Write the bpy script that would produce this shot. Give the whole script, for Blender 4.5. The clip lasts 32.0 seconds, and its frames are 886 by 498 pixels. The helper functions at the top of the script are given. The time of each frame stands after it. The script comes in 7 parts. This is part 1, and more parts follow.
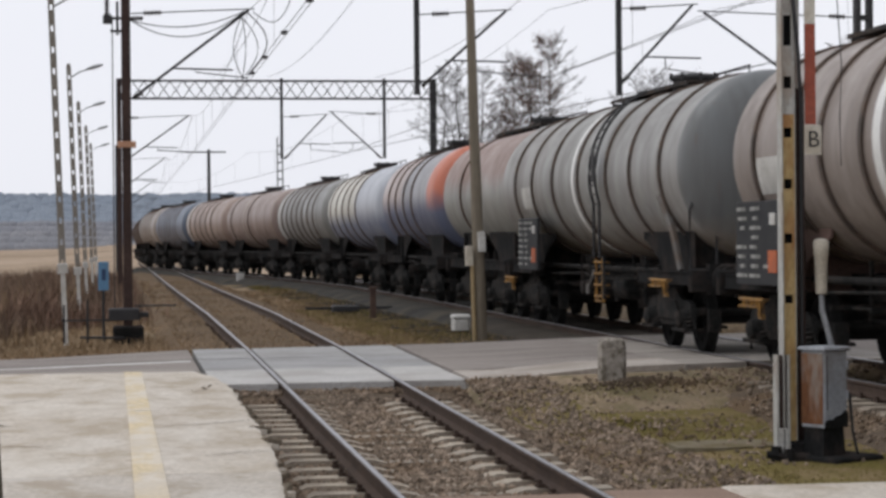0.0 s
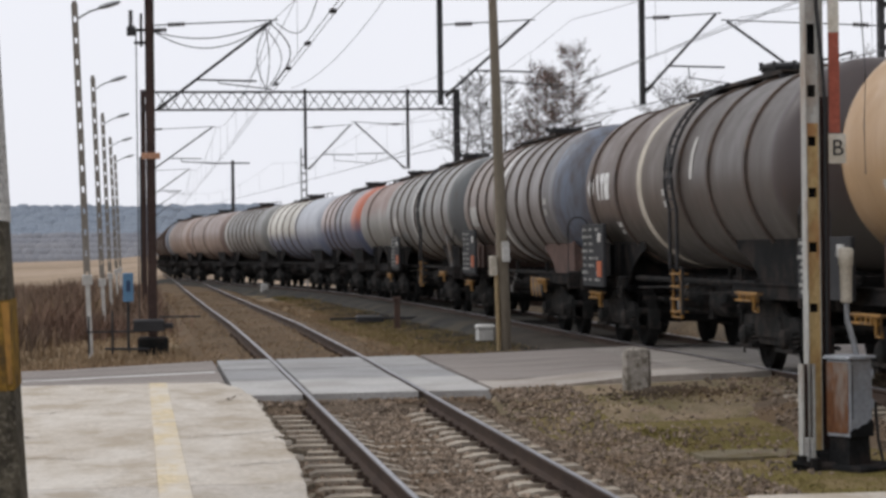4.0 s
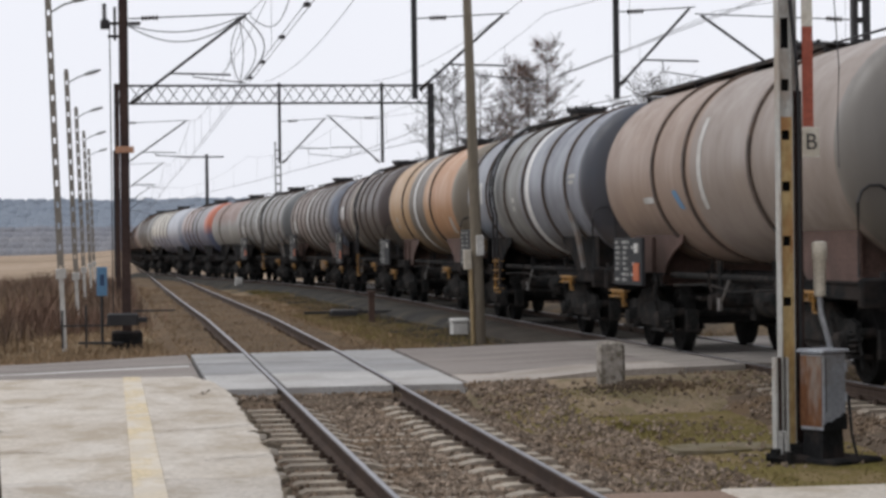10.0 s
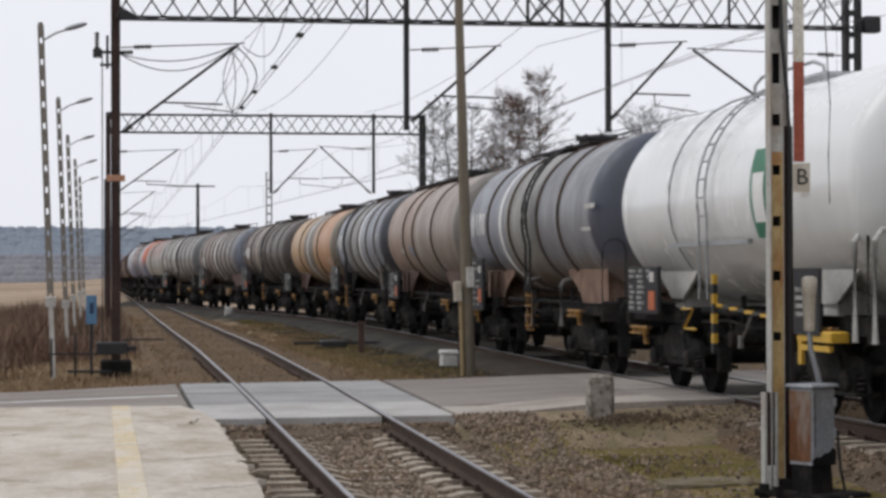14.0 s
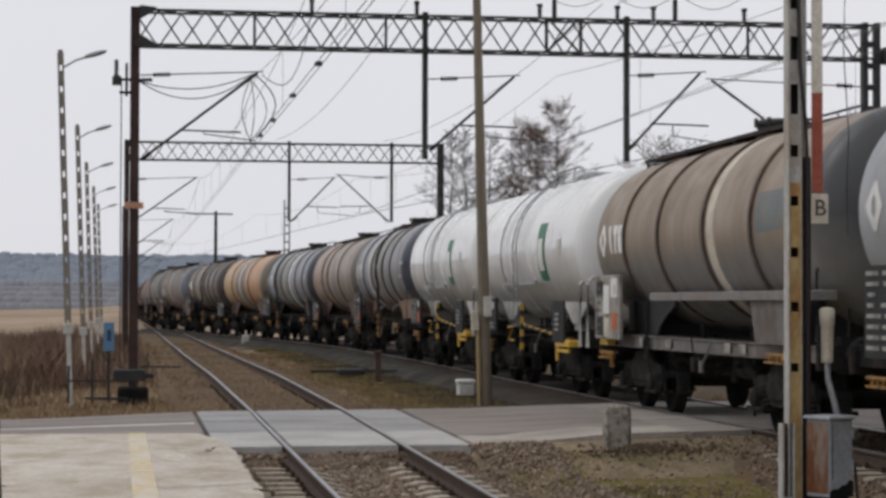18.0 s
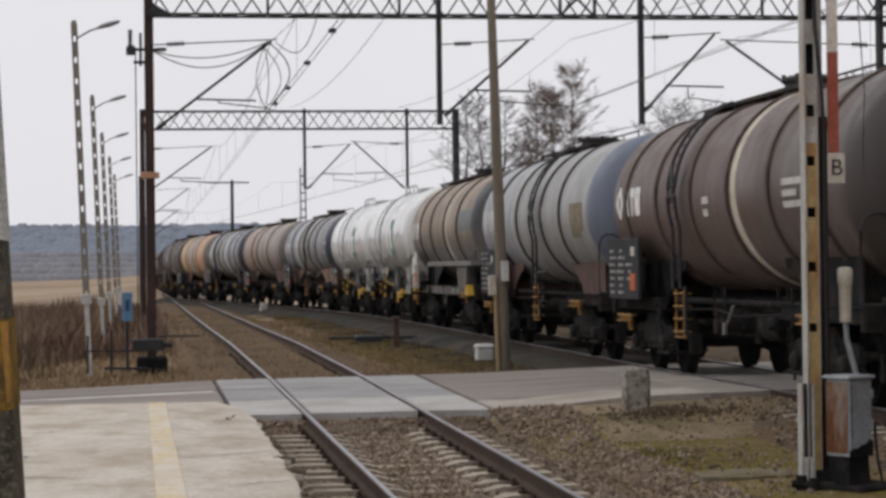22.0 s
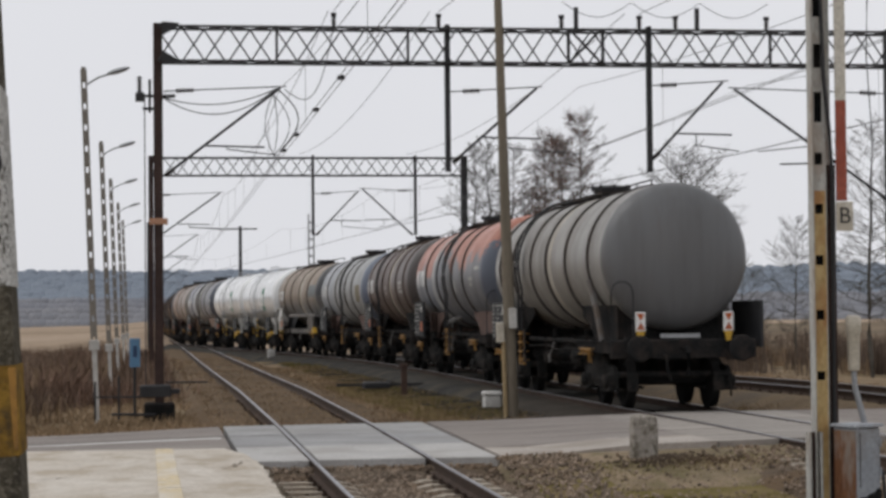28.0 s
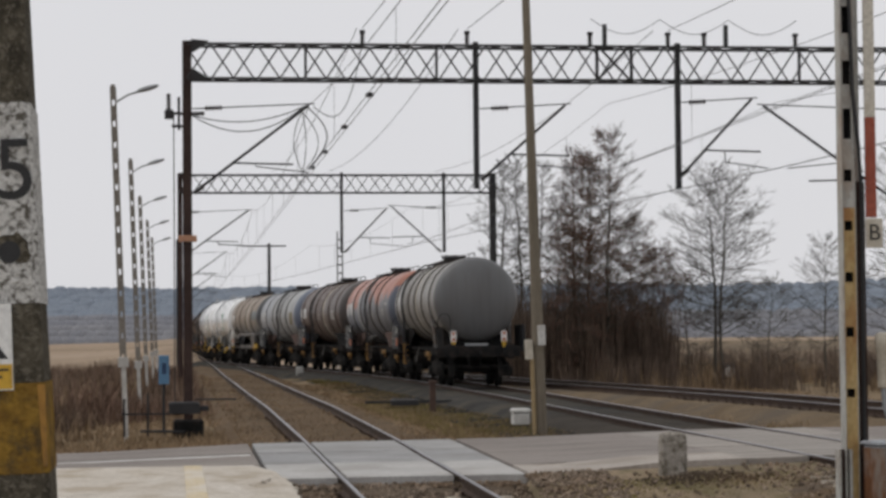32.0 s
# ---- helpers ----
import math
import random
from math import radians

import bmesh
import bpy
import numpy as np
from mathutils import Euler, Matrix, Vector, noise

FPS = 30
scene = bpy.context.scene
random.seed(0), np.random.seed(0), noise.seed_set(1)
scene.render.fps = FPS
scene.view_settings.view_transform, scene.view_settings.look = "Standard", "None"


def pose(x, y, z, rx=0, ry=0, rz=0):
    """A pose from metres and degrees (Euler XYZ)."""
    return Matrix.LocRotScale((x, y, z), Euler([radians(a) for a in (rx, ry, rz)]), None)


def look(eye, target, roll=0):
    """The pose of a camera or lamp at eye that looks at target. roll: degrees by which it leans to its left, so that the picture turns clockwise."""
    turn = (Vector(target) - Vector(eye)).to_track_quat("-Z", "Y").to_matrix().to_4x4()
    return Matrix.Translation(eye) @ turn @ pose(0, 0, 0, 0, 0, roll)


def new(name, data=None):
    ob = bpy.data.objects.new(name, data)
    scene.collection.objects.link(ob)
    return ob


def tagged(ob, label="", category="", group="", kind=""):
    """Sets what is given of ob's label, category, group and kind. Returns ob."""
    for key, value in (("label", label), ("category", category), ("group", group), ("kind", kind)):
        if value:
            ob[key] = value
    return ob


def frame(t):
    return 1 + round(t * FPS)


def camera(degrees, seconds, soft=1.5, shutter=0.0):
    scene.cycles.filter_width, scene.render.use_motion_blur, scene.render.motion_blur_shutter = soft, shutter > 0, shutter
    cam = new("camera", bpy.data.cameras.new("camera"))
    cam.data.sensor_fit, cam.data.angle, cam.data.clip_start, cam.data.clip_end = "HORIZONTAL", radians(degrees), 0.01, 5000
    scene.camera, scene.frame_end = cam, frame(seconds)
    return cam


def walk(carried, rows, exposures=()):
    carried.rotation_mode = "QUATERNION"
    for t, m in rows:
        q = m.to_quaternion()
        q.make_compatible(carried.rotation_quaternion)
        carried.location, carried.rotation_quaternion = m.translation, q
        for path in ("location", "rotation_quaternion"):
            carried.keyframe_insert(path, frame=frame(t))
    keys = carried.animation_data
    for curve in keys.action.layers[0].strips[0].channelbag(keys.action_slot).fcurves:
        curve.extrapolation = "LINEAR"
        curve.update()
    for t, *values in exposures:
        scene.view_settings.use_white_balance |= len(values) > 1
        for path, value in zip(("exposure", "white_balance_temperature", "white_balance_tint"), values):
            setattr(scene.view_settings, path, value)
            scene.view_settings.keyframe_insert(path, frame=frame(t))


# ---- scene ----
EYE = 1.58
cam = camera(22.74, 32.0, soft=3.1, shutter=0.3)


def aim(yaw, tilt, lean):
    """Turned yaw degrees to the right of the track's line, tilted up, leaning to its left."""
    return pose(0, 0, EYE, 90 + tilt, 0, -yaw) @ pose(0, 0, 0, 0, 0, lean)


walk(cam, [(t, aim(a, b, c)) for t, a, b, c in (
    (0, 8.515, -0.154, -0.500), (0.5, 8.510, -0.056, -0.946), (1, 8.470, -0.018, -1.064), (1.5, 8.450, -0.111, -1.156),
    (2, 8.408, -0.243, -1.068), (2.5, 8.301, -0.175, -1.272), (3, 8.111, -0.020, -0.917), (3.5, 7.924, 0.069, -0.734),
    (5.5, 7.848, 0.221, -0.691), (6, 7.827, 0.279, -0.581), (6.5, 7.912, 0.304, -0.930), (7, 7.993, 0.327, -0.929),
    (7.5, 8.148, 0.313, -0.598), (8, 8.505, 0.179, -0.491), (8.5, 8.729, 0.148, -1.006), (9, 8.669, 0.152, -0.974),
    (9.5, 8.599, 0.078, -0.596), (10, 8.559, -0.053, -0.730), (10.5, 8.559, -0.063, -0.696), (11, 8.469, 0.163, -0.327),
    (11.5, 8.537, 0.591, -0.292), (12, 8.520, 0.919, 0.068), (12.5, 8.569, 0.680, -0.159), (13, 8.620, 0.720, -0.220),
    (13.5, 8.776, 0.730, -0.174), (14, 8.816, 0.766, -0.188), (14.5, 9.064, 0.784, -0.231), (16.5, 8.814, 1.640, 0.290),
    (17, 8.788, 1.690, 0.461), (17.5, 8.730, 1.566, 0.392), (18, 8.360, 1.521, 0.148), (18.5, 8.216, 1.244, 0.029),
    (19, 8.285, 1.074, -0.253), (19.5, 8.051, 1.053, -0.206), (20, 7.933, 1.042, -0.312), (20.5, 7.838, 0.861, -0.338),
    (21, 7.843, 0.588, -0.557), (21.5, 7.862, 0.481, -0.762), (22, 7.921, 0.622, -0.689), (22.5, 8.097, 0.924, -0.818),
    (23, 8.396, 1.294, -0.835), (23.5, 8.491, 1.235, -0.576), (24, 8.608, 1.004, -0.664), (24.5, 8.687, 0.956, -0.655),
    (25, 8.775, 0.932, -0.614), (25.5, 8.619, 0.930, -0.445), (27.5, 7.741, 1.538, -0.966), (28, 7.726, 1.845, -0.520),
    (28.5, 7.805, 1.989, -0.942), (29, 7.627, 2.084, -0.741), (29.5, 7.561, 1.980, -0.534), (30, 7.403, 1.978, -0.543),
    (30.5, 7.319, 2.020, -0.538), (31, 7.233, 2.108, -0.615), (31.5, 7.216, 2.261, -0.451), (32, 6.986, 2.295, -0.513),
)], exposures=((0, 0.1, 6380, 10), (3, 0.1, 6380, 10), (6, 0.12, 6380, 10), (11, 0.13, 6350, 10), (14, 0.06, 6380, 10), (17, -0.16, 6450, 10), (19, -0.1, 6550, 10), (21, -0.1, 6620, 11), (23, -0.02, 6570, 11), (25, 0.07, 6570, 11), (28, -0.14, 6500, 9), (32, -0.22, 6600, 9)))

# ---- light ----
SUN_UP, SUN_TURN = radians(52), radians(288)
world = bpy.data.worlds.new("overcast_sky")
scene.world = world
world.use_nodes = True
wn, wl = world.node_tree.nodes, world.node_tree.links
wn.clear()
w_out = wn.new("ShaderNodeOutputWorld")
w_bg = wn.new("ShaderNodeBackground")
w_sky = wn.new("ShaderNodeTexSky")
w_sky.sky_type, w_sky.sun_disc = "NISHITA", False
w_sky.sun_elevation, w_sky.sun_rotation = SUN_UP, SUN_TURN
w_sky.air_density, w_sky.dust_density = 1.0, 3.0
w_grey = wn.new("ShaderNodeHueSaturation")
w_grey.inputs["Saturation"].default_value = 0.2
w_coord = wn.new("ShaderNodeTexCoord")
w_cloud = wn.new("ShaderNodeTexNoise")
w_cloud.inputs["Scale"].default_value = 2.2
w_cloud.inputs["Detail"].default_value = 4
w_ramp = wn.new("ShaderNodeValToRGB")
w_ramp.color_ramp.elements[0].position, w_ramp.color_ramp.elements[1].position = 0.25, 0.8
w_ramp.color_ramp.elements[0].color = (8.5, 8.55, 9.1, 1)
w_ramp.color_ramp.elements[1].color = (9.4, 9.35, 9.7, 1)
w_mix = wn.new("ShaderNodeMix")
w_mix.data_type = "RGBA"
w_mix.inputs["Factor"].default_value = 0.88
wl.new(w_coord.outputs["Generated"], w_cloud.inputs["Vector"])
wl.new(w_cloud.outputs["Fac"], w_ramp.inputs["Fac"])
wl.new(w_sky.outputs["Color"], w_grey.inputs["Color"])
wl.new(w_grey.outputs["Color"], w_mix.inputs["A"])
wl.new(w_ramp.outputs["Color"], w_mix.inputs["B"])
wl.new(w_mix.outputs["Result"], w_bg.inputs["Color"])
w_bg.inputs["Strength"].default_value = 0.1
wl.new(w_bg.outputs["Background"], w_out.inputs["Surface"])

sun = new("sun", bpy.data.lights.new("sun", "SUN"))
sun.data.energy, sun.data.angle, sun.data.color = 0.8, radians(35), (1.0, 0.97, 0.93)
sun.matrix_world = look((60 * math.sin(SUN_TURN) * math.cos(SUN_UP), 60 * math.cos(SUN_TURN) * math.cos(SUN_UP), 60 * math.sin(SUN_UP)), (0, 0, 0))

# ---- materials ----
MATS = {}


def nodes_of(name):
    m = bpy.data.materials.new(name)
    m.use_nodes = True
    nt = m.node_tree
    return m, nt, nt.nodes["Principled BSDF"]


def rgba(c):
    return (*c, 1.0)


def noise_node(nt, vec, scale, detail=4.0, rough=0.55):
    n = nt.nodes.new("ShaderNodeTexNoise")
    n.inputs["Scale"].default_value = scale
    n.inputs["Detail"].default_value = detail
    n.inputs["Roughness"].default_value = rough
    nt.links.new(vec, n.inputs["Vector"])
    return n.outputs["Fac"]


def ramp_node(nt, fac, stops, mode="LINEAR"):
    r = nt.nodes.new("ShaderNodeValToRGB")
    r.color_ramp.interpolation = mode
    el = r.color_ramp.elements
    while len(el) < len(stops):
        el.new(0.5)
    for e, (p, c) in zip(el, stops):
        e.position, e.color = p, rgba(c) if len(c) == 3 else c
    nt.links.new(fac, r.inputs["Fac"])
    return r.outputs["Color"]


def mix_node(nt, fac, a, b, blend="MIX"):
    m = nt.nodes.new("ShaderNodeMix")
    m.data_type, m.blend_type = "RGBA", blend
    for sock, val in (("Factor", fac), ("A", a), ("B", b)):
        s = m.inputs[sock]
        if isinstance(val, bpy.types.NodeSocket):
            nt.links.new(val, s)
        elif sock == "Factor":
            s.default_value = val
        else:
            s.default_value = rgba(val)
    return m.outputs["Result"]


def coords(nt, stretch=(1, 1, 1)):
    tc = nt.nodes.new("ShaderNodeTexCoord")
    mp = nt.nodes.new("ShaderNodeMapping")
    mp.inputs["Scale"].default_value = stretch
    nt.links.new(tc.outputs["Object"], mp.inputs["Vector"])
    return mp.outputs["Vector"]


def bump_node(nt, bsdf, height, strength, distance=0.02):
    b = nt.nodes.new("ShaderNodeBump")
    b.inputs["Strength"].default_value, b.inputs["Distance"].default_value = strength, distance
    nt.links.new(height, b.inputs["Height"])
    nt.links.new(b.outputs["Normal"], bsdf.inputs["Normal"])


def surf(name, c1, c2, scale=2.0, fine=30.0, rough=0.8, metal=0.0, bump=0.25, stain=None, stain_scale=0.7,
         stain_amount=0.6, island=0.0, stretch=(1, 1, 1), second=None):
    """A worn surface: two colours in a coarse and a fine grain, an optional third in patches, and relief."""
    if name in MATS:
        return MATS[name]
    m, nt, b = nodes_of(name)
    v = coords(nt, stretch)
    coarse = noise_node(nt, v, scale)
    grain = noise_node(nt, v, fine, 3.0, 0.6)
    col = ramp_node(nt, coarse, [(0.3, c1), (0.7, c2)])
    dark = tuple(x * 0.62 for x in c1)
    col = mix_node(nt, ramp_node(nt, grain, [(0.35, (0.55,) * 3), (0.62, (0.0,) * 3)]), col, dark)
    if stain:
        patch = noise_node(nt, v, stain_scale, 5.0, 0.62)
        k = stain_amount
        col = mix_node(nt, ramp_node(nt, patch, [(0.47, (0, 0, 0)), (0.62, (k, k, k))]), col, stain)
    if second:
        tone, size, k = second
        blot = noise_node(nt, v, size, 6.0, 0.7)
        col = mix_node(nt, ramp_node(nt, blot, [(0.52, (0, 0, 0)), (0.58, (k, k, k))]), col, tone)
    if island:
        info = nt.nodes.new("ShaderNodeObjectInfo")
        geo = nt.nodes.new("ShaderNodeNewGeometry")
        add = nt.nodes.new("ShaderNodeMath")
        add.operation = "ADD"
        nt.links.new(info.outputs["Random"], add.inputs[0])
        nt.links.new(geo.outputs["Random Per Island"], add.inputs[1])
        fr = nt.nodes.new("ShaderNodeMath")
        fr.operation = "FRACT"
        nt.links.new(add.outputs[0], fr.inputs[0])
        lo, hi = 1 - island, 1 + island
        tint = ramp_node(nt, fr.outputs[0], [(0.0, (lo, lo, lo)), (1.0, (hi, hi * 0.99, hi * 0.97))])
        col = mix_node(nt, 1.0, col, tint, "MULTIPLY")
    nt.links.new(col, b.inputs["Base Color"])
    b.inputs["Roughness"].default_value, b.inputs["Metallic"].default_value = rough, metal
    if rough >= 0.8:
        b.inputs["Specular IOR Level"].default_value = 0.2 if rough < 0.92 else 0.04
    if bump:
        bump_node(nt, b, grain, bump)
    MATS[name] = m
    return m


def plain(name, c, rough=0.6, metal=0.0, wear=0.18):
    """Paint or metal of a small part, a little uneven."""
    if name in MATS:
        return MATS[name]
    return surf(name, c, tuple(min(1, x * (1 + wear)) for x in c), 4.0, 45.0, rough, metal, 0.12)


ASPHALT = surf("asphalt", (0.225, 0.196, 0.178), (0.3, 0.265, 0.24), 0.8, 60, 0.85, 0, 0.4, (0.15, 0.13, 0.118), 0.5, 0.6, stretch=(0.35, 2.6, 1), second=((0.34, 0.31, 0.28), 1.1, 0.35))
PLATFORM = surf("platform_concrete", (0.5, 0.45, 0.385), (0.6, 0.555, 0.495), 1.4, 34, 0.9, 0, 0.6, (0.35, 0.295, 0.225), 2.6, 0.75, 0.05, (0.75, 0.4, 1), ((0.64, 0.61, 0.56), 1.0, 0.35))
SLEEPER = surf("sleeper_concrete", (0.34, 0.29, 0.23), (0.45, 0.4, 0.33), 3, 30, 0.9, 0, 0.3, (0.14, 0.11, 0.085), 2.0, 0.6, 0.12)
BALLAST = surf("ballast", (0.085, 0.064, 0.047), (0.16, 0.126, 0.094), 1.3, 16, 0.95, 0, 0.9, (0.135, 0.092, 0.055), 0.5, 0.7)
STONES = surf("ballast_stone", (0.19, 0.147, 0.111), (0.32, 0.26, 0.208), 6, 40, 0.95, 0, 0.3, (0.15, 0.1, 0.062), 1.0, 0.5, 0.5)
BLACKBED = surf("oily_ballast", (0.038, 0.037, 0.035), (0.068, 0.064, 0.058), 1.0, 16, 0.95, 0, 0.8, (0.1, 0.085, 0.062), 0.4, 0.5)
SOIL = surf("dry_ground", (0.19, 0.14, 0.088), (0.3, 0.222, 0.145), 1.1, 14, 1.0, 0, 0.7, (0.12, 0.093, 0.054), 0.6, 0.85, 0.0, (1, 0.35, 1))
FIELD = surf("field", (0.33, 0.25, 0.18), (0.41, 0.32, 0.24), 0.02, 0.6, 1.0, 0, 0.2, (0.2, 0.15, 0.095), 0.015, 0.6)
RAIL_HEAD = surf("polished_rail", (0.24, 0.235, 0.245), (0.36, 0.35, 0.36), 2, 20, 0.33, 1.0, 0.05, stretch=(1, 0.2, 1))
RAIL_RUST = surf("rail_rust", (0.05, 0.034, 0.027), (0.085, 0.058, 0.043), 3, 30, 0.9, 0.1, 0.3)
IRON = surf("black_steel", (0.018, 0.018, 0.02), (0.035, 0.033, 0.034), 2, 25, 0.65, 0.2, 0.15)
RUSTY = surf("rusty_steel", (0.075, 0.05, 0.042), (0.13, 0.08, 0.06), 2, 25, 0.85, 0.1, 0.3, (0.045, 0.035, 0.032), 1.4, 0.7)
UNDER = surf("grimy_underframe", (0.014, 0.0145, 0.015), (0.027, 0.027, 0.027), 2, 22, 0.95, 0.0, 0.5, (0.042, 0.034, 0.03), 3.0, 0.7)
BOGIE = surf("bogie_grime", (0.016, 0.0165, 0.0165), (0.034, 0.034, 0.033), 4, 26, 0.93, 0.0, 0.6, (0.052, 0.043, 0.038), 5.0, 0.7)
WHEEL = surf("wheel_steel", (0.013, 0.013, 0.013), (0.026, 0.025, 0.024), 4, 25, 0.93, 0.0, 0.2)
BOARD = surf("data_board", (0.03, 0.031, 0.034), (0.052, 0.052, 0.054), 4, 40, 0.85, 0, 0.1, (0.03, 0.03, 0.03), 2.0, 0.5)
WHITE = plain("white_paint", (0.72, 0.72, 0.7), 0.5)
DIRTY_WHITE = surf("dirty_white", (0.5, 0.49, 0.46), (0.66, 0.65, 0.62), 5, 30, 0.7, 0, 0.1, (0.3, 0.28, 0.25), 2.5, 0.6)
CREAM = surf("cream_stripe", (0.5, 0.45, 0.36), (0.62, 0.57, 0.48), 5, 30, 0.7, 0, 0.1, (0.25, 0.22, 0.18), 2.2, 0.6)
YELLOW = plain("yellow_paint", (0.55, 0.33, 0.03), 0.55)
DULL_YELLOW = surf("grimy_yellow", (0.27, 0.135, 0.025), (0.4, 0.205, 0.035), 5, 30, 0.75, 0, 0.1, (0.045, 0.03, 0.02), 7, 0.98)
ORANGE = surf("orange_plate", (0.42, 0.095, 0.025), (0.54, 0.13, 0.035), 6, 40, 0.7, 0, 0.1, (0.2, 0.06, 0.03), 4, 0.5)
BLUE = plain("blue_paint", (0.1, 0.22, 0.36), 0.6)
BLACK = plain("black_paint", (0.015, 0.015, 0.016), 0.6)
GALV = surf("galvanised_steel", (0.28, 0.29, 0.3), (0.4, 0.41, 0.42), 3, 30, 0.55, 0.5, 0.1)
WIRE = plain("copper_wire", (0.08, 0.08, 0.085), 0.6, 0.3)
CERAMIC = plain("brown_ceramic", (0.035, 0.028, 0.026), 0.3)
WOOD = surf("weathered_pole", (0.17, 0.145, 0.11), (0.25, 0.215, 0.165), 3, 40, 0.9, 0, 0.4, (0.11, 0.09, 0.07), 1.5, 0.6, stretch=(1, 1, 0.12))
BARK = surf("bark", (0.075, 0.068, 0.058), (0.13, 0.118, 0.1), 3, 20, 1.0, 0, 0.3)
DRYLEAF = surf("dry_leaf", (0.13, 0.076, 0.06), (0.2, 0.125, 0.1), 3, 20, 1.0, 0, 0.0, island=0.4)
STRAW = surf("straw", (0.24, 0.172, 0.108), (0.36, 0.266, 0.172), 0.7, 9, 1.0, 0, 0.0, (0.12, 0.083, 0.053), 0.3, 0.7, 0.4)
GREEN = surf("winter_grass", (0.155, 0.132, 0.046), (0.24, 0.2, 0.078), 0.8, 9, 1.0, 0, 0.0, (0.27, 0.205, 0.115), 0.6, 0.8, 0.35)
TURF = surf("thin_turf", (0.12, 0.1, 0.036), (0.195, 0.152, 0.066), 1.6, 24, 1.0, 0, 0.8, (0.23, 0.17, 0.1), 1.2, 0.85, 0.0, (1, 0.5, 1), ((0.15, 0.128, 0.04), 1.5, 0.7))
SANDY = surf("sandy_verge", (0.21, 0.16, 0.105), (0.32, 0.25, 0.175), 2.2, 24, 1.0, 0, 0.8, (0.13, 0.11, 0.07), 1.4, 0.7, 0.0, (1, 0.6, 1), ((0.12, 0.108, 0.05), 2.0, 0.5))
BUSH = surf("bush_twigs", (0.13, 0.092, 0.07), (0.22, 0.162, 0.122), 0.25, 2, 1.0, 0, 0.0, (0.165, 0.088, 0.066), 0.12, 0.5, island=0.5)
TWIGS = surf("scrub_twigs", (0.1, 0.076, 0.062), (0.17, 0.128, 0.1), 0.25, 2, 1.0, 0, 0.0, island=0.4)
# distance haze is mixed into the base colours of the far woods and scrub
HAZED_FOREST = surf("hazed_wood", (0.225, 0.258, 0.305), (0.255, 0.29, 0.338), 0.008, 1.5, 1.0, 0, 0.0, (0.205, 0.238, 0.285), 0.004, 0.6, 0.04)
HAZED_SCRUB = surf("hazed_scrub", (0.235, 0.24, 0.26), (0.275, 0.272, 0.284), 0.012, 1.5, 1.0, 0, 0.0, (0.19, 0.2, 0.23), 0.006, 0.7, 0.06)


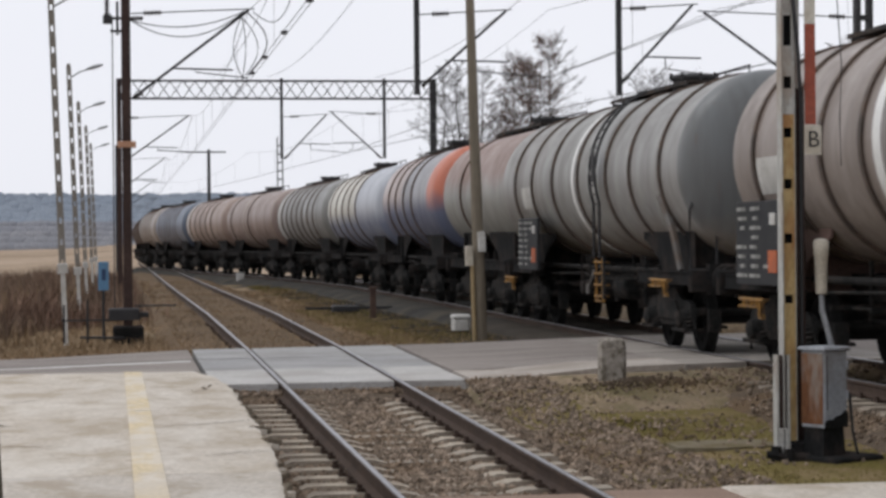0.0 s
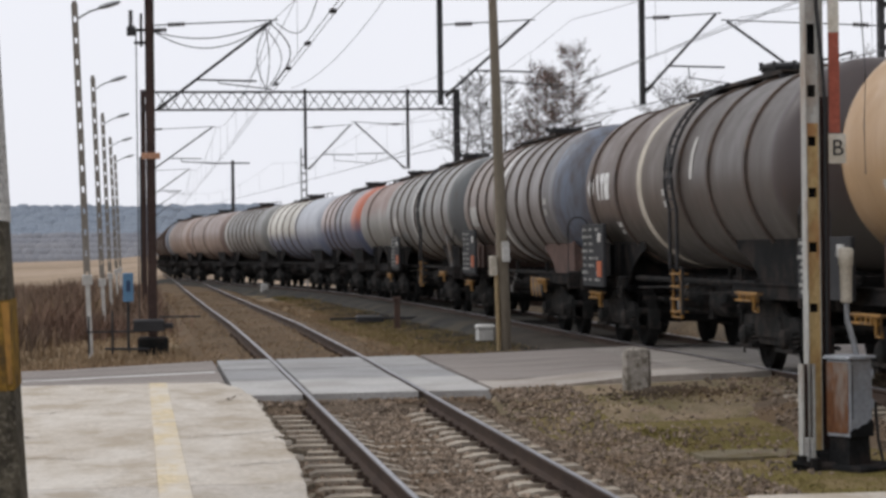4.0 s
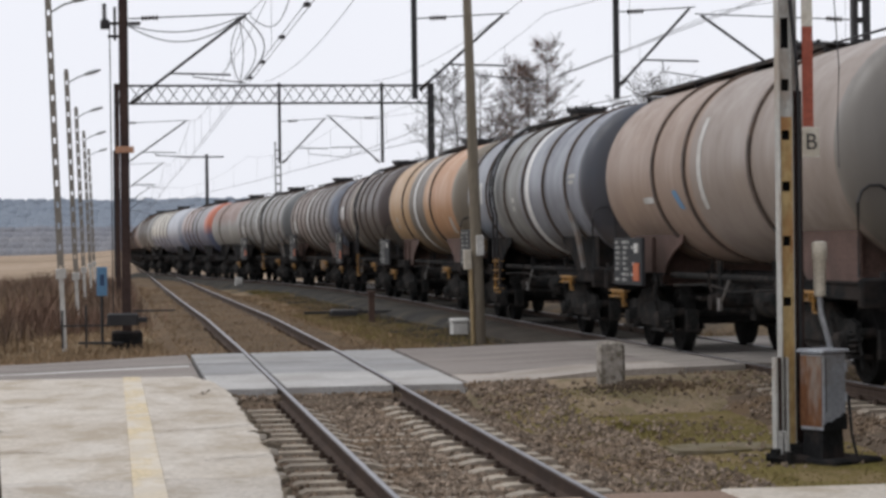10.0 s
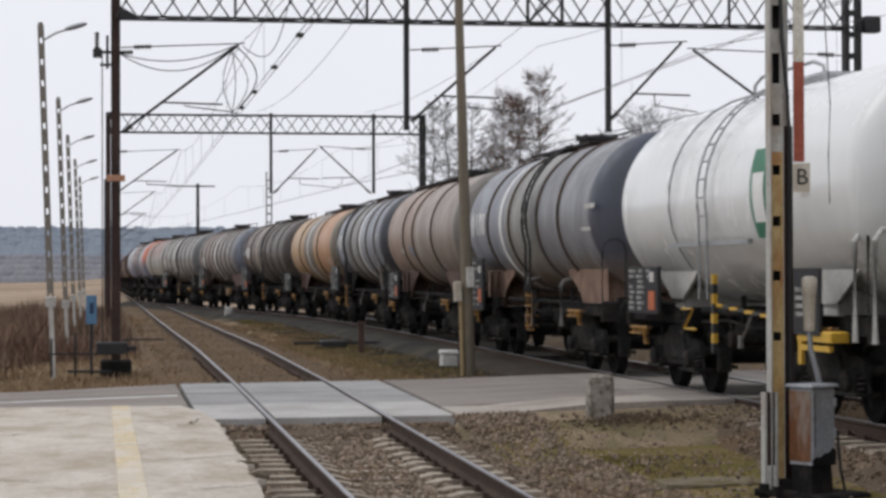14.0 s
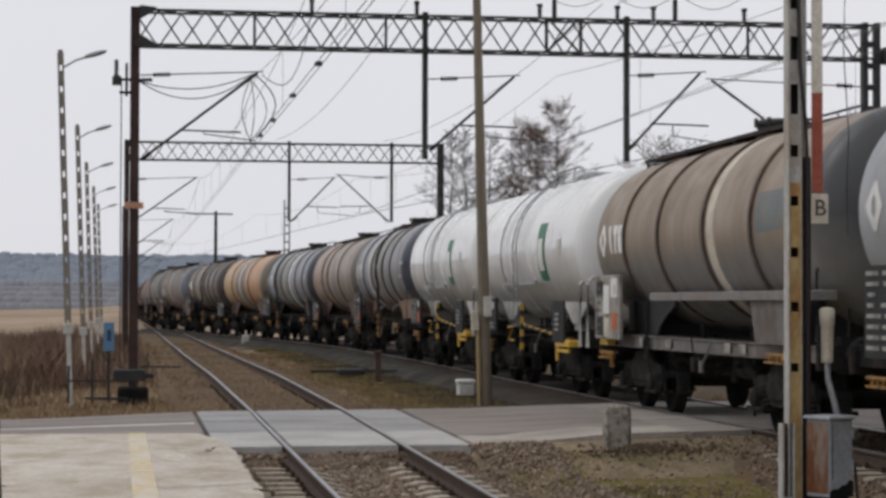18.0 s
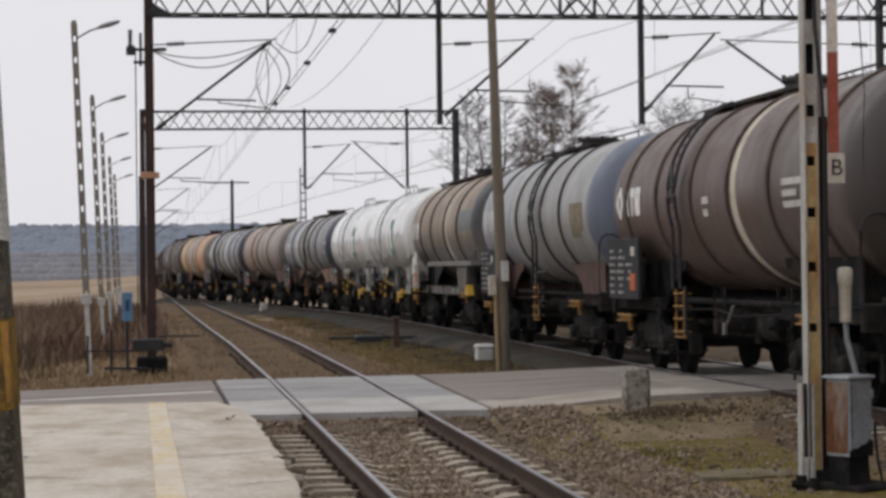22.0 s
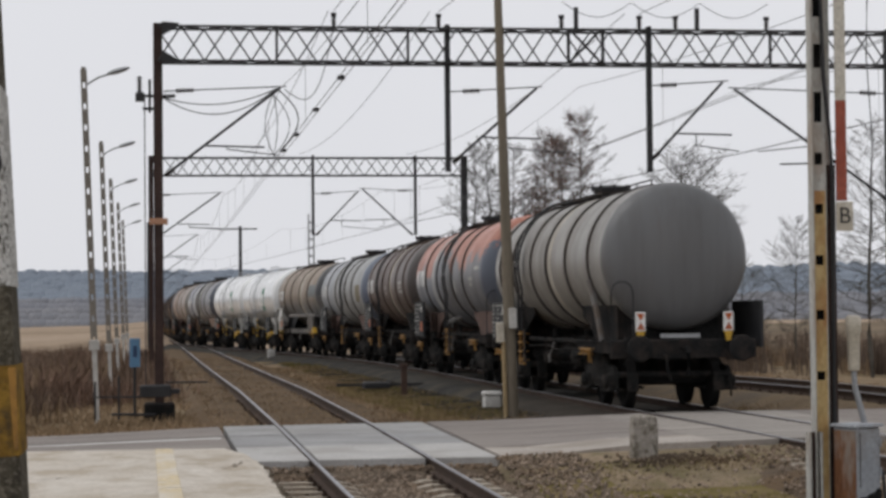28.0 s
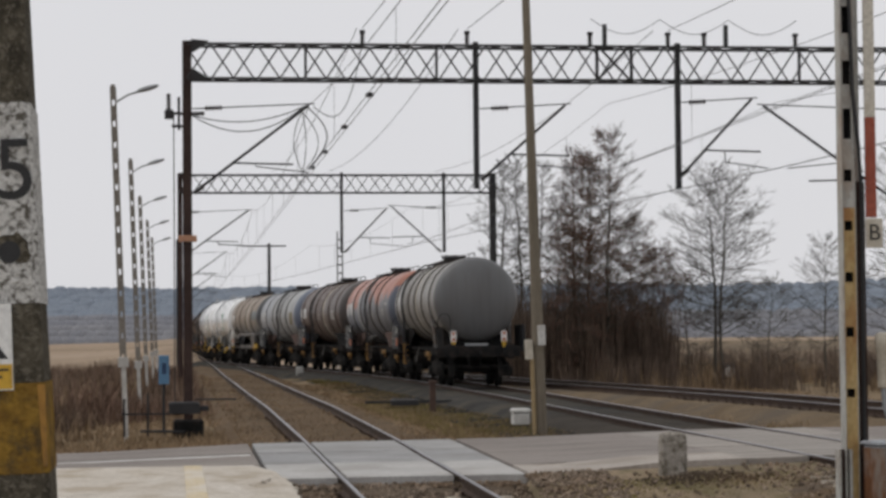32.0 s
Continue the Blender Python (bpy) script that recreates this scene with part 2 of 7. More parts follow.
# ---- building ----
class Geo:
    """Vertices and faces of one mesh."""

    def __init__(self):
        self.v, self.f = [], []

    def add(self, vs, fs):
        n = len(self.v)
        self.v += [tuple(p) for p in vs]
        self.f += [tuple(i + n for i in q) for q in fs]
        return self

    def box(self, lo, hi, m=None, taper=1.0):
        (a, b, c), (d, e, f) = lo, hi
        mx, my = (a + d) / 2, (b + e) / 2
        vs = [(x, y, c) for x, y in ((a, b), (d, b), (d, e), (a, e))]
        vs += [(mx + (x - mx) * taper, my + (y - my) * taper, f) for x, y in ((a, b), (d, b), (d, e), (a, e))]
        if m is not None:
            vs = [m @ Vector(p) for p in vs]
        return self.add(vs, [(3, 2, 1, 0), (4, 5, 6, 7), (0, 1, 5, 4), (1, 2, 6, 5), (2, 3, 7, 6), (3, 0, 4, 7)])

    def chamfer(self, lo, hi, c=0.01, m=None):
        """A box with its upright and top edges cut."""
        (x0, y0, z0), (x1, y1, z1) = lo, hi
        ring = [(x0 + c, y0), (x1 - c, y0), (x1, y0 + c), (x1, y1 - c), (x1 - c, y1), (x0 + c, y1), (x0, y1 - c), (x0, y0 + c)]
        mx, my = (x0 + x1) / 2, (y0 + y1) / 2
        kx, ky = 1 - 2 * c / (x1 - x0), 1 - 2 * c / (y1 - y0)
        vs = [(x, y, z0) for x, y in ring] + [(x, y, z1 - c) for x, y in ring]
        vs += [(mx + (x - mx) * kx, my + (y - my) * ky, z1) for x, y in ring]
        if m is not None:
            vs = [m @ Vector(p) for p in vs]
        fs = [tuple(range(7, -1, -1)), tuple(range(16, 24))]
        for r in (0, 8):
            fs += [(r + i, r + (i + 1) % 8, r + 8 + (i + 1) % 8, r + 8 + i) for i in range(8)]
        return self.add(vs, fs)

    def tube(self, pts, r, n=6, r_end=None, caps=True):
        """A round bar along points."""
        pts = [Vector(p) for p in pts]
        rings = []
        for i, p in enumerate(pts):
            d = (pts[min(i + 1, len(pts) - 1)] - pts[max(i - 1, 0)]).normalized()
            side = d.cross(Vector((0, 0, 1)))
            if side.length < 1e-3:
                side = d.cross(Vector((1, 0, 0)))
            side.normalize()
            up = side.cross(d)
            k = r if r_end is None else r + (r_end - r) * i / max(1, len(pts) - 1)
            rings.append([p + (side * math.cos(a) + up * math.sin(a)) * k for a in (2 * math.pi * j / n for j in range(n))])
        vs = [q for ring in rings for q in ring]
        fs = [(i * n + j, i * n + (j + 1) % n, (i + 1) * n + (j + 1) % n, (i + 1) * n + j)
              for i in range(len(pts) - 1) for j in range(n)]
        if caps:
            fs += [tuple(range(n - 1, -1, -1)), tuple(range(len(vs) - n, len(vs)))]
        return self.add(vs, fs)

    def lathe(self, prof, n=32, axis="y", at=(0, 0, 0), closed=False):
        """(along, radius) pairs turned round an axis."""
        vs, fs = [], []
        for h, r in prof:
            for j in range(n):
                a = 2 * math.pi * j / n
                c, s = r * math.cos(a), r * math.sin(a)
                p = {"y": (c, h, s), "x": (h, c, s), "z": (c, s, h)}[axis]
                vs.append((p[0] + at[0], p[1] + at[1], p[2] + at[2]))
        m = len(prof)
        for i in range(m if closed else m - 1):
            k = (i + 1) % m
            fs += [(i * n + j, i * n + (j + 1) % n, k * n + (j + 1) % n, k * n + j) for j in range(n)]
        if not closed:
            fs += [tuple(range(n - 1, -1, -1)), tuple(range((m - 1) * n, m * n))]
        return self.add(vs, fs)

    def prism(self, outline, y0, y1, axis="y"):
        """An outline of (a, b) pairs drawn out along an axis: y takes (x, z), x takes (y, z), z takes (x, y)."""
        put = {"y": lambda a, b, h: (a, h, b), "x": lambda a, b, h: (h, a, b), "z": lambda a, b, h: (a, b, h)}[axis]
        n = len(outline)
        vs = [put(a, b, y0) for a, b in outline] + [put(a, b, y1) for a, b in outline]
        return self.add(vs, [tuple(range(n)), tuple(range(2 * n - 1, n - 1, -1))] +
                        [(i, i + n, (i + 1) % n + n, (i + 1) % n) for i in range(n)])

    def mesh(self, name, mat, smooth=40, weld=False):
        me = bpy.data.meshes.new(name)
        me.from_pydata(self.v, [], self.f)
        bm = bmesh.new()
        bm.from_mesh(me)
        if weld:
            bmesh.ops.remove_doubles(bm, verts=bm.verts, dist=1e-5)
        bmesh.ops.recalc_face_normals(bm, faces=bm.faces)
        bm.to_mesh(me)
        bm.free()
        me.materials.append(mat)
        if smooth:
            me.polygons.foreach_set("use_smooth", [True] * len(me.polygons))
            me.set_sharp_from_angle(angle=radians(smooth))
        return me


def part(name, geo, mat, parent, label="", smooth=40, at=None):
    """One mesh object under a thing or a part; geo may be a ready mesh."""
    me = geo if isinstance(geo, bpy.types.Mesh) else geo.mesh(name, mat, smooth)
    ob = new(name, me)
    ob.parent = parent
    if at is not None:
        ob.matrix_basis = at
    return tagged(ob, label)


def thing(name, label, category, at=None, group="", kind=""):
    ob = tagged(new(name), label, category, group, kind)
    ob.empty_display_size = 0.2
    if at is not None:
        ob.matrix_basis = at
    return ob


def solid(name, geo, mat, label, category="", kind="", group="", smooth=40, at=None):
    ob = tagged(new(name, geo.mesh(name, mat, smooth)), label, category, group, kind)
    if at is not None:
        ob.matrix_basis = at
    return ob


def ease(u):
    u = min(1.0, max(0.0, u))
    return u * u * (3 - 2 * u)


def steps(x, table):
    """Straight lines between (x, value) pairs."""
    for (a, p), (b, q) in zip(table, table[1:]):
        if x <= b:
            return p + (q - p) * max(0.0, (x - a) / (b - a))
    return table[-1][1]


# ---- the plan: three tracks, the height of their rails ----
def x_one(y):
    return 2.85 + 0.3 * ease((y - 60) / 100)


def x_two(y):
    return 9.05 - 5.9 * ease((y - 74) / 88)


def x_three(y):
    return 15.0 - 6.0 * ease((y - 30) / 82)


def z_one(y):
    return steps(y, [(0, -0.3), (16, -0.3), (25, -0.2), (36, -0.06), (50, 0.04), (75, 0.04), (120, 0.0)])


def z_two(y):
    return steps(y, [(28, 0.0), (36, 0.02), (45, 0.045), (55, 0.08), (65, 0.1), (200, 0.1)])


def z_three(y):
    return steps(y, [(30, 0.0), (36, 0.02), (42, 0.1), (50, 0.13), (70, 0.14), (106, 0.1)])


def z_road(x):
    return steps(x, [(-30, -0.5), (-3, -0.18), (1.2, -0.14), (4.5, -0.1), (8.3, -0.01), (16, -0.01), (30, -0.3), (60, -1.0)])


def road_near(x):
    return 28.0 + 0.05 * (x - 1.6) if x > -2 else 28.0 + 0.35 * (x + 2)


def road_far(x):
    return 35.0 + 0.16 * x if x < 9 else 36.44 + 0.05 * (x - 9)


# ---- ground ----
def ground_z(x, y):
    side = steps(x, [(-600, -3.5), (-60, -2.2), (-14, -1.3), (-5, -0.75), (-1.5, -0.42), (0.5, -0.32), (2, -0.42), (4.6, -0.3),
                     (7, -0.2), (8, -0.42), (11, -0.42), (13, -0.35), (18, -0.6), (30, -0.9), (80, -1.3), (600, -2.0)])
    front = steps(x, [(-600, -2), (-20, -1.2), (-3, -0.8), (2, -0.75), (4.7, -0.55), (5.6, -0.42), (8, -0.4), (11, -0.42), (20, -0.6), (600, -2)])
    if y < 28:
        k = ease((y - 24.6) / 3.2) * (1 if x > 4.4 else 0)
        z = front * (1 - k) + (z_road(x) - 0.05) * k
    elif y < 36:
        z = z_road(x) - 0.3
    else:
        k = ease((y - 36.4) / 2.6)
        z = side * k + (z_road(x) - 0.14) * (1 - k)
    z += 2.2 * ease((y - 180) / 520)
    bump = noise.noise((x * 0.6, y * 0.35, 3.1)) * 0.05 + noise.noise((x * 0.13, y * 0.09, 7.7)) * 0.1
    return z + bump * min(1, 0.35 + abs(x - 3) / 25)


def gap_steps(a, b, first, grow):
    out, d = [a], first
    while out[-1] + d < b:
        out.append(out[-1] + d)
        d *= grow
    return out + [b]


gx = sorted({-x for x in gap_steps(8, 900, 0.7, 1.22)} | {x + 2 for x in gap_steps(8, 900, 0.5, 1.18)} | {-8 + 0.45 * i for i in range(1, 41)})
gy = [-80, -40, -10] + [i * 0.9 for i in range(0, 90)] + gap_steps(82, 1500, 1.4, 1.07)
gr = Geo()
gr.v = [(x, y, ground_z(x, y)) for y in gy for x in gx]
nx = len(gx)
gr.f = [(j * nx + i, j * nx + i + 1, (j + 1) * nx + i + 1, (j + 1) * nx + i) for j in range(len(gy) - 1) for i in range(nx - 1)]
ground = solid("ground", gr, SOIL, "dry brown earth and winter field round the tracks", "ground", "structure")
ground.data.materials.append(FIELD)
ground.data.materials.append(TURF)
ground.data.materials.append(BLACKBED)
ground.data.materials.append(surf("heath", (0.17, 0.128, 0.088), (0.25, 0.19, 0.132), 0.05, 0.8, 1.0, 0, 0.3, (0.12, 0.098, 0.07), 0.03, 0.7, 0.0, (1, 0.4, 1)))
ground.data.materials.append(SANDY)
for p in ground.data.polygons:
    c = p.center
    if c.y > 118 + 6 * noise.noise((c.x * 0.05, 1, 2)) or abs(c.x) > 70:
        p.material_index = 4 if c.x > 12 and c.y < 520 else 1
    elif 4.2 < c.x < 9.2 and 25.2 + 1.2 * noise.noise((c.x * 0.9, 2, 5)) < c.y < 30:
        p.material_index = 5
    elif 4.6 < c.x < 9.2 and c.y < 27:
        p.material_index = 2
    elif 48 + 5 * noise.noise((c.x * 1.3, 4, 3)) < c.y < 170 and x_two(c.y) - 2.3 + 2.4 * noise.noise((1.7, c.y * 0.21, 3)) < c.x < x_two(c.y) + 1.5:
        p.material_index = 3
    elif 5.4 < c.x < 7.8 and 37 < c.y < 62 and noise.noise((c.x * 0.7, c.y * 0.15, 9)) > -0.1:
        p.material_index = 2


def sweep(outline, xf, zf, ys, geo=None):
    """An outline of (x, z) pairs carried along a line over the plan."""
    g = geo or Geo()
    n = len(outline)
    vs = []
    for y in ys:
        d = (xf(y + 0.1) - xf(y - 0.1)) / 0.2
        c, s = 1 / math.hypot(1, d), d / math.hypot(1, d)
        vs += [(xf(y) + a * c, y - a * s, zf(y) + b) for a, b in outline]
    fs = [(i * n + j, i * n + (j + 1) % n, (i + 1) * n + (j + 1) % n, (i + 1) * n + j) for i in range(len(ys) - 1) for j in range(n)]
    fs += [tuple(range(n - 1, -1, -1)), tuple(range(len(vs) - n, len(vs)))]
    return g.add(vs, fs)


RAIL = [(-0.07, -0.17), (0.07, -0.17), (0.07, -0.157), (0.012, -0.13), (0.01, -0.055), (0.034, -0.04), (0.034, -0.012), (-0.034, -0.012),
        (-0.034, -0.04), (-0.01, -0.055), (-0.012, -0.13), (-0.07, -0.157)]
HEAD = [(-0.025, -0.0125), (0.025, -0.0125), (0.024, -0.003), (0.018, 0), (-0.018, 0), (-0.024, -0.003)]


def sleeper_mesh(mat):
    g = Geo()
    out = [(-1.3, -0.2), (1.3, -0.2), (1.3, -0.03), (1.24, 0), (0.5, 0.0), (0.36, -0.035), (-0.36, -0.035), (-0.5, 0), (-1.24, 0), (-1.3, -0.03)]
    g.prism(out, -0.125, 0.125)
    return g.mesh("sleeper", mat, 30)


def clip_mesh():
    g = Geo()
    for s in (-1, 1):
        g.box((s * 0.11 - 0.035, -0.06, 0), (s * 0.11 + 0.035, 0.06, 0.028))
        g.lathe([(0.028, 0.024), (0.055, 0.024), (0.062, 0.012)], 6, "z", (s * 0.115, 0.0, 0))
    g.box((-0.09, -0.085, -0.004), (0.09, 0.085, 0.012))
    return g.mesh("rail_clip", RAIL_RUST, 30)


OILY = surf("oily_sleeper", (0.045, 0.04, 0.035), (0.075, 0.066, 0.057), 3, 30, 0.9, 0, 0.3, (0.03, 0.027, 0.025), 2.0, 0.6, 0.12)
SLEEPER_ME, OILY_ME, CLIP_ME = sleeper_mesh(SLEEPER), sleeper_mesh(OILY), clip_mesh()


def lay_track(name, label, xf, zf, y0, y1, bed, bed_label, beds, sleepers, step=0.62, oily=False):
    track = thing(name, label, "railway track", kind="structure")
    ys = [y0 + (y1 - y0) * i / round((y1 - y0) / 1.5) for i in range(round((y1 - y0) / 1.5) + 1)]
    for s in (-1, 1):
        rail = part("rail", sweep([(a + s * 0.752, b) for a, b in RAIL], xf, zf, ys), RAIL_RUST, track, "rusty steel rail", 30)
        part("rail_head", sweep([(a + s * 0.752, b) for a, b in HEAD], xf, zf, ys), RAIL_HEAD, rail, "polished running surface", 30)
    for a, b, low in beds:
        g = Geo()
        n = max(2, round((b - a) / 0.5))
        prof = [-2.6, -2.0, -1.6, -1.35, -1.0, -0.78, -0.5, 0, 0.5, 0.78, 1.0, 1.35, 1.6, 2.0, 2.6]
        vs = []
        for i in range(n + 1):
            y = a + (b - a) * i / n
            for p in prof:
                drop = (0.235 - 0.12 * ease((y - 26.6) / 1.2) * (y < 28)) + low + max(0, abs(p) - 1.5) * 0.42
                k = 0.035 * noise.noise((p * 2.3 + xf(y), y * 2.1, 5)) + (0.16 * noise.noise((p, y * 0.6, 8)) if abs(p) > 1.7 else 0)
                vs.append((xf(y) + p, y, zf(y) - drop + k))
        m = len(prof)
        g.add(vs, [(i * m + j, i * m + j + 1, (i + 1) * m + j + 1, (i + 1) * m + j) for i in range(n) for j in range(m - 1)])
        part("ballast_bed", g, bed, track, bed_label)
    for a, b in sleepers:
        y = a
        while y < b:
            m = pose(xf(y), y, zf(y) - 0.185, 0, 0, -math.degrees(math.atan((xf(y + 1) - xf(y - 1)) / 2)) + random.uniform(-0.6, 0.6))
            sl = part("sleeper", OILY_ME if oily and y > 30 else SLEEPER_ME, None, track, at=m @ pose(random.uniform(-0.02, 0.02), 0, random.uniform(-0.012, 0.006)))
            for s in (-1, 1):
                part("rail_clip", CLIP_ME, None, sl, at=pose(s * 0.752, 0, 0.008))
            y += step
    return track


RUSTBED = surf("rusty_ballast", (0.105, 0.076, 0.05), (0.18, 0.132, 0.088), 0.9, 16, 1.0, 0, 0.8, (0.14, 0.095, 0.06), 0.5, 0.7)
BROWNBED = surf("tarry_ballast", (0.05, 0.043, 0.036), (0.095, 0.082, 0.068), 1.0, 16, 1.0, 0, 0.8, (0.04, 0.037, 0.034), 0.5, 0.7)
DIRTBED = surf("dirty_ballast", (0.13, 0.096, 0.063), (0.21, 0.158, 0.105), 0.9, 16, 1.0, 0, 0.8, (0.1, 0.085, 0.07), 0.4, 0.7)
track_one = lay_track("railway_track", "straight rusty track on concrete sleepers beside the platform", x_one, z_one, -20, 215, BALLAST, "grey brown crushed stone",
                      [(-20, 27.9, 0.0), (36, 160, -0.075)], [(-6.16, 27.7), (36.6, 48)])
for ob in track_one.children:
    if ob.name.startswith("ballast_bed") and ob.data.vertices[-1].co.y > 50:
        ob.data.materials[0] = RUSTBED
        ob["label"] = "brown dirt and stone between the rails"
main_track = lay_track("railway_track", "main track under the tank train, black with oil", x_two, z_two, -60, 162, BLACKBED, "oil blackened ballast",
          [(-60, 27.9, 0.0), (36.5, 46, -0.12), (46, 162, -0.12)], [(-5.64, 27.7), (36.8, 60)], oily=True)
for ob in main_track.children:
    if ob.name.startswith("ballast_bed") and ob.data.vertices[-1].co.y < 50:
        ob.data.materials[0] = BALLAST if ob.data.vertices[-1].co.y < 30 else BROWNBED
        ob["label"] = "brown crushed stone"
lay_track("railway_track", "side track joining the main track behind the crossing", x_three, z_three, -40, 106, DIRTBED, "brown dirt and crushed stone",
          [(-40, 28.2, 0.0), (37, 106, -0.06)], [(8.0, 27.9), (37.4, 56)])


# ---- level crossing and road ----
def road_top(x, y):
    k = ease((3.6 - abs(x - 2.85)) / 1.6)
    return z_road(x) * (1 - k) + (z_one(y) - 0.012) * k


def patch(xs, lo, hi, ny, lift=0.0, thick=0.25):
    """A sheet with skirts over the road's surface; lo and hi give its edges at each x."""
    g = Geo()
    m = ny + 1
    top = []
    for x in xs:
        a, b = lo(x), hi(x)
        top += [(x, a + (b - a) * j / ny, road_top(x, a + (b - a) * j / ny) + lift) for j in range(m)]
    n = len(top)
    vs = top + [(x, y, z - thick) for x, y, z in top]
    k = len(xs)
    fs = [(i * m + j, (i + 1) * m + j, (i + 1) * m + j + 1, i * m + j + 1) for i in range(k - 1) for j in range(ny)]
    rim = [i * m for i in range(k)] + [(k - 1) * m + j for j in range(1, m)] + [i * m + ny for i in range(k - 2, -1, -1)] + [j for j in range(ny - 1, 0, -1)]
    fs += [(rim[i], rim[i] + n, rim[(i + 1) % len(rim)] + n, rim[(i + 1) % len(rim)]) for i in range(len(rim))]
    return g.add(vs, fs)


def lin(a, b, n):
    return [a + (b - a) * i / n for i in range(n + 1)]


PALE_EDGE = surf("pale_road_edge", (0.37, 0.33, 0.29), (0.47, 0.425, 0.38), 1.5, 30, 0.9, 0, 0.3, (0.25, 0.215, 0.18), 0.8, 0.7)
rd = Geo()
for a, b in ((-60, 1.16), (4.55, 7.42), (10.66, 13.0), (16.8, 80)):
    g = patch(lin(a, b, max(3, round((b - a) / 1.2))), lambda x: road_near(x) + (1.45 if x > 4 else 0.0), road_far, 5)
    rd.add(g.v, g.f)
road = solid("road", rd, ASPHALT, "worn grey asphalt road over the level crossing", "road", "structure")
g = patch(lin(4.55, 7.42, 5), lambda x: road_near(x) - 0.15 + 0.12 * noise.noise((x * 1.3, 0, 0)), lambda x: road_near(x) + 1.447, 2, 0.0)
part("road_edge", g, PALE_EDGE, road, "pale sandy strip along the asphalt")
g = patch(lin(10.66, 24, 9), lambda x: road_near(x) - 0.15 + 0.12 * noise.noise((x * 1.3, 0, 0)), lambda x: road_near(x) + 1.447, 2, 0.002)
part("road_edge", g, PALE_EDGE, road)
g = patch(lin(-14, 1.10, 14), lambda x: 32.06 + 0.189 * x, lambda x: 32.32 + 0.189 * x, 1, 0.004, 0.02)
part("road_line", g, DIRTY_WHITE, road, "worn white line")

SLAB = surf("crossing_slab", (0.3, 0.3, 0.3), (0.39, 0.385, 0.38), 1.0, 30, 0.85, 0, 0.25, (0.22, 0.21, 0.2), 0.7, 0.6, 0.06)
SLAB_PALE = surf("pale_crossing_slab", (0.42, 0.41, 0.4), (0.52, 0.51, 0.49), 1.4, 30, 0.85, 0, 0.25, (0.3, 0.28, 0.26), 0.9, 0.6, 0.06)
SLAB_ROAD = surf("dull_crossing_slab", (0.29, 0.265, 0.24), (0.37, 0.34, 0.31), 1.0, 40, 0.85, 0, 0.3, (0.16, 0.142, 0.13), 0.7, 0.6, 0.05, (0.35, 2.6, 1), ((0.34, 0.31, 0.28), 1.1, 0.35))
crossing = thing("level_crossing", "concrete slabs of the level crossing between the rails", "level crossing", kind="structure")
for cx, first in ((2.85, True), (9.05, False), (14.9, False)):
    for a, b in ((-1.62, -0.8), (-0.68, 0.68), (0.8, 1.62)):
        for j in range(3):
            lo = lambda x, j=j: road_near(x) - 0.2 * (j == 0) + (road_far(x) - road_near(x)) * j / 3 + 0.004
            hi = lambda x, j=j: road_near(x) + (road_far(x) - road_near(x)) * (j + 1) / 3 - 0.004
            g = patch(lin(cx + a, cx + b, 3), lo, hi, 4, random.uniform(-0.004, 0.006), 0.2)
            part("slab", g, (SLAB_PALE if j == 0 else SLAB) if first else SLAB_ROAD, crossing, smooth=30)

# foot crossing at the near end
FOOT = surf("brown_board", (0.23, 0.16, 0.12), (0.3, 0.22, 0.17), 2, 30, 0.9, 0, 0.3, (0.17, 0.12, 0.09), 1.2, 0.6)
foot = thing("foot_crossing", "brown boards and pale concrete slabs across the rails", "foot crossing", kind="structure")
for x0, x1, y0, y1, z, m in ((2.19, 3.51, 12.4, 16.35, -0.325, FOOT), (1.36, 2.01, 12.2, 15.9, -0.33, PLATFORM), (3.69, 4.65, 12.3, 16.55, -0.33, FOOT),
                             (4.68, 6.5, 12.0, 16.75, -0.34, PLATFORM), (6.53, 8.3, 11.8, 17.0, -0.34, PLATFORM), (9.8, 13.5, 11.8, 17.4, -0.1, PLATFORM)):
    g = Geo().chamfer((x0, y0, z - 0.25), (x1, y1, z), 0.02)
    part("slab", g, m, foot, smooth=30)


# ---- platform ----
def brim(y):
    e = steps(y, [(-10, 1.14), (14.6, 1.14), (16.5, 1.22), (18, 1.27), (21, 1.33), (26, 1.36), (28.2, 1.3), (29.6, 1.08)])
    return e + 0.035 * noise.noise((y * 0.9, 1.3, 0)) + 0.02 * noise.noise((y * 4.1, 0.3, 2))


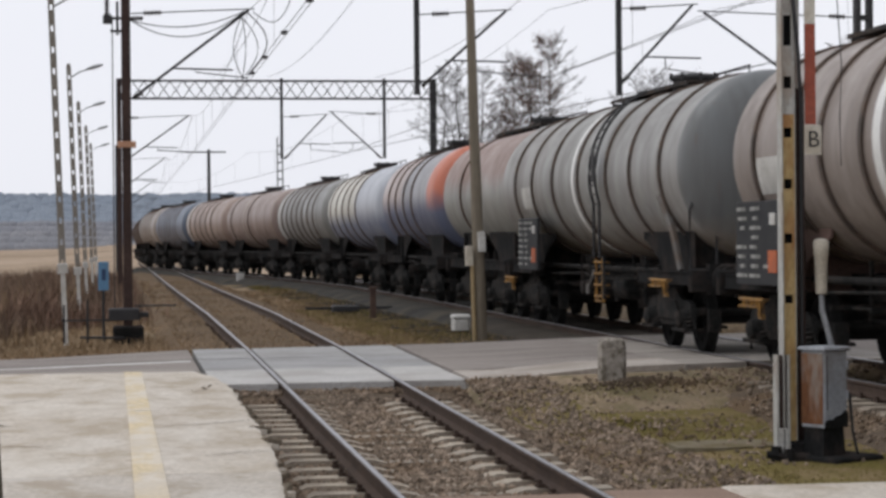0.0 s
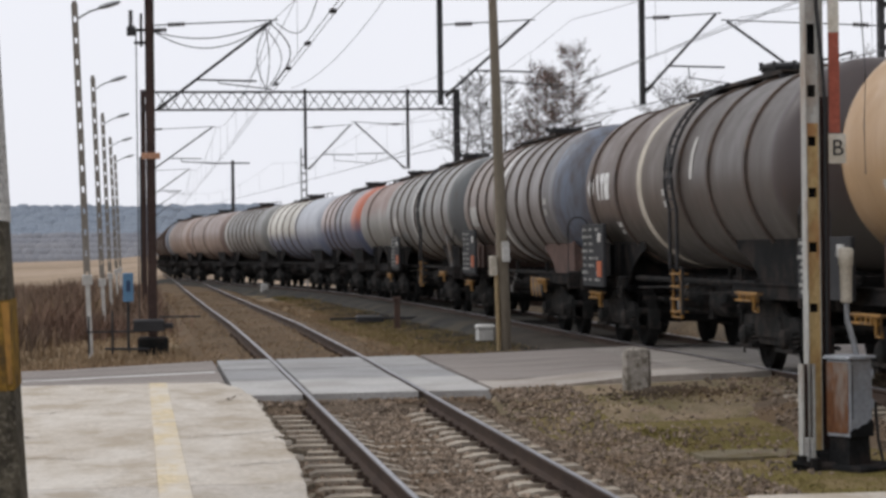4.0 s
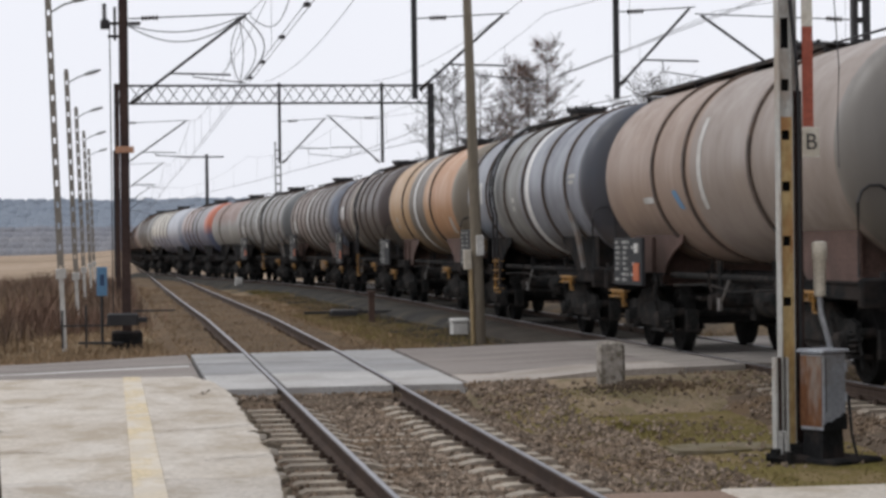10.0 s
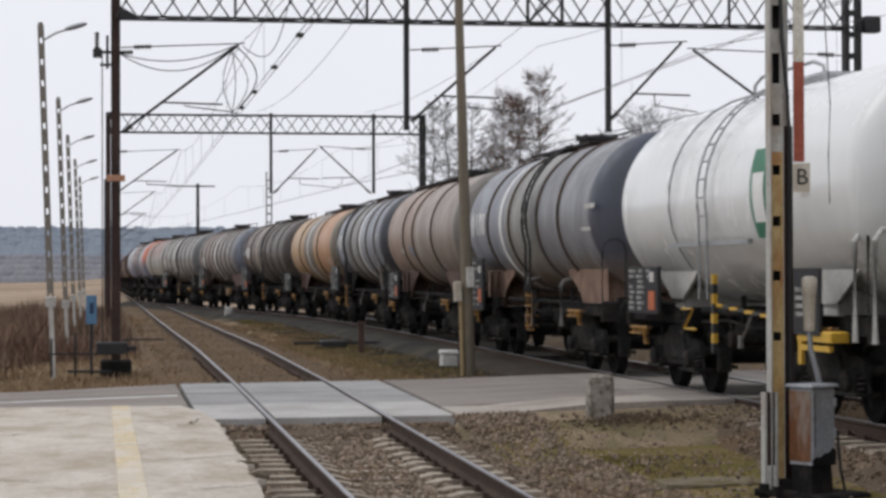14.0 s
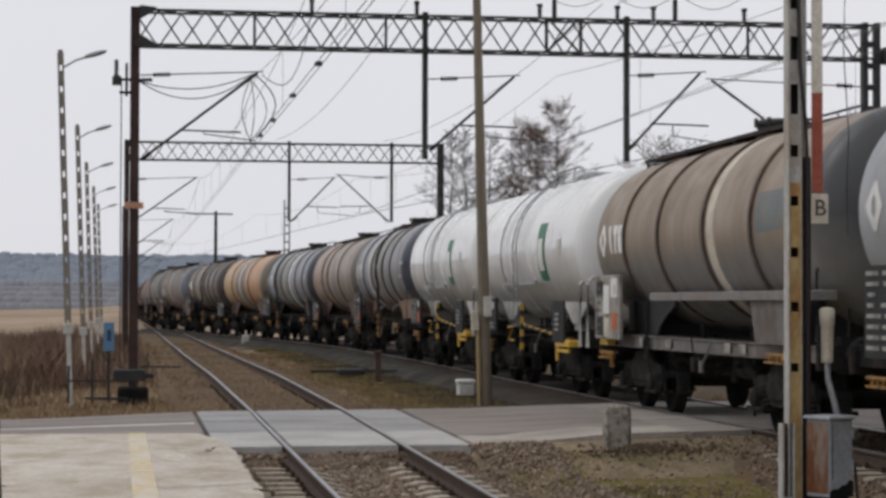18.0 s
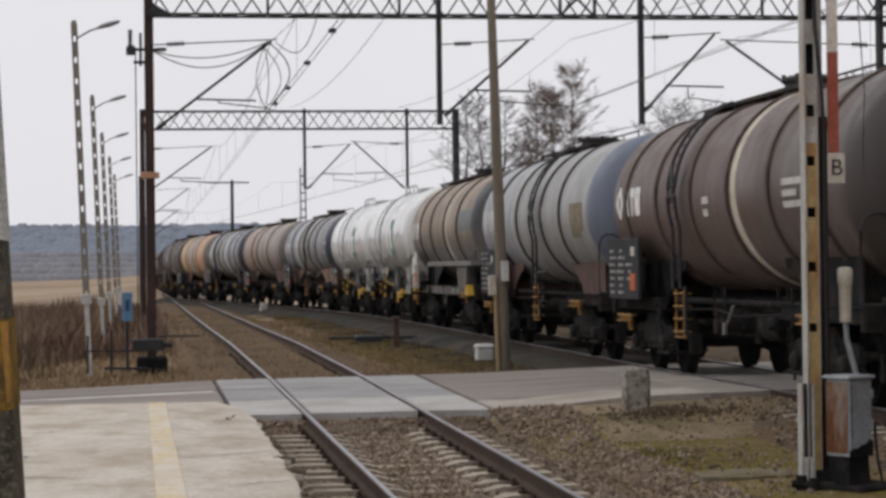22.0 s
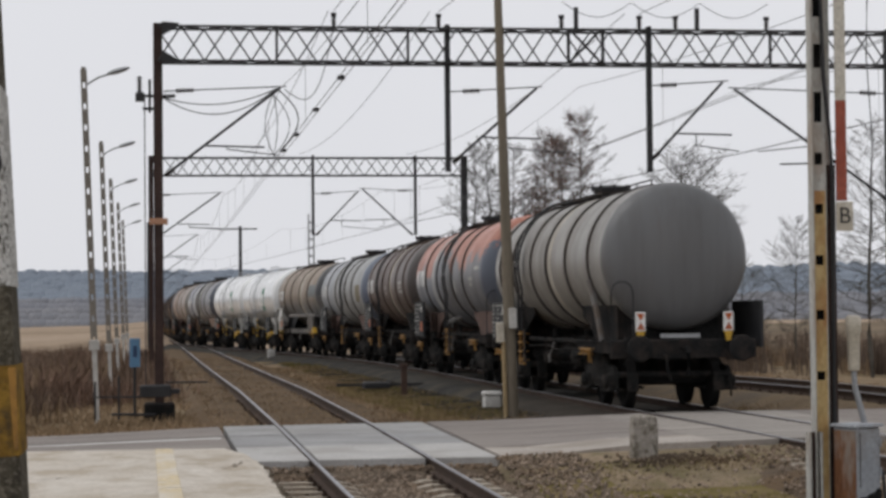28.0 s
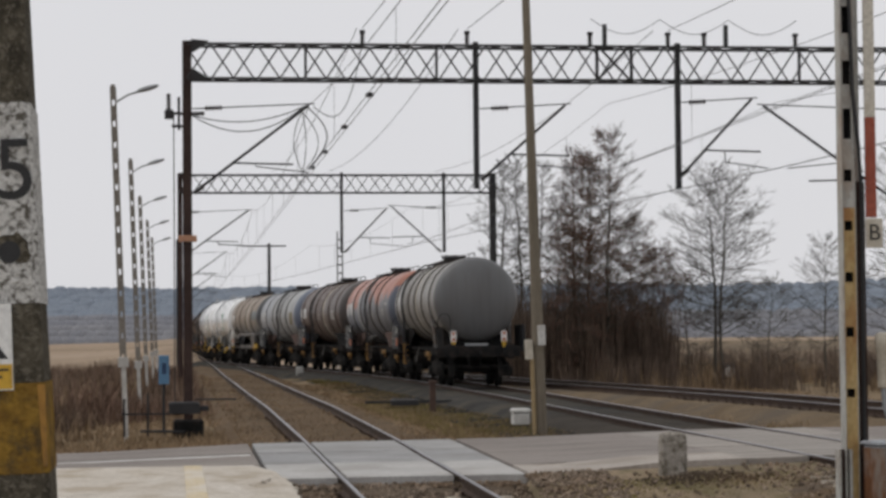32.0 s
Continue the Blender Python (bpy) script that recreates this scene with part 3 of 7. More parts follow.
platform = thing("platform", "low weathered concrete railway platform with a worn yellow line", "platform", kind="structure")
rowy = [-8, -2, 4, 10, 16.3, 29.55]
for j, (ya, yb) in enumerate(zip(rowy, rowy[1:])):
    cols = [-9, -6.2, -3.4 if j == 4 or j % 2 else -0.42]
    for xa, xb in zip(cols, cols[1:]):
        part("slab", Geo().chamfer((xa + 0.006, ya + 0.006, -0.3), (xb - 0.006, yb - 0.006, -0.1 + random.uniform(-0.005, 0.005)), 0.008), PLATFORM, platform, smooth=30)
    n = round((yb - ya) / 0.22)
    g = Geo()
    z = -0.1 + random.uniform(-0.004, 0.004)
    left = cols[-1] + 0.006
    top = []
    for i in range(n + 1):
        y = ya + 0.006 + (yb - ya - 0.012) * i / n
        e = brim(y)
        top += [(left, y, z), (e - 0.05, y, z), (e, y, z - 0.018 - 0.012 * random.random())]
    k = len(top)
    fs = [(i * 3 + c, i * 3 + c + 1, i * 3 + c + 4, i * 3 + c + 3) for i in range(n) for c in (0, 1)]
    fs += [(i * 3 + 2, i * 3 + 2 + k, i * 3 + 5 + k, i * 3 + 5) for i in range(n)]
    fs += [(0, k, k + 1, 1), (1, k + 1, k + 2, 2), (k - 3, k - 2, 2 * k - 2, 2 * k - 3), (k - 2, k - 1, 2 * k - 1, 2 * k - 2)]
    g.add(top + [(x, y, z - 0.42) for x, y, z in top], fs)
    part("slab", g, PLATFORM, platform, smooth=30)
part("wall", Geo().box((-9, -8, -1.0), (1.0, 29.4, -0.31)), BALLAST, platform, "dark earth under the slabs")
WORN_YELLOW = surf("worn_yellow_line", (0.58, 0.49, 0.34), (0.66, 0.54, 0.34), 2, 25, 0.9, 0, 0.3, (0.52, 0.47, 0.4), 1.0, 0.85, 0.0, (1, 0.5, 1), ((0.6, 0.56, 0.5), 1.6, 0.6))
for j, (ya, yb) in enumerate(zip((-7.9, 2, 8, 14, 16.3), (2, 8, 14, 16.3, 29.5))):
    part("yellow_line", Geo().box((0.13, ya + 0.01, -0.12), (0.36, yb - 0.01, -0.0915)), WORN_YELLOW, platform, "worn yellow safety line")
CRACK = surf("dark_dirt", (0.12, 0.1, 0.075), (0.2, 0.165, 0.125), 5, 30, 1.0, 0, 0.4)
chips = random.Random(21)
for k in range(34):
    y, w = chips.uniform(14.5, 29.3), chips.uniform(0.03, 0.09)
    part("broken_edge", Geo().chamfer((-w, -1.6 * w, -0.05), (w, 1.6 * w, 0.0), 0.008), CRACK if k % 3 else PLATFORM, platform, "", 30, pose(brim(y) - chips.uniform(0.0, 0.05), y, -0.118 - chips.uniform(0, 0.04), chips.uniform(-12, 12), chips.uniform(-14, 14), chips.uniform(-40, 40)))


def crack(x, y, length, turn, seed):
    """A thin wandering line of dirt in the concrete, a hair above it."""
    g, r = Geo(), random.Random(seed)
    vs, a, px, py = [], turn, x, y
    n = 12
    for i in range(n + 1):
        w = 0.012 * math.sin(math.pi * (i + 0.4) / (n + 0.8)) + 0.003
        vs += [(px - w * math.sin(a), py + w * math.cos(a), -0.0895), (px + w * math.sin(a), py - w * math.cos(a), -0.0895)]
        a = turn + r.uniform(-0.7, 0.7)
        px, py = px + math.cos(a) * length / n, py + math.sin(a) * length / n
    return g.add(vs, [(2 * i, 2 * i + 1, 2 * i + 3, 2 * i + 2) for i in range(n)])


for k, (x, y, length, turn) in enumerate(((0.42, 20.4, 1.3, 0.6), (-0.4, 18.6, 0.9, 2.8), (0.95, 25.2, 1.6, 1.3), (0.05, 22.5, 0.5, 0.2), (-1.2, 24.0, 0.6, 0.9), (0.7, 17.6, 0.8, 0.3), (-0.9, 20.8, 0.7, 2.2))):
    part("crack", crack(x, y, length, turn, k), CRACK, platform, "dirty crack in the concrete", 0)


# ---- the tank train ----
SPEED = [(0, 6.28), (9.5, 6.32), (18.5, 6.6), (24, 6.85), (29, 7.15), (32, 7.3)]


def travelled(t):
    n = 64
    return sum(steps(t * (i + 0.5) / n, SPEED) for i in range(n)) * t / n


LINE = [(x_two(y), y) for y in (-200 + 0.5 * i for i in range(1700))]
RUN = [-200.0]
for (ax, ay), (bx, by) in zip(LINE, LINE[1:]):
    RUN.append(RUN[-1] + math.hypot(bx - ax, by - ay))


def on_line(s):
    i = min(max(int((s + 200) / 0.5), 0), len(RUN) - 2)
    while RUN[i] > s and i > 0:
        i -= 1
    while RUN[i + 1] < s and i < len(RUN) - 2:
        i += 1
    u = (s - RUN[i]) / (RUN[i + 1] - RUN[i])
    return Vector(LINE[i]).lerp(Vector(LINE[i + 1]), u)


def wagon_pose(s):
    """A wagon whose middle is s metres along the main track: it rides on its two bogies."""
    a, b = on_line(s - 4), on_line(s + 4)
    d = b - a
    za, zb = z_two(a.y), z_two(b.y)
    return pose((a.x + b.x) / 2, (a.y + b.y) / 2, (za + zb) / 2, math.degrees(math.atan2(zb - za, d.length)), 0, -math.degrees(math.atan2(d.x, d.y)))


def tank_paint(name, zones, length, dirt=0.45, streak=(0.05, 0.042, 0.036), over=None, over_amount=0.0, low=None, rough=0.5, low_at=2.2, over_at=None, seams=()):
    """Weathered paint: colours in zones from the front end (0) to the rear (1), run-down dirt, a flaking second colour,
    a lower colour. Shade on the rear domes is part of the zones.
    """
    m, nt, b = nodes_of(name)
    tc = nt.nodes.new("ShaderNodeTexCoord")
    sep = nt.nodes.new("ShaderNodeSeparateXYZ")
    nt.links.new(tc.outputs["Object"], sep.inputs[0])
    mr = nt.nodes.new("ShaderNodeMapRange")
    mr.inputs["From Min"].default_value, mr.inputs["From Max"].default_value = length / 2, -length / 2
    nt.links.new(sep.outputs["Y"], mr.inputs["Value"])
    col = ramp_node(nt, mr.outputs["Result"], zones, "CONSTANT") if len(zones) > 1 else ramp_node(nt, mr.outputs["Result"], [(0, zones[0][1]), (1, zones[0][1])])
    v = coords(nt)
    runs = coords(nt, (3.0, 1.7, 0.22))
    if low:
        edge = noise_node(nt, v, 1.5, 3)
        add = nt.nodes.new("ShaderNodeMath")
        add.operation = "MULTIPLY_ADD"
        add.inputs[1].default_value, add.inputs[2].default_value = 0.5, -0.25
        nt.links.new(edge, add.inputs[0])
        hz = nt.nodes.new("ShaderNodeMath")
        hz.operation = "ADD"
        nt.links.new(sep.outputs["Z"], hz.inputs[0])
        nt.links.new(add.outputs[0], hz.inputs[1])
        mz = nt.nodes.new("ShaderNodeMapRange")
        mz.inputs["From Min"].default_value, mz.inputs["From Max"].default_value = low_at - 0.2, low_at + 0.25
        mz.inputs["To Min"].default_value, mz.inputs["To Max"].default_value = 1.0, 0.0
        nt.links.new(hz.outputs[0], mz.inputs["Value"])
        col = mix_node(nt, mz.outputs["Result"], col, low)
    if over:
        big = noise_node(nt, coords(nt, (1, 0.55, 0.7)), 1.1, 6, 0.65)
        if over_at:
            lift = nt.nodes.new("ShaderNodeMapRange")
            lift.clamp = False
            lift.inputs["From Min"].default_value, lift.inputs["From Max"].default_value = over_at - 1.0, over_at + 1.0
            lift.inputs["To Min"].default_value, lift.inputs["To Max"].default_value = -0.3, 0.22
            nt.links.new(sep.outputs["Z"], lift.inputs["Value"])
            both = nt.nodes.new("ShaderNodeMath")
            both.operation = "ADD"
            nt.links.new(big, both.inputs[0])
            nt.links.new(lift.outputs["Result"], both.inputs[1])
            big = both.outputs[0]
        col = mix_node(nt, ramp_node(nt, big, [(0.62 - over_amount * 0.4, (0, 0, 0)), (0.66 - over_amount * 0.4, (0.9, 0.9, 0.9))]), col, over)
    wash = noise_node(nt, runs, 1.0, 5, 0.65)
    col = mix_node(nt, ramp_node(nt, wash, [(0.42, (0, 0, 0)), (0.75, (dirt,) * 3)]), col, streak)
    haze = noise_node(nt, v, 0.7, 4, 0.6)
    rust = noise_node(nt, coords(nt, (4, 4, 0.5)), 2.6, 5, 0.7)
    col = mix_node(nt, ramp_node(nt, haze, [(0.4, (0, 0, 0)), (0.75, (dirt * 0.55,) * 3)]), col, (0.13, 0.105, 0.085))
    col = mix_node(nt, ramp_node(nt, rust, [(0.63, (0, 0, 0)), (0.74, (dirt * 0.9,) * 3)]), col, (0.14, 0.065, 0.035))
    if seams:
        stops = []
        for u in sorted(seams):
            stops += [(u - 0.022, (0, 0, 0)), (u, (1, 1, 1)), (u + 0.012, (0.5, 0.5, 0.5)), (u + 0.03, (0, 0, 0))]
        stops = [(min(1.0, max(0.0, p)), c) for p, c in stops]
        near = ramp_node(nt, mr.outputs["Result"], stops[:30])
        blot = ramp_node(nt, noise_node(nt, coords(nt, (2.5, 7, 0.6)), 1.6, 5, 0.7), [(0.4, (0, 0, 0)), (0.62, (0.62,) * 3)])
        col = mix_node(nt, mix_node(nt, 1.0, near, blot, "MULTIPLY"), col, (0.085, 0.058, 0.043))
    nt.links.new(col, b.inputs["Base Color"])
    nt.links.new(ramp_node(nt, wash, [(0.3, (rough - 0.1,) * 3), (0.7, (rough + 0.2,) * 3)]), b.inputs["Roughness"])
    b.inputs["Specular IOR Level"].default_value = 0.5
    bump_node(nt, b, noise_node(nt, v, 1.6, 2), 0.12, 0.03)
    return m


AXIS = 2.62
GRATING = surf("walkway_grating", (0.02, 0.02, 0.021), (0.05, 0.048, 0.047), 2, 60, 0.8, 0.2, 0.9, (0.08, 0.055, 0.04), 1.5, 0.6)
CACHE = {}


def shared(key, build):
    if key not in CACHE:
        CACHE[key] = build()
    return CACHE[key]


def ring(r, width, proud, n=48):
    return Geo().lathe([(-width / 2, r - 0.02), (-width / 2, r + proud), (width / 2, r + proud), (width / 2, r - 0.02)], n, "y", (0, 0, AXIS), True)


def arc(r, a0, a1, y, n=10, side=-1):
    """Points round the tank, angles in degrees from the top."""
    return [(side * r * math.sin(radians(a0 + (a1 - a0) * i / n)), y, AXIS + r * math.cos(radians(a0 + (a1 - a0) * i / n))) for i in range(n + 1)]


def bogie_frame():
    """A cast frame: two arched sides with horns over the axle boxes, a cross beam, end beams and brake hangers."""
    g = Geo()
    side = [(-1.28, 0.5), (-1.22, 0.68), (-1.02, 0.74), (-0.78, 0.72), (-0.55, 0.8), (-0.4, 0.9), (0.4, 0.9), (0.55, 0.8), (0.78, 0.72), (1.02, 0.74), (1.22, 0.68), (1.28, 0.5),
            (1.16, 0.48), (1.12, 0.6), (0.68, 0.6), (0.62, 0.42), (0.45, 0.36), (-0.45, 0.36), (-0.62, 0.42), (-0.68, 0.6), (-1.12, 0.6), (-1.16, 0.48)]
    for s in (-1, 1):
        x = s * 1.0
        g.prism(side, x - 0.035, x + 0.035, "x")
        g.prism([(-0.62, 0.56), (-0.5, 0.72), (0.5, 0.72), (0.62, 0.56), (0.5, 0.46), (-0.5, 0.46)], x + s * 0.036, x + s * 0.075, "x")
        for y in (-0.9, 0.9):
            g.chamfer((x - 0.1, y - 0.14, 0.34), (x + 0.1, y + 0.14, 0.6), 0.03)
            g.lathe([(x + s * 0.09, 0.13), (x + s * 0.15, 0.125), (x + s * 0.18, 0.09), (x + s * 0.19, 0.03)], 14, "x", (0, y, 0.46))
            g.box((x - 0.14, y - 0.36, 0.3), (x + 0.14, y + 0.36, 0.345))
            for k in (-0.52, 0.52):
                g.box((s * 0.66, y + k - 0.05, 0.3), (s * 0.84, y + k + 0.05, 0.62))
        g.tube([(x, -1.24, 0.5), (x, -1.34, 0.34), (x, -1.34, 0.2)], 0.02, 5).tube([(x, 1.24, 0.5), (x, 1.34, 0.34), (x, 1.34, 0.2)], 0.02, 5)
    g.box((-0.98, -0.24, 0.52), (0.98, 0.24, 0.84))
    g.tube([(-1.0, -1.22, 0.58), (1.0, -1.22, 0.58)], 0.06, 8).tube([(-1.0, 1.22, 0.58), (1.0, 1.22, 0.58)], 0.06, 8)
    g.tube([(-0.55, -1.3, 0.36), (-0.55, 1.3, 0.36)], 0.028, 6).tube([(0.55, -1.3, 0.36), (0.55, 1.3, 0.36)], 0.028, 6)
    return g.mesh("bogie_frame", BOGIE, 35)


def spring_mesh():
    """A short coil spring standing between an axle box and the frame."""
    pts = [(0.075 * math.cos(a * 1.0472), 0.075 * math.sin(a * 1.0472), 0.345 + 0.24 * a / 24) for a in range(25)]
    return Geo().tube(pts, 0.02, 5).mesh("spring", BOGIE, 50)


def wheelset_mesh():
    """Two pressed wheels with holes' bosses and flanges on one axle."""
    g = Geo()
    for s in (-1, 1):
        x = s * 0.755
        g.lathe([(x - s * 0.1, 0.2), (x - s * 0.085, 0.49), (x - s * 0.06, 0.49), (x - s * 0.05, 0.462), (x + s * 0.06, 0.455), (x + s * 0.065, 0.4),
                 (x + s * 0.03, 0.37), (x + s * 0.03, 0.16), (x + s * 0.09, 0.13), (x + s * 0.1, 0.05)], 28, "x")
        for k in range(4):
            a = math.pi / 2 * k
            g.lathe([(x + s * 0.025, 0.045), (x + s * 0.055, 0.035)], 8, "x", (0, 0.27 * math.cos(a), 0.27 * math.sin(a)))
    g.lathe([(-1.17, 0.05), (-1.16, 0.11), (-1.02, 0.11), (-1.01, 0.07), (1.01, 0.07), (1.02, 0.11), (1.16, 0.11), (1.17, 0.05)], 14, "x")
    return g.mesh("wheelset", WHEEL, 35)


def buffer_mesh():
    g = Geo()
    g.lathe([(0, 0.13), (0.06, 0.13), (0.07, 0.095), (0.32, 0.09), (0.33, 0.07), (0.5, 0.07), (0.51, 0.2), (0.54, 0.225), (0.57, 0.2), (0.58, 0.08)], 16, "y")
    return g.mesh("buffer", UNDER, 35)


def board_mesh(w=2.2, h=0.9, mat=None):
    return Geo().chamfer((-0.03, -w / 2, -h / 2), (0.03, w / 2, h / 2), 0.01).mesh("data_board", mat or BOARD, 30)


def bar_mesh(w, h, mat, name):
    return Geo().box((-0.006, -w / 2, -h / 2), (0.006, w / 2, h / 2)).mesh(name, mat, 0)


def bar(lo, hi, name, mat=None):
    return Geo().box(lo, hi).mesh(name, mat or UNDER, 0)


def solebar_mesh(a, b, mat=None):
    x = -1.18
    return Geo().prism([(x - 0.02, 0.96), (x + 0.1, 0.96), (x + 0.1, 0.98), (x + 0.03, 0.98), (x + 0.03, 1.13), (x + 0.1, 1.13), (x + 0.1, 1.15), (x - 0.02, 1.15), (x - 0.02, 1.13), (x + 0.005, 1.13), (x + 0.005, 0.98), (x - 0.02, 0.98)], a, b).mesh("solebar", mat or UNDER, 30)


def saddle_mesh(r, mat):
    """The cradle over a bogie: upright towards the wagon's end, flaring out under the tank towards its middle."""
    g = Geo()
    x = 0.97
    z = AXIS - math.sqrt(r * r - x * x) + 0.04
    low = AXIS - r - 0.02
    g.prism([(1.2, z), (1.22, 0.98), (-0.55, 0.98), (-0.66, 1.14), (-0.86, 1.3), (-1.25, 1.46), (-1.75, 1.6), (-1.8, z)], -x, -x + 0.03, "x")
    g.prism([(1.2, z), (1.22, 0.98), (-0.55, 0.98), (-0.66, 1.14), (-0.86, 1.3), (-1.25, 1.46), (-1.75, 1.6), (-1.8, z)], x - 0.03, x, "x")
    for y in (-0.45, 0.35, 1.12):
        g.prism([(-x + 0.03, z - 0.02), (-x + 0.03, 0.98), (x - 0.03, 0.98), (x - 0.03, z - 0.02), (0.5, low + 0.1), (0, low), (-0.5, low + 0.1)], y, y + 0.03)
    g.box((-x - 0.03, -0.6, 0.96), (x + 0.03, 1.26, 0.99))
    for y in (-0.2, 0.6):
        g.box((-x - 0.06, y, 0.99), (-x, y + 0.03, z - 0.08), None, 1.0)
    return g.mesh("saddle", mat, 30)


def fin_mesh(r, mat):
    """Small flared cradle plates of the gas wagons."""
    g = Geo()
    for x in (-1.0, 1.0):
        g.prism([(-1.15, AXIS - 0.92), (1.15, AXIS - 0.92), (0.75, 1.5), (0.3, 1.28), (-0.3, 1.28), (-0.75, 1.5)], x - 0.02, x + 0.02, "x")
    g.box((-0.98, -0.25, 1.15), (0.98, 0.25, 1.42))
    return g.mesh("saddle", mat, 30)


def walkway_mesh(r, half):
    t = AXIS + r + 0.05
    return Geo().prism([(-0.4, t - 0.04), (-0.37, t - 0.04), (-0.37, t - 0.012), (0.37, t - 0.012), (0.37, t - 0.04), (0.4, t - 0.04), (0.4, t + 0.015), (-0.4, t + 0.015)], -half, half).mesh("walkway", GRATING, 30)


def walkway_leg_mesh(r):
    t = AXIS + r + 0.01
    return Geo().prism([(-0.38, t - 0.25), (-0.35, t - 0.25), (-0.32, t - 0.03), (0.32, t - 0.03), (0.35, t - 0.25), (0.38, t - 0.25), (0.38, t), (-0.38, t)], -0.025, 0.025).mesh("walkway_bracket", IRON, 30)


def railing_mesh(r, half):
    g = Geo()
    top = AXIS + r + 0.1
    for s in (1,):
        g.tube([(s * 0.5, -half, top + 0.17), (s * 0.5, half, top + 0.17)], 0.018, 6)
        for y in lin(-half, half, 4):
            g.tube([(s * 0.5, y, top - 0.04), (s * 0.5, y, top + 0.17)], 0.015, 5)
    return g.mesh("handrail", IRON, 40)


def hatch_mesh(r):
    g = Geo()
    g.lathe([(AXIS + r - 0.05, 0.34), (AXIS + r + 0.14, 0.34), (AXIS + r + 0.15, 0.38), (AXIS + r + 0.19, 0.38), (AXIS + r + 0.23, 0.3)], 18, "z", (0, 0, 0))
    for a in range(0, 360, 45):
        x, y = 0.37 * math.cos(radians(a)), 0.37 * math.sin(radians(a))
        g.lathe([(AXIS + r + 0.12, 0.03), (AXIS + r + 0.24, 0.03)], 6, "z", (x, y, 0))
    return g.mesh("hatch", IRON, 40)


def ladder(wagon, r, y, wide=0.42):
    path = arc(r + 0.14, 24, 108, 0, 14)
    foot = (path[-1][0], 0, 1.3)
    lad = part("ladder", shared(("stringer", r), lambda: Geo().tube([(x, 0, z) for x, _, z in path + [foot]], 0.026, 6).mesh("stringer", IRON, 40)), None, wagon, "dark steel ladder", at=pose(0, y - wide / 2, 0))
    part("stringer", CACHE[("stringer", r)], None, lad, at=pose(0, wide, 0))
    rung = shared(("rung", wide), lambda: Geo().tube([(0, 0, 0), (0, wide, 0)], 0.016, 5).mesh("rung", IRON, 40))
    for i in range(1, 15):
        part("rung", rung, None, lad, at=pose(path[i][0], 0, path[i][2]))
    low = part("ladder_foot", shared(("foot", r), lambda: Geo().tube([foot, (foot[0], 0, 0.62), (foot[0], 0.5, 0.62), (foot[0], 0.5, 1.3)], 0.028, 6).mesh("ladder_foot", DULL_YELLOW, 40)), None, wagon, "grimy yellow ladder foot", at=pose(0, y - wide / 2 - 0.25, 0))
    tread = shared(("tread", r), lambda: Geo().chamfer((foot[0] - 0.05, 0.0, -0.012), (foot[0] + 0.1, 0.5, 0.012), 0.005).mesh("tread", DULL_YELLOW, 30))
    for z in (0.7, 0.88, 1.06, 1.24):
        part("tread", tread, None, low, at=pose(0, 0, z))
    part("side_bar", shared(("side_bar", r), lambda: Geo().box((foot[0] - 0.02, -0.05, 0.66), (foot[0] + 0.02, 0.0, 1.34)).mesh("side_bar", BLACK, 0)), None, low)
    part("ladder_plate", shared(("plate", r), lambda: Geo().box((-r - 0.12, -0.03, AXIS - 0.1), (-r - 0.1, 0.16, AXIS + 0.45)).mesh("ladder_plate", BLACK, 0)), None, wagon, at=pose(0, y, 0))


def step_mesh():
    """A shunter's step: a bar along the frame with a hanging stirrup and a chequered tread."""
    g = Geo()
    g.tube([(0, -0.5, 0.06), (-0.07, -0.5, 0.06), (-0.07, 0.5, 0.06), (0, 0.5, 0.06)], 0.024, 6)
    g.tube([(-0.07, -0.48, 0.06), (-0.07, -0.5, -0.16), (-0.07, -0.34, -0.16), (-0.07, -0.32, 0.06)], 0.022, 6)
    g.box((-0.1, -0.25, -0.04), (0.02, 0.48, -0.015))
    for k in range(4):
        g.box((-0.085, -0.2 + 0.17 * k, -0.015), (-0.06, -0.16 + 0.17 * k, 0.06))
    return g.mesh("step", DULL_YELLOW, 30)


def grab_mesh():
    return Geo().tube([(-0.19, 0, 0), (-0.19, 0, 0.8), (-0.15, 0, 0.92), (-0.06, 0, 0.98), (0.06, 0, 0.98), (0.15, 0, 0.92), (0.19, 0, 0.8), (0.19, 0, 0.0)], 0.017, 6).mesh("grab_rail", IRON, 40)


def cylinder_mesh():
    return Geo().lathe([(-0.52, 0.06), (-0.5, 0.17), (-0.46, 0.2), (0.3, 0.2), (0.34, 0.1), (0.75, 0.04)], 18, "y").mesh("brake_cylinder", BOGIE, 35)


def reservoir_mesh():
    g = Geo().lathe([(-0.62, 0.02), (-0.6, 0.1), (-0.52, 0.17), (0.48, 0.17), (0.56, 0.1), (0.58, 0.02)], 16, "y")
    for y in (-0.3, 0.3):
        g.lathe([(y - 0.02, 0.17), (y - 0.02, 0.182), (y + 0.02, 0.182), (y + 0.02, 0.17)], 16, "y", (0, 0, 0), True)
        g.box((-0.03, y - 0.02, 0.15), (0.03, y + 0.02, 0.34))
    return g.mesh("air_reservoir", BOGIE, 35)


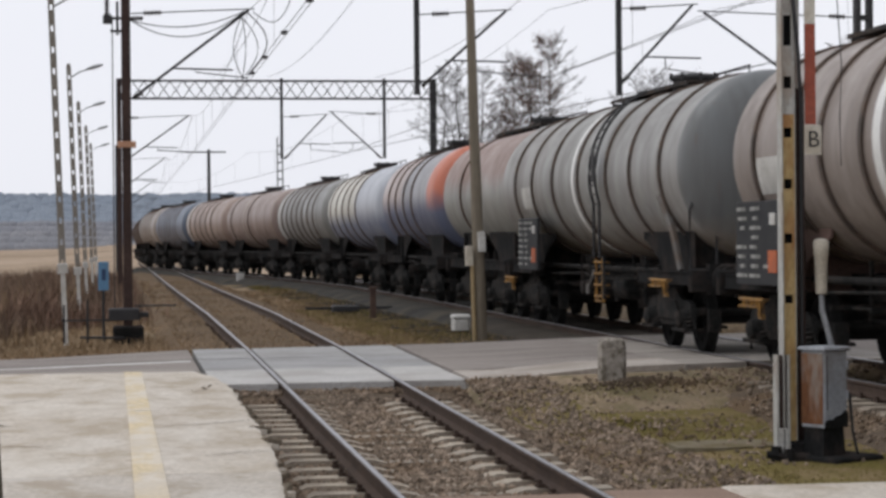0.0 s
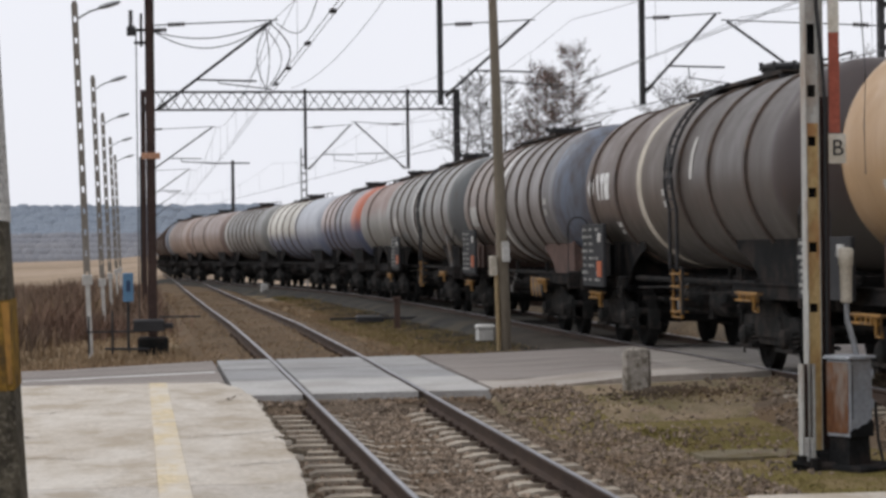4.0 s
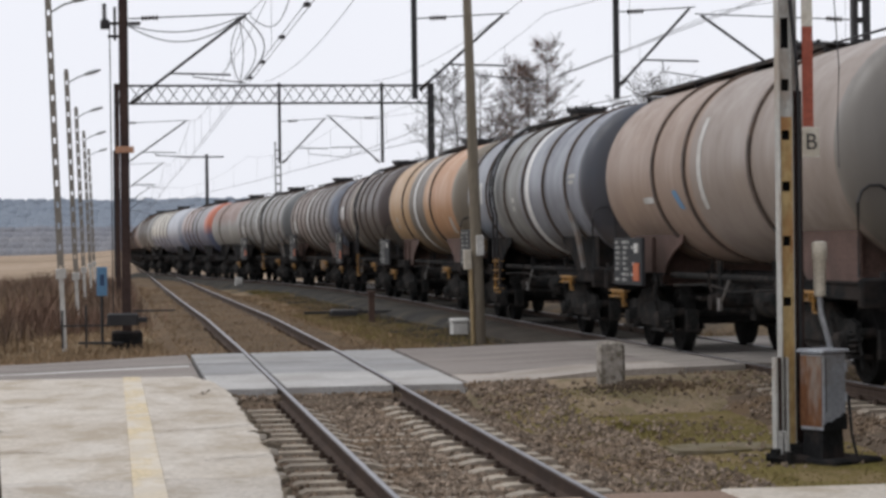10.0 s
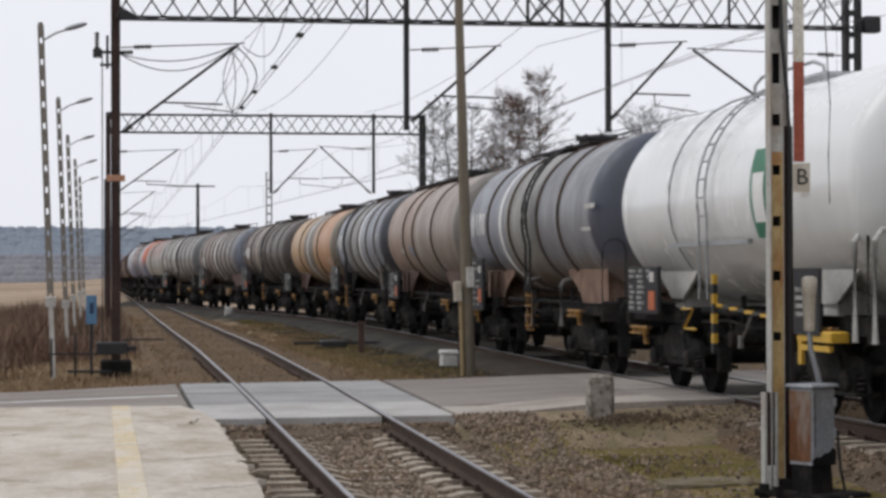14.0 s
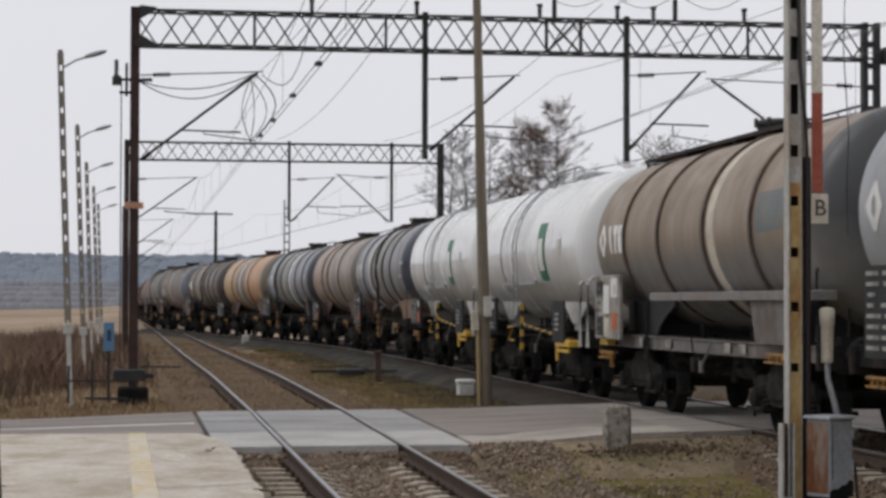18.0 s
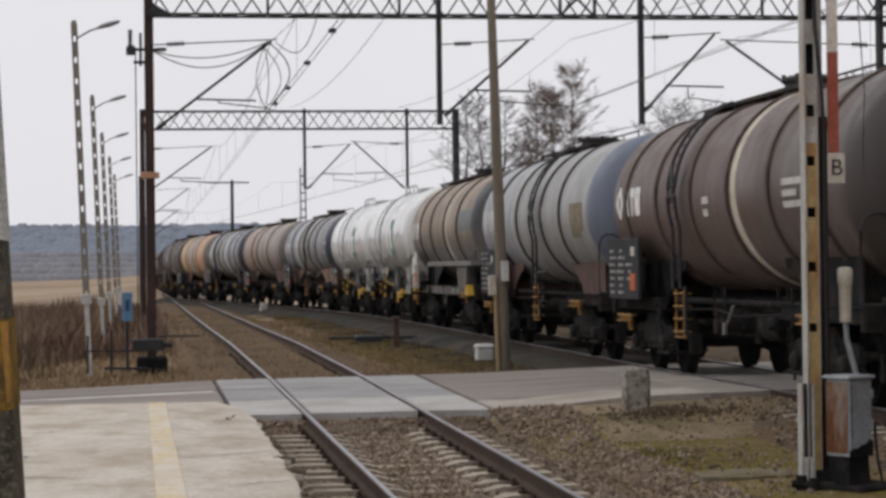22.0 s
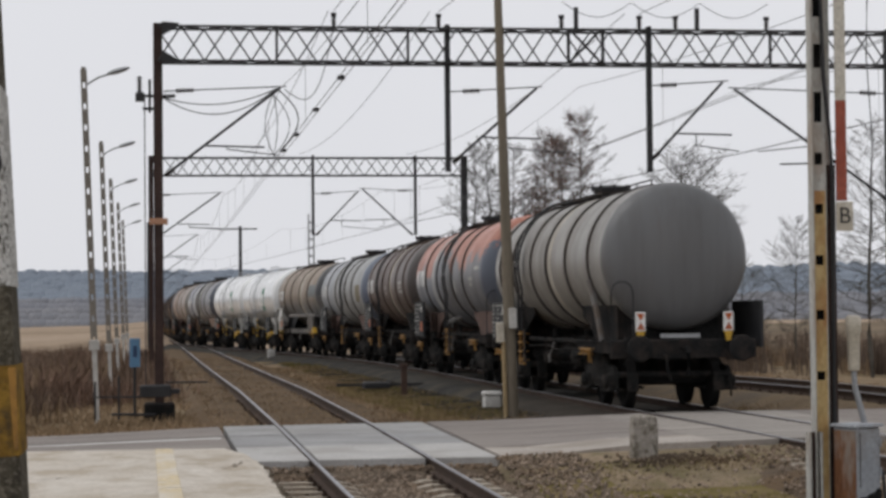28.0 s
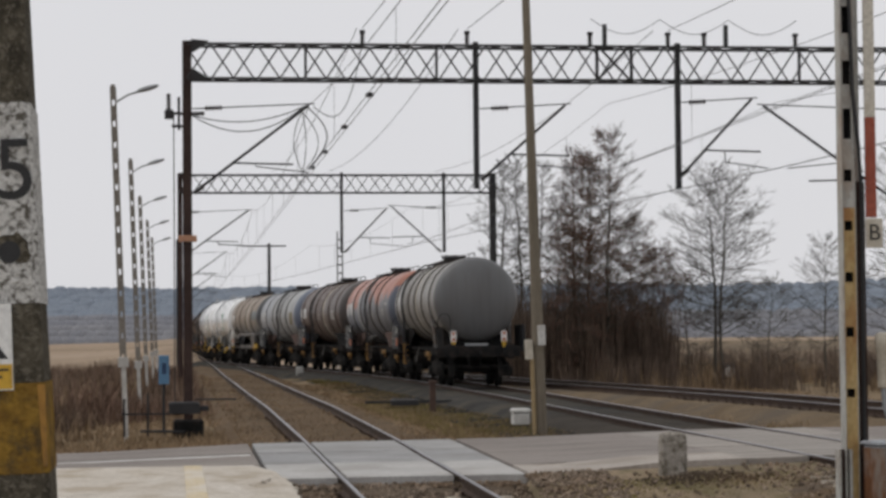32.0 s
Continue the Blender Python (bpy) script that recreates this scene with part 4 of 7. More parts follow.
def rigging_mesh(half):
    """Brake rods, levers and pipes that hang under the tank."""
    g = Geo()
    g.tube([(-0.75, -half, 0.8), (-0.75, half, 0.8)], 0.024, 6).tube([(-0.3, -half, 0.62), (-0.3, half, 0.62)], 0.03, 6)
    g.tube([(-1.05, -half * 0.8, 1.0), (-1.08, -0.6, 0.94), (-1.05, 0.6, 1.02), (-1.06, half * 0.8, 0.98)], 0.02, 6)
    g.tube([(0.6, -half, 0.72), (0.6, half, 0.72)], 0.03, 6).tube([(-0.92, -half, 1.12), (-0.92, half, 1.12)], 0.045, 8)
    for k, y in enumerate((-0.82, -0.55, -0.2, 0.12, 0.42, 0.78)):
        y *= half
        x = -0.95 + 0.22 * (k % 3)
        g.box((x - 0.02, y - 0.03, 0.6 + 0.06 * (k % 2)), (x + 0.02, y + 0.03, 1.34))
        g.box((-1.0, y - 0.025, 0.78), (0.7, y + 0.025, 0.84))
    g.prism([(-0.12, 0.55), (0.14, 0.55), (0.05, 0.98), (-0.05, 0.98)], -0.62, -0.58, "x")
    return g.mesh("brake_rigging", BOGIE, 35)


def valve_mesh():
    """Bottom outlet: a flanged neck and a cross pipe with capped ends."""
    g = Geo().lathe([(0.66, 0.1), (0.68, 0.15), (0.9, 0.15), (0.92, 0.2), (1.0, 0.2), (1.02, 0.14), (1.34, 0.14)], 14, "z", (0, 0, 0))
    g.tube([(-1.16, 0, 0.8), (1.16, 0, 0.8)], 0.08, 10)
    for s in (-1, 1):
        g.lathe([(s * 1.1, 0.09), (s * 1.11, 0.135), (s * 1.16, 0.135), (s * 1.17, 0.11), (s * 1.24, 0.11), (s * 1.25, 0.03)], 14, "x", (0, 0, 0.8))
    g.tube([(-1.2, 0.0, 0.92), (-1.2, 0.14, 1.0), (-1.2, 0.2, 1.2)], 0.014, 5)
    return g.mesh("outlet_valve", UNDER, 35)


def handwheel_mesh():
    g = Geo().lathe([(-0.015, 0.155), (-0.015, 0.185), (0.015, 0.185), (0.015, 0.155)], 18, "x", (0, 0, 0), True)
    for k in range(3):
        a = math.pi / 3 * k
        g.tube([(0, -0.17 * math.cos(a), -0.17 * math.sin(a)), (0, 0.17 * math.cos(a), 0.17 * math.sin(a))], 0.012, 5)
    return g.tube([(0, 0, 0), (0.2, 0, 0)], 0.02, 6).mesh("handwheel", BOGIE, 40)


def end_pipe_mesh():
    g = Geo()
    g.tube([(0.35, 0, 0.95), (0.35, 0.16, 0.9), (0.33, 0.2, 0.65), (0.26, 0.16, 0.5)], 0.03, 6)
    g.tube([(0, 0, 1.05), (0, 0.25, 1.05), (0, 0.32, 0.98), (0, 0.3, 0.6)], 0.045, 6)
    return g.mesh("coupling", UNDER, 40)


DOME = 0.5


def tank_mesh(length, r, mat):
    """A cylinder of that length with dished ends beyond it."""
    h = length / 2 + DOME
    cap = [(0.0, 0.0), (0.025, 0.35), (0.085, 0.6), (0.16, 0.78), (0.25, 0.905), (0.33, 0.965), (0.41, 0.992), (0.5, 1.0)]
    prof = [(-h + a, max(0.02, r * b)) for a, b in cap] + [(-length / 2 + length * i / 10, r) for i in range(1, 10)] + [(h - a, max(0.02, r * b)) for a, b in reversed(cap)]
    return Geo().lathe(prof, 64, "y", (0, 0, AXIS)).mesh("tank", mat, 50)


def on_shell(parent, name, r, y, deg, wide, high, shape, mat, label="", lift=0.006):
    """A painted shape on the tank's side: shape gives, for each height from 0 (top) to 1, its stretches along the side from 0 to 1."""
    g = Geo()
    n = 8
    for k in range(n):
        for (a0, a1), (b0, b1) in zip(shape(k / n), shape((k + 1) / n)):
            vs = []
            for u, (p, q) in ((k / n, (a0, a1)), ((k + 1) / n, (b0, b1))):
                a = radians(deg) + (u - 0.5) * high / r
                vs += [(-(r + lift) * math.sin(a), y - wide * w, AXIS + (r + lift) * math.cos(a)) for w in (p, q)]
            g.add(vs, [(0, 1, 3, 2)])
    return part(name, g, mat, parent, label, 0)


def emblem(parent, r, y, deg, mat, size=0.52):
    """Plain shapes in place of the owner's mark: a pierced lozenge, a slanted bar, a block and a rounded block."""
    on_shell(parent, "emblem", r, y + 0.55, deg, 0.5, size, lambda u: ((0.5 - min(u + 0.08, 1.1 - u) * 0.9, 0.5 - 0.12 * (0.35 < u < 0.75)), (0.5 + 0.12 * (0.35 < u < 0.75), 0.5 + min(u + 0.08, 1.1 - u) * 0.9)), mat, "pale lozenge mark")
    on_shell(parent, "emblem", r, y - 0.08, deg, 0.4, size * 0.85, lambda u: ((0.42 * u, 0.4 + 0.3 * u),), mat)
    on_shell(parent, "emblem", r, y - 0.42, deg, 0.32, size * 0.85, lambda u: ((0.3 * (u > 0.25), 0.95 - 0.25 * (u > 0.25)),), mat)
    on_shell(parent, "emblem", r, y - 0.76, deg, 0.36, size * 0.85, lambda u: ((0.14 * (abs(u - 0.5) > 0.4), 0.5), (0.5 + 0.12 * (0.2 < u < 0.5), 1 - 0.14 * (abs(u - 0.5) > 0.4))), mat)


def marking(parent, r, y, deg, w, h, mat, rows=1):
    """Bars in place of small writing on the tank's side."""
    for i in range(rows):
        d0 = deg + math.degrees(h / r) * 1.7 * i
        d1 = d0 + math.degrees(h / r)
        n = max(1, round((d1 - d0) / 5))
        vs = []
        for k in range(n + 1):
            a = radians(d0 + (d1 - d0) * k / n)
            vs += [(-(r + 0.008) * math.sin(a), yy, AXIS + (r + 0.008) * math.cos(a)) for yy in (y, y - w * (1 - 0.25 * (i % 2)))]
        part("marking", Geo().add(vs, [(2 * k, 2 * k + 1, 2 * k + 3, 2 * k + 2) for k in range(n)]), mat, parent, "small pale lettering as bars", 0)


def tank_wagon(front, pitch, length, label, zones, r=1.33, ribs=(), stripes=(), rib_mat=None, walk_f=4.8, walk_half=2.6, ladder_at=None, mark=False, mark_mat=None,
               texts=(), long=False, dirt=0.45, over=None, over_amount=0.0, low=None, low_at=2.2, streak=(0.05, 0.042, 0.036), rough=0.42, fine=True,
               saddle=None, board=(1.85, 0.95, 1.52), board_f=0.4, board_mat=None, strap=False, over_at=None, beam=None, posts=(), striped=False, seamed=True):
    """A bogie tank wagon. Colours, ribs, stripes, texts and the ladder stand at metres from the tank's front rim."""
    wagon = thing("tank_wagon", label, "tank wagon", group="wagons of the tank train")
    half, end = length / 2, pitch / 2 - 0.6
    whole = length + 2 * DOME
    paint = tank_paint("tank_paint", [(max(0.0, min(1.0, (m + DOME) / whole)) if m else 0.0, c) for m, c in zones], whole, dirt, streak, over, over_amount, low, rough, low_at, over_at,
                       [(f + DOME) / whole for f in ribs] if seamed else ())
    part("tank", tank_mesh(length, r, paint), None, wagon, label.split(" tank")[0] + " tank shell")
    rib_me = shared(("rib", r, rib_mat), lambda: ring(r, 0.1, 0.035).mesh("rib", rib_mat or RIB_RUST, 30))
    for f in ribs:
        part("rib", rib_me, None, wagon, at=pose(0, half - f, 0))
    for f, mat, w in stripes:
        me = shared(("stripe", r, mat, w), lambda: ring(r, w, 0.006).mesh("stripe", mat, 30))
        part("stripe", me, None, wagon, "painted band round the tank", at=pose(0, half - f, 0))
    for s in (-1, 1):
        runs = ((-end, end),) if long else ((-end, -end + 3.3), (end - 3.3, end))
        for a, b in runs:
            part("solebar", shared(("solebar", a, b, beam), lambda: solebar_mesh(a, b, beam)), None, wagon, at=pose(0, 0, 0) if s < 0 else pose(0, a + b, 0, 0, 0, 180))
    part("centre_sill", shared(("sill", end), lambda: bar((-0.28, -end, 0.85), (0.28, end, 1.17), "centre_sill")), None, wagon)
    piv = pitch / 2 - 2.6
    turn = pose(0, 0, 0, 0, 0, 180)
    for s in (-1, 1):
        face = pose(0, 0, 0) if s > 0 else turn
        part("headstock", shared("headstock", lambda: Geo().chamfer((-1.26, -0.07, 0.88), (1.26, 0.07, 1.2), 0.03).box((-1.0, -0.085, 0.84), (-0.75, 0.085, 1.26)).box((0.75, -0.085, 0.84), (1.0, 0.085, 1.26)).mesh("headstock", UNDER, 30)), None, wagon, at=pose(0, s * end, 0))
        part("bolster", shared("bolster", lambda: bar((-0.9, -0.35, 0.86), (0.9, 0.35, 1.16), "bolster")), None, wagon, at=pose(0, s * piv, 0))
        part("saddle", shared(("saddle", r, saddle), lambda: (saddle_mesh if r < 1.4 else fin_mesh)(r, saddle or UNDER)), None, wagon, at=pose(0, s * piv, 0) @ face)
        bog = part("bogie", shared("bogie", bogie_frame), None, wagon, "cast steel bogie", at=pose(0, s * piv, 0))
        for y in (-0.9, 0.9):
            axle = part("wheelset", shared("wheelset", wheelset_mesh), None, bog, at=pose(0, y, 0.46))
            if fine:
                WHEELSETS.append((axle, y))
                for k in (-0.25, 0.25):
                    part("spring", shared("spring", spring_mesh), None, bog, at=pose(-1.0, y + k, 0))
        for x in (-0.875, 0.875):
            part("buffer", shared("buffer", buffer_mesh), None, wagon, at=pose(x, s * (pitch / 2 - 0.59), 1.05) @ face)
        part("coupling", shared("coupling", end_pipe_mesh), None, wagon, at=pose(0, s * (pitch / 2 - 0.55), 0) @ face)
    part("brake_rigging", shared(("rigging", round(piv, 1)), lambda: rigging_mesh(piv - 1.0)), None, wagon)
    part("outlet_valve", shared("valve", valve_mesh), None, wagon, at=pose(0, -0.1, 0))
    part("brake_cylinder", shared("cylinder", cylinder_mesh), None, wagon, at=pose(-0.72, -1.3, 0.82))
    part("air_reservoir", shared("reservoir", reservoir_mesh), None, wagon, at=pose(-0.4, 1.5, 0.84))
    part("air_reservoir", shared("reservoir", reservoir_mesh), None, wagon, at=pose(0.55, -1.6, 0.84))
    wy = half - walk_f
    if walk_half:
        part("walkway", shared(("walkway", r, walk_half), lambda: walkway_mesh(r, walk_half)), None, wagon, "dark steel grating on top", at=pose(0, wy, 0))
        for y in (-walk_half + 0.1, -walk_half / 3, walk_half / 3, walk_half - 0.1):
            part("walkway_bracket", shared(("leg", r), lambda: walkway_leg_mesh(r)), None, wagon, at=pose(0, wy + y, 0))
        part("handrail", shared(("handrail", r, walk_half), lambda: railing_mesh(r, walk_half)), None, wagon, at=pose(0, wy - 0.3, 0))
        part("hatch", shared(("hatch", r), lambda: hatch_mesh(r)), None, wagon, at=pose(0, wy - walk_half * 0.6, 0))
    if fine:
        if ladder_at:
            ladder(wagon, r, half - ladder_at)
        if board:
            bw, bh, bz = board
            b = part("data_board", shared(("board", bw, bh, board_mat), lambda: board_mesh(bw, bh, board_mat)), None, wagon, "side board with lettering", at=pose(-1.4, half - board_f - bw / 2, bz))
            scribble = random.Random(round(pitch * 10 + front))
            ink = DARK_INK if board_mat else PALE_INK
            for col in range(1 if board_mat else 3):
                for i in range(8):
                    w = scribble.choice((0.2, 0.28, 0.36, 0.44))
                    if scribble.random() < (0.92 if col < 2 else 0.3):
                        part("marking", shared(("bar", w, ink), lambda: bar_mesh(w, 0.045, ink, "marking")), None, b, at=pose(-0.034, bw * (0.36 - 0.29 * col) + scribble.uniform(-0.05, 0.05), bh * (0.41 - 0.115 * i)))
            if board_mat:
                for k, (u, v, w, h, m) in enumerate(((0.3, 0.3, 0.5, 0.22, BOARD), (0.02, 0.12, 0.4, 0.45, MARK_WHITE), (0.3, -0.3, 0.45, 0.3, BOARD), (0.0, -0.32, 0.36, 0.3, CREAM), (-0.3, 0.3, 0.42, 0.3, MARK_WHITE))):
                    part("patch", Geo().box((-0.037 - 0.001 * k, -w / 2, -h / 2), (-0.03, w / 2, h / 2)), m, b, "", 0, pose(0, bw * u, bh * v))
            part("marking", shared("bar_big", lambda: bar_mesh(0.22, 0.14, DIRTY_WHITE, "marking")), None, b, at=pose(-0.036, -bw * 0.33, bh * 0.28))
            if scribble.random() < 0.7:
                part("hazard_plate", shared("hazard", lambda: bar_mesh(0.34, 0.26, ORANGE, "hazard_plate")), None, b, "orange hazard plate", at=pose(-0.038, -bw * 0.33, -bh * 0.22))
            for k in (-0.5, 0.45):
                part("bracket", shared("board_bracket", lambda: Geo().box((-1.37, 0, -0.03), (-1.05, 0.05, 0.03)).mesh("bracket", UNDER, 0)), None, wagon, at=pose(0, half - board_f - bw / 2 + k, bz - bh * 0.4))
        st = shared("step", step_mesh)
        part("step", st, None, wagon, "grimy yellow shunter's step", at=pose(-1.26, -half + 1.15, 0.96))
        part("step", st, None, wagon, "grimy yellow shunter's step", at=pose(-1.26, half - 0.7, 0.8))
        part("handwheel", shared("handwheel", handwheel_mesh), None, wagon, "black brake handwheel", at=pose(-1.24, piv - 1.1, 0.98))
        part("lever", shared("lever", lambda: Geo().tube([(-1.2, 0, 1.1), (-1.24, 0.05, 0.95), (-1.24, 0.3, 0.78)], 0.018, 6).box((-1.26, 0.26, 0.7), (-1.22, 0.36, 0.86)).mesh("lever", GALV_DULL, 30)), None, wagon, "grey brake lever", at=pose(0, -0.9, 0))
        part("grab_rail", shared("grab", grab_mesh), None, wagon, at=pose(-1.02, -pitch / 2 + 0.75, 1.2))
        if striped:
            for k in range(6):
                part("striped_panel", shared(("panel", k % 2), lambda: Geo().prism([(0, 0.68), (0.2, 0.82), (0.2, 1.06), (0, 1.06)], -1.3, -1.27, "x").mesh("striped_panel", DULL_YELLOW if k % 2 else BLACK, 0)), None, wagon, at=pose(0, -half + 1.3 + 0.2 * k, 0))
        for f in posts:
            part("drain_post", shared("drain_post", lambda: Geo().tube([(-1.16, 0, 0.72), (-1.16, 0, 1.42), (-1.1, 0, 1.5), (-0.9, 0, 1.55)], 0.045, 8).mesh("drain_post", GALV_DULL, 40)), None, wagon, "grey upright pipe", at=pose(0, half - f, 0))
        if strap:
            for s in (-1, 1):
                part("strap", shared(("strap", r, s), lambda: Geo().tube([(s * r * 0.95, 1.25, AXIS - r * 0.3), (s * 1.17, 0.95, 1.75), (s * 1.14, 0.6, 1.16)], 0.07, 6, 0.05).mesh("strap", GALV_DULL, 40)), None, wagon, "grey steel strap", at=pose(0, -half, 0))
    if mark:
        emblem(wagon, r, half - 0.72, 89, mark_mat or MARK_WHITE)
    for f, deg, w, h, rows in texts:
        marking(wagon, r, half - f, deg, w, h, DIRTY_WHITE, rows)
    WAGONS.append((wagon, front - half, pitch, length))
    return wagon


WAGONS, WHEELSETS = [], []
MARK_WHITE = surf("worn_white_mark", (0.66, 0.66, 0.64), (0.78, 0.78, 0.75), 6, 90, 0.6, 0, 0.1, (0.42, 0.41, 0.39), 4, 0.5)
PALE_INK = surf("board_lettering", (0.26, 0.26, 0.245), (0.42, 0.42, 0.395), 9, 40, 0.85, 0, 0.1, (0.11, 0.108, 0.1), 4, 0.8)
DARK_INK = surf("dark_lettering", (0.08, 0.08, 0.085), (0.16, 0.15, 0.15), 9, 40, 0.85, 0, 0.1)
PALE_BOARD = surf("pale_board", (0.27, 0.255, 0.225), (0.4, 0.38, 0.34), 4, 30, 0.8, 0, 0.1, (0.12, 0.095, 0.075), 2.5, 0.9)
GALV_PALE = surf("pale_grey_steel", (0.15, 0.142, 0.135), (0.21, 0.2, 0.19), 3, 30, 0.7, 0, 0.2, (0.15, 0.11, 0.08), 2, 0.7)
GALV_DULL = surf("dull_grey_steel", (0.13, 0.125, 0.12), (0.2, 0.19, 0.18), 3, 30, 0.8, 0, 0.2, (0.1, 0.07, 0.05), 2, 0.7)
RIB_RUST = surf("rib_rust", (0.1, 0.068, 0.052), (0.16, 0.105, 0.08), 2, 25, 0.85, 0.0, 0.3, (0.06, 0.05, 0.045), 1.4, 0.6)
RIB_DARK = surf("rib_dark", (0.05, 0.048, 0.047), (0.085, 0.08, 0.076), 2, 25, 0.8, 0.0, 0.2, (0.1, 0.07, 0.055), 1.4, 0.6)
TAN_RUST = surf("tan_rust", (0.2, 0.13, 0.095), (0.27, 0.18, 0.135), 2, 25, 0.85, 0.0, 0.2, (0.1, 0.065, 0.05), 1.8, 0.7)
RIB_BROWN = surf("rib_brown", (0.05, 0.038, 0.031), (0.095, 0.066, 0.05), 2, 25, 0.75, 0.0, 0.2, (0.15, 0.1, 0.07), 2.4, 0.6)
PINK_RUST = surf("pink_rust", (0.1, 0.064, 0.054), (0.15, 0.096, 0.08), 2, 25, 0.85, 0.0, 0.2, (0.08, 0.055, 0.046), 1.8, 0.8)

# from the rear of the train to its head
# last zones at the rear domes: end paint together with shade painted in
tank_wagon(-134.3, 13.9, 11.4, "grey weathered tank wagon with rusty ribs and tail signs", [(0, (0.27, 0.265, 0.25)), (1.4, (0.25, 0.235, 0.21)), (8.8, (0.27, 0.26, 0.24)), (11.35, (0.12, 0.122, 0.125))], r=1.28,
           ribs=(0.7, 2.3, 4.5, 6.2, 8.2, 10.3), stripes=((6.55, CREAM, 0.2),), mark=True, ladder_at=3.6, dirt=0.35, rib_mat=RIB_DARK, strap=True, board=(1.85, 0.8, 1.5))
tank_wagon(-120.2, 14.1, 12.0, "grey tank wagon with flaking red paint above", [(0, (0.2, 0.215, 0.24)), (5.0, (0.16, 0.165, 0.175)), (11.9, (0.1, 0.115, 0.15))],
           ribs=(2.2, 4.5, 7.3, 9.2), stripes=((3.7, DIRTY_WHITE, 0.26),), mark=True, mark_mat=WHITE, over=(0.44, 0.17, 0.11), over_amount=0.34, over_at=2.85, low=(0.14, 0.15, 0.17), low_at=1.9,
           texts=((11.2, 84, 0.7, 0.07, 1), (10.3, 94, 0.5, 0.08, 2), (7.6, 96, 0.2, 0.28, 1)), ladder_at=6.75, saddle=PINK_RUST, dirt=0.3, rib_mat=RIB_DARK, posts=(5.5, 6.2))
tank_wagon(-106.2, 13.8, 11.6, "dark brown tank wagon with a cream band", [(0, (0.1, 0.068, 0.057)), (8.0, (0.085, 0.062, 0.054)), (11.55, (0.055, 0.045, 0.042))],
           ribs=(0.9, 2.9, 4.95, 6.9, 8.8, 10.75), stripes=((7.2, CREAM, 0.26),), mark=True, mark_mat=WHITE, texts=((5.6, 92, 0.35, 0.1, 2), (9.4, 88, 0.8, 0.08, 3)), ladder_at=4.4, rib_mat=RIB_BROWN, dirt=0.22, board=(2.1, 0.95, 1.6), board_f=0.0)
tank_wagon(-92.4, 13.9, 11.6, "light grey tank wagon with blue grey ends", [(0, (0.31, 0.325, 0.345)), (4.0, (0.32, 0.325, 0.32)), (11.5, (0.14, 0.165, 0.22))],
           ribs=(2.05, 4.45, 7.2, 9.05), stripes=((3.9, DIRTY_WHITE, 0.14),), mark=True, mark_mat=MARK_WHITE, rib_mat=RIB_DARK, texts=((7.2, 82, 0.2, 0.3, 1),), ladder_at=6.85, dirt=0.25, saddle=PINK_RUST, posts=(5.6,), board=(1.8, 0.95, 1.55))
tank_wagon(-79.5, 12.5, 11.1, "tan and grey tank wagon on a full-length frame", [(0, (0.23, 0.17, 0.115)), (10.9, (0.05, 0.053, 0.058))],
           ribs=(1.9, 4.05, 6.55, 8.8), stripes=((6.9, CREAM, 0.36),), mark=True, mark_mat=WHITE, long=True, low=(0.165, 0.16, 0.15), low_at=2.35, walk_f=3.4, walk_half=4.0, dirt=0.3,
           saddle=BOARD, beam=GALV_DULL, rib_mat=RIB_BROWN, board=(1.7, 1.0, 1.58), board_f=0.3, board_mat=PALE_BOARD)
for front in (-68.1, -56.7):
    # low: the ground's reflection in the gloss, put into the colour as grey
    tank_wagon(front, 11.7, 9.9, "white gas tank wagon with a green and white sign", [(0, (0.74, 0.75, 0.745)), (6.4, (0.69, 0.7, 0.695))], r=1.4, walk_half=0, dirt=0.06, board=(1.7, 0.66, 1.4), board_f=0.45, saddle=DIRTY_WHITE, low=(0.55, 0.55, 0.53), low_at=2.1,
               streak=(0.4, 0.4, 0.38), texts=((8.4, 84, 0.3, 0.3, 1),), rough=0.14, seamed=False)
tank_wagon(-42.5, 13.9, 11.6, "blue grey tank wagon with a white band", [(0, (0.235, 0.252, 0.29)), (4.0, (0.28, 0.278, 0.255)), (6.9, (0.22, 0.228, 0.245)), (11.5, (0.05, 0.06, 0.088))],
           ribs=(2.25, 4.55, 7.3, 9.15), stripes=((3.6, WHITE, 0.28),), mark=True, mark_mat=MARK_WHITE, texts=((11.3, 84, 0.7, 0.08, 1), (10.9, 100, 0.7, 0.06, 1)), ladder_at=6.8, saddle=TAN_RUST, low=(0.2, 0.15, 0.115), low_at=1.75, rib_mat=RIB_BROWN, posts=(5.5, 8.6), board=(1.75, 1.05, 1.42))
tank_wagon(-29.1, 13.3, 11.1, "brown grey tank wagon with a short white mark", [(0, (0.3, 0.218, 0.168)), (5.0, (0.27, 0.22, 0.186)), (11.0, (0.165, 0.152, 0.135))],
           ribs=(3.0, 4.75, 7.85), texts=((2.2, 106, 0.6, 0.09, 1),), walk_f=3.4, walk_half=4.6, saddle=PINK_RUST, rib_mat=RIB_BROWN, board=(1.75, 0.7, 1.32), board_f=0.9, seamed=False, dirt=0.25)
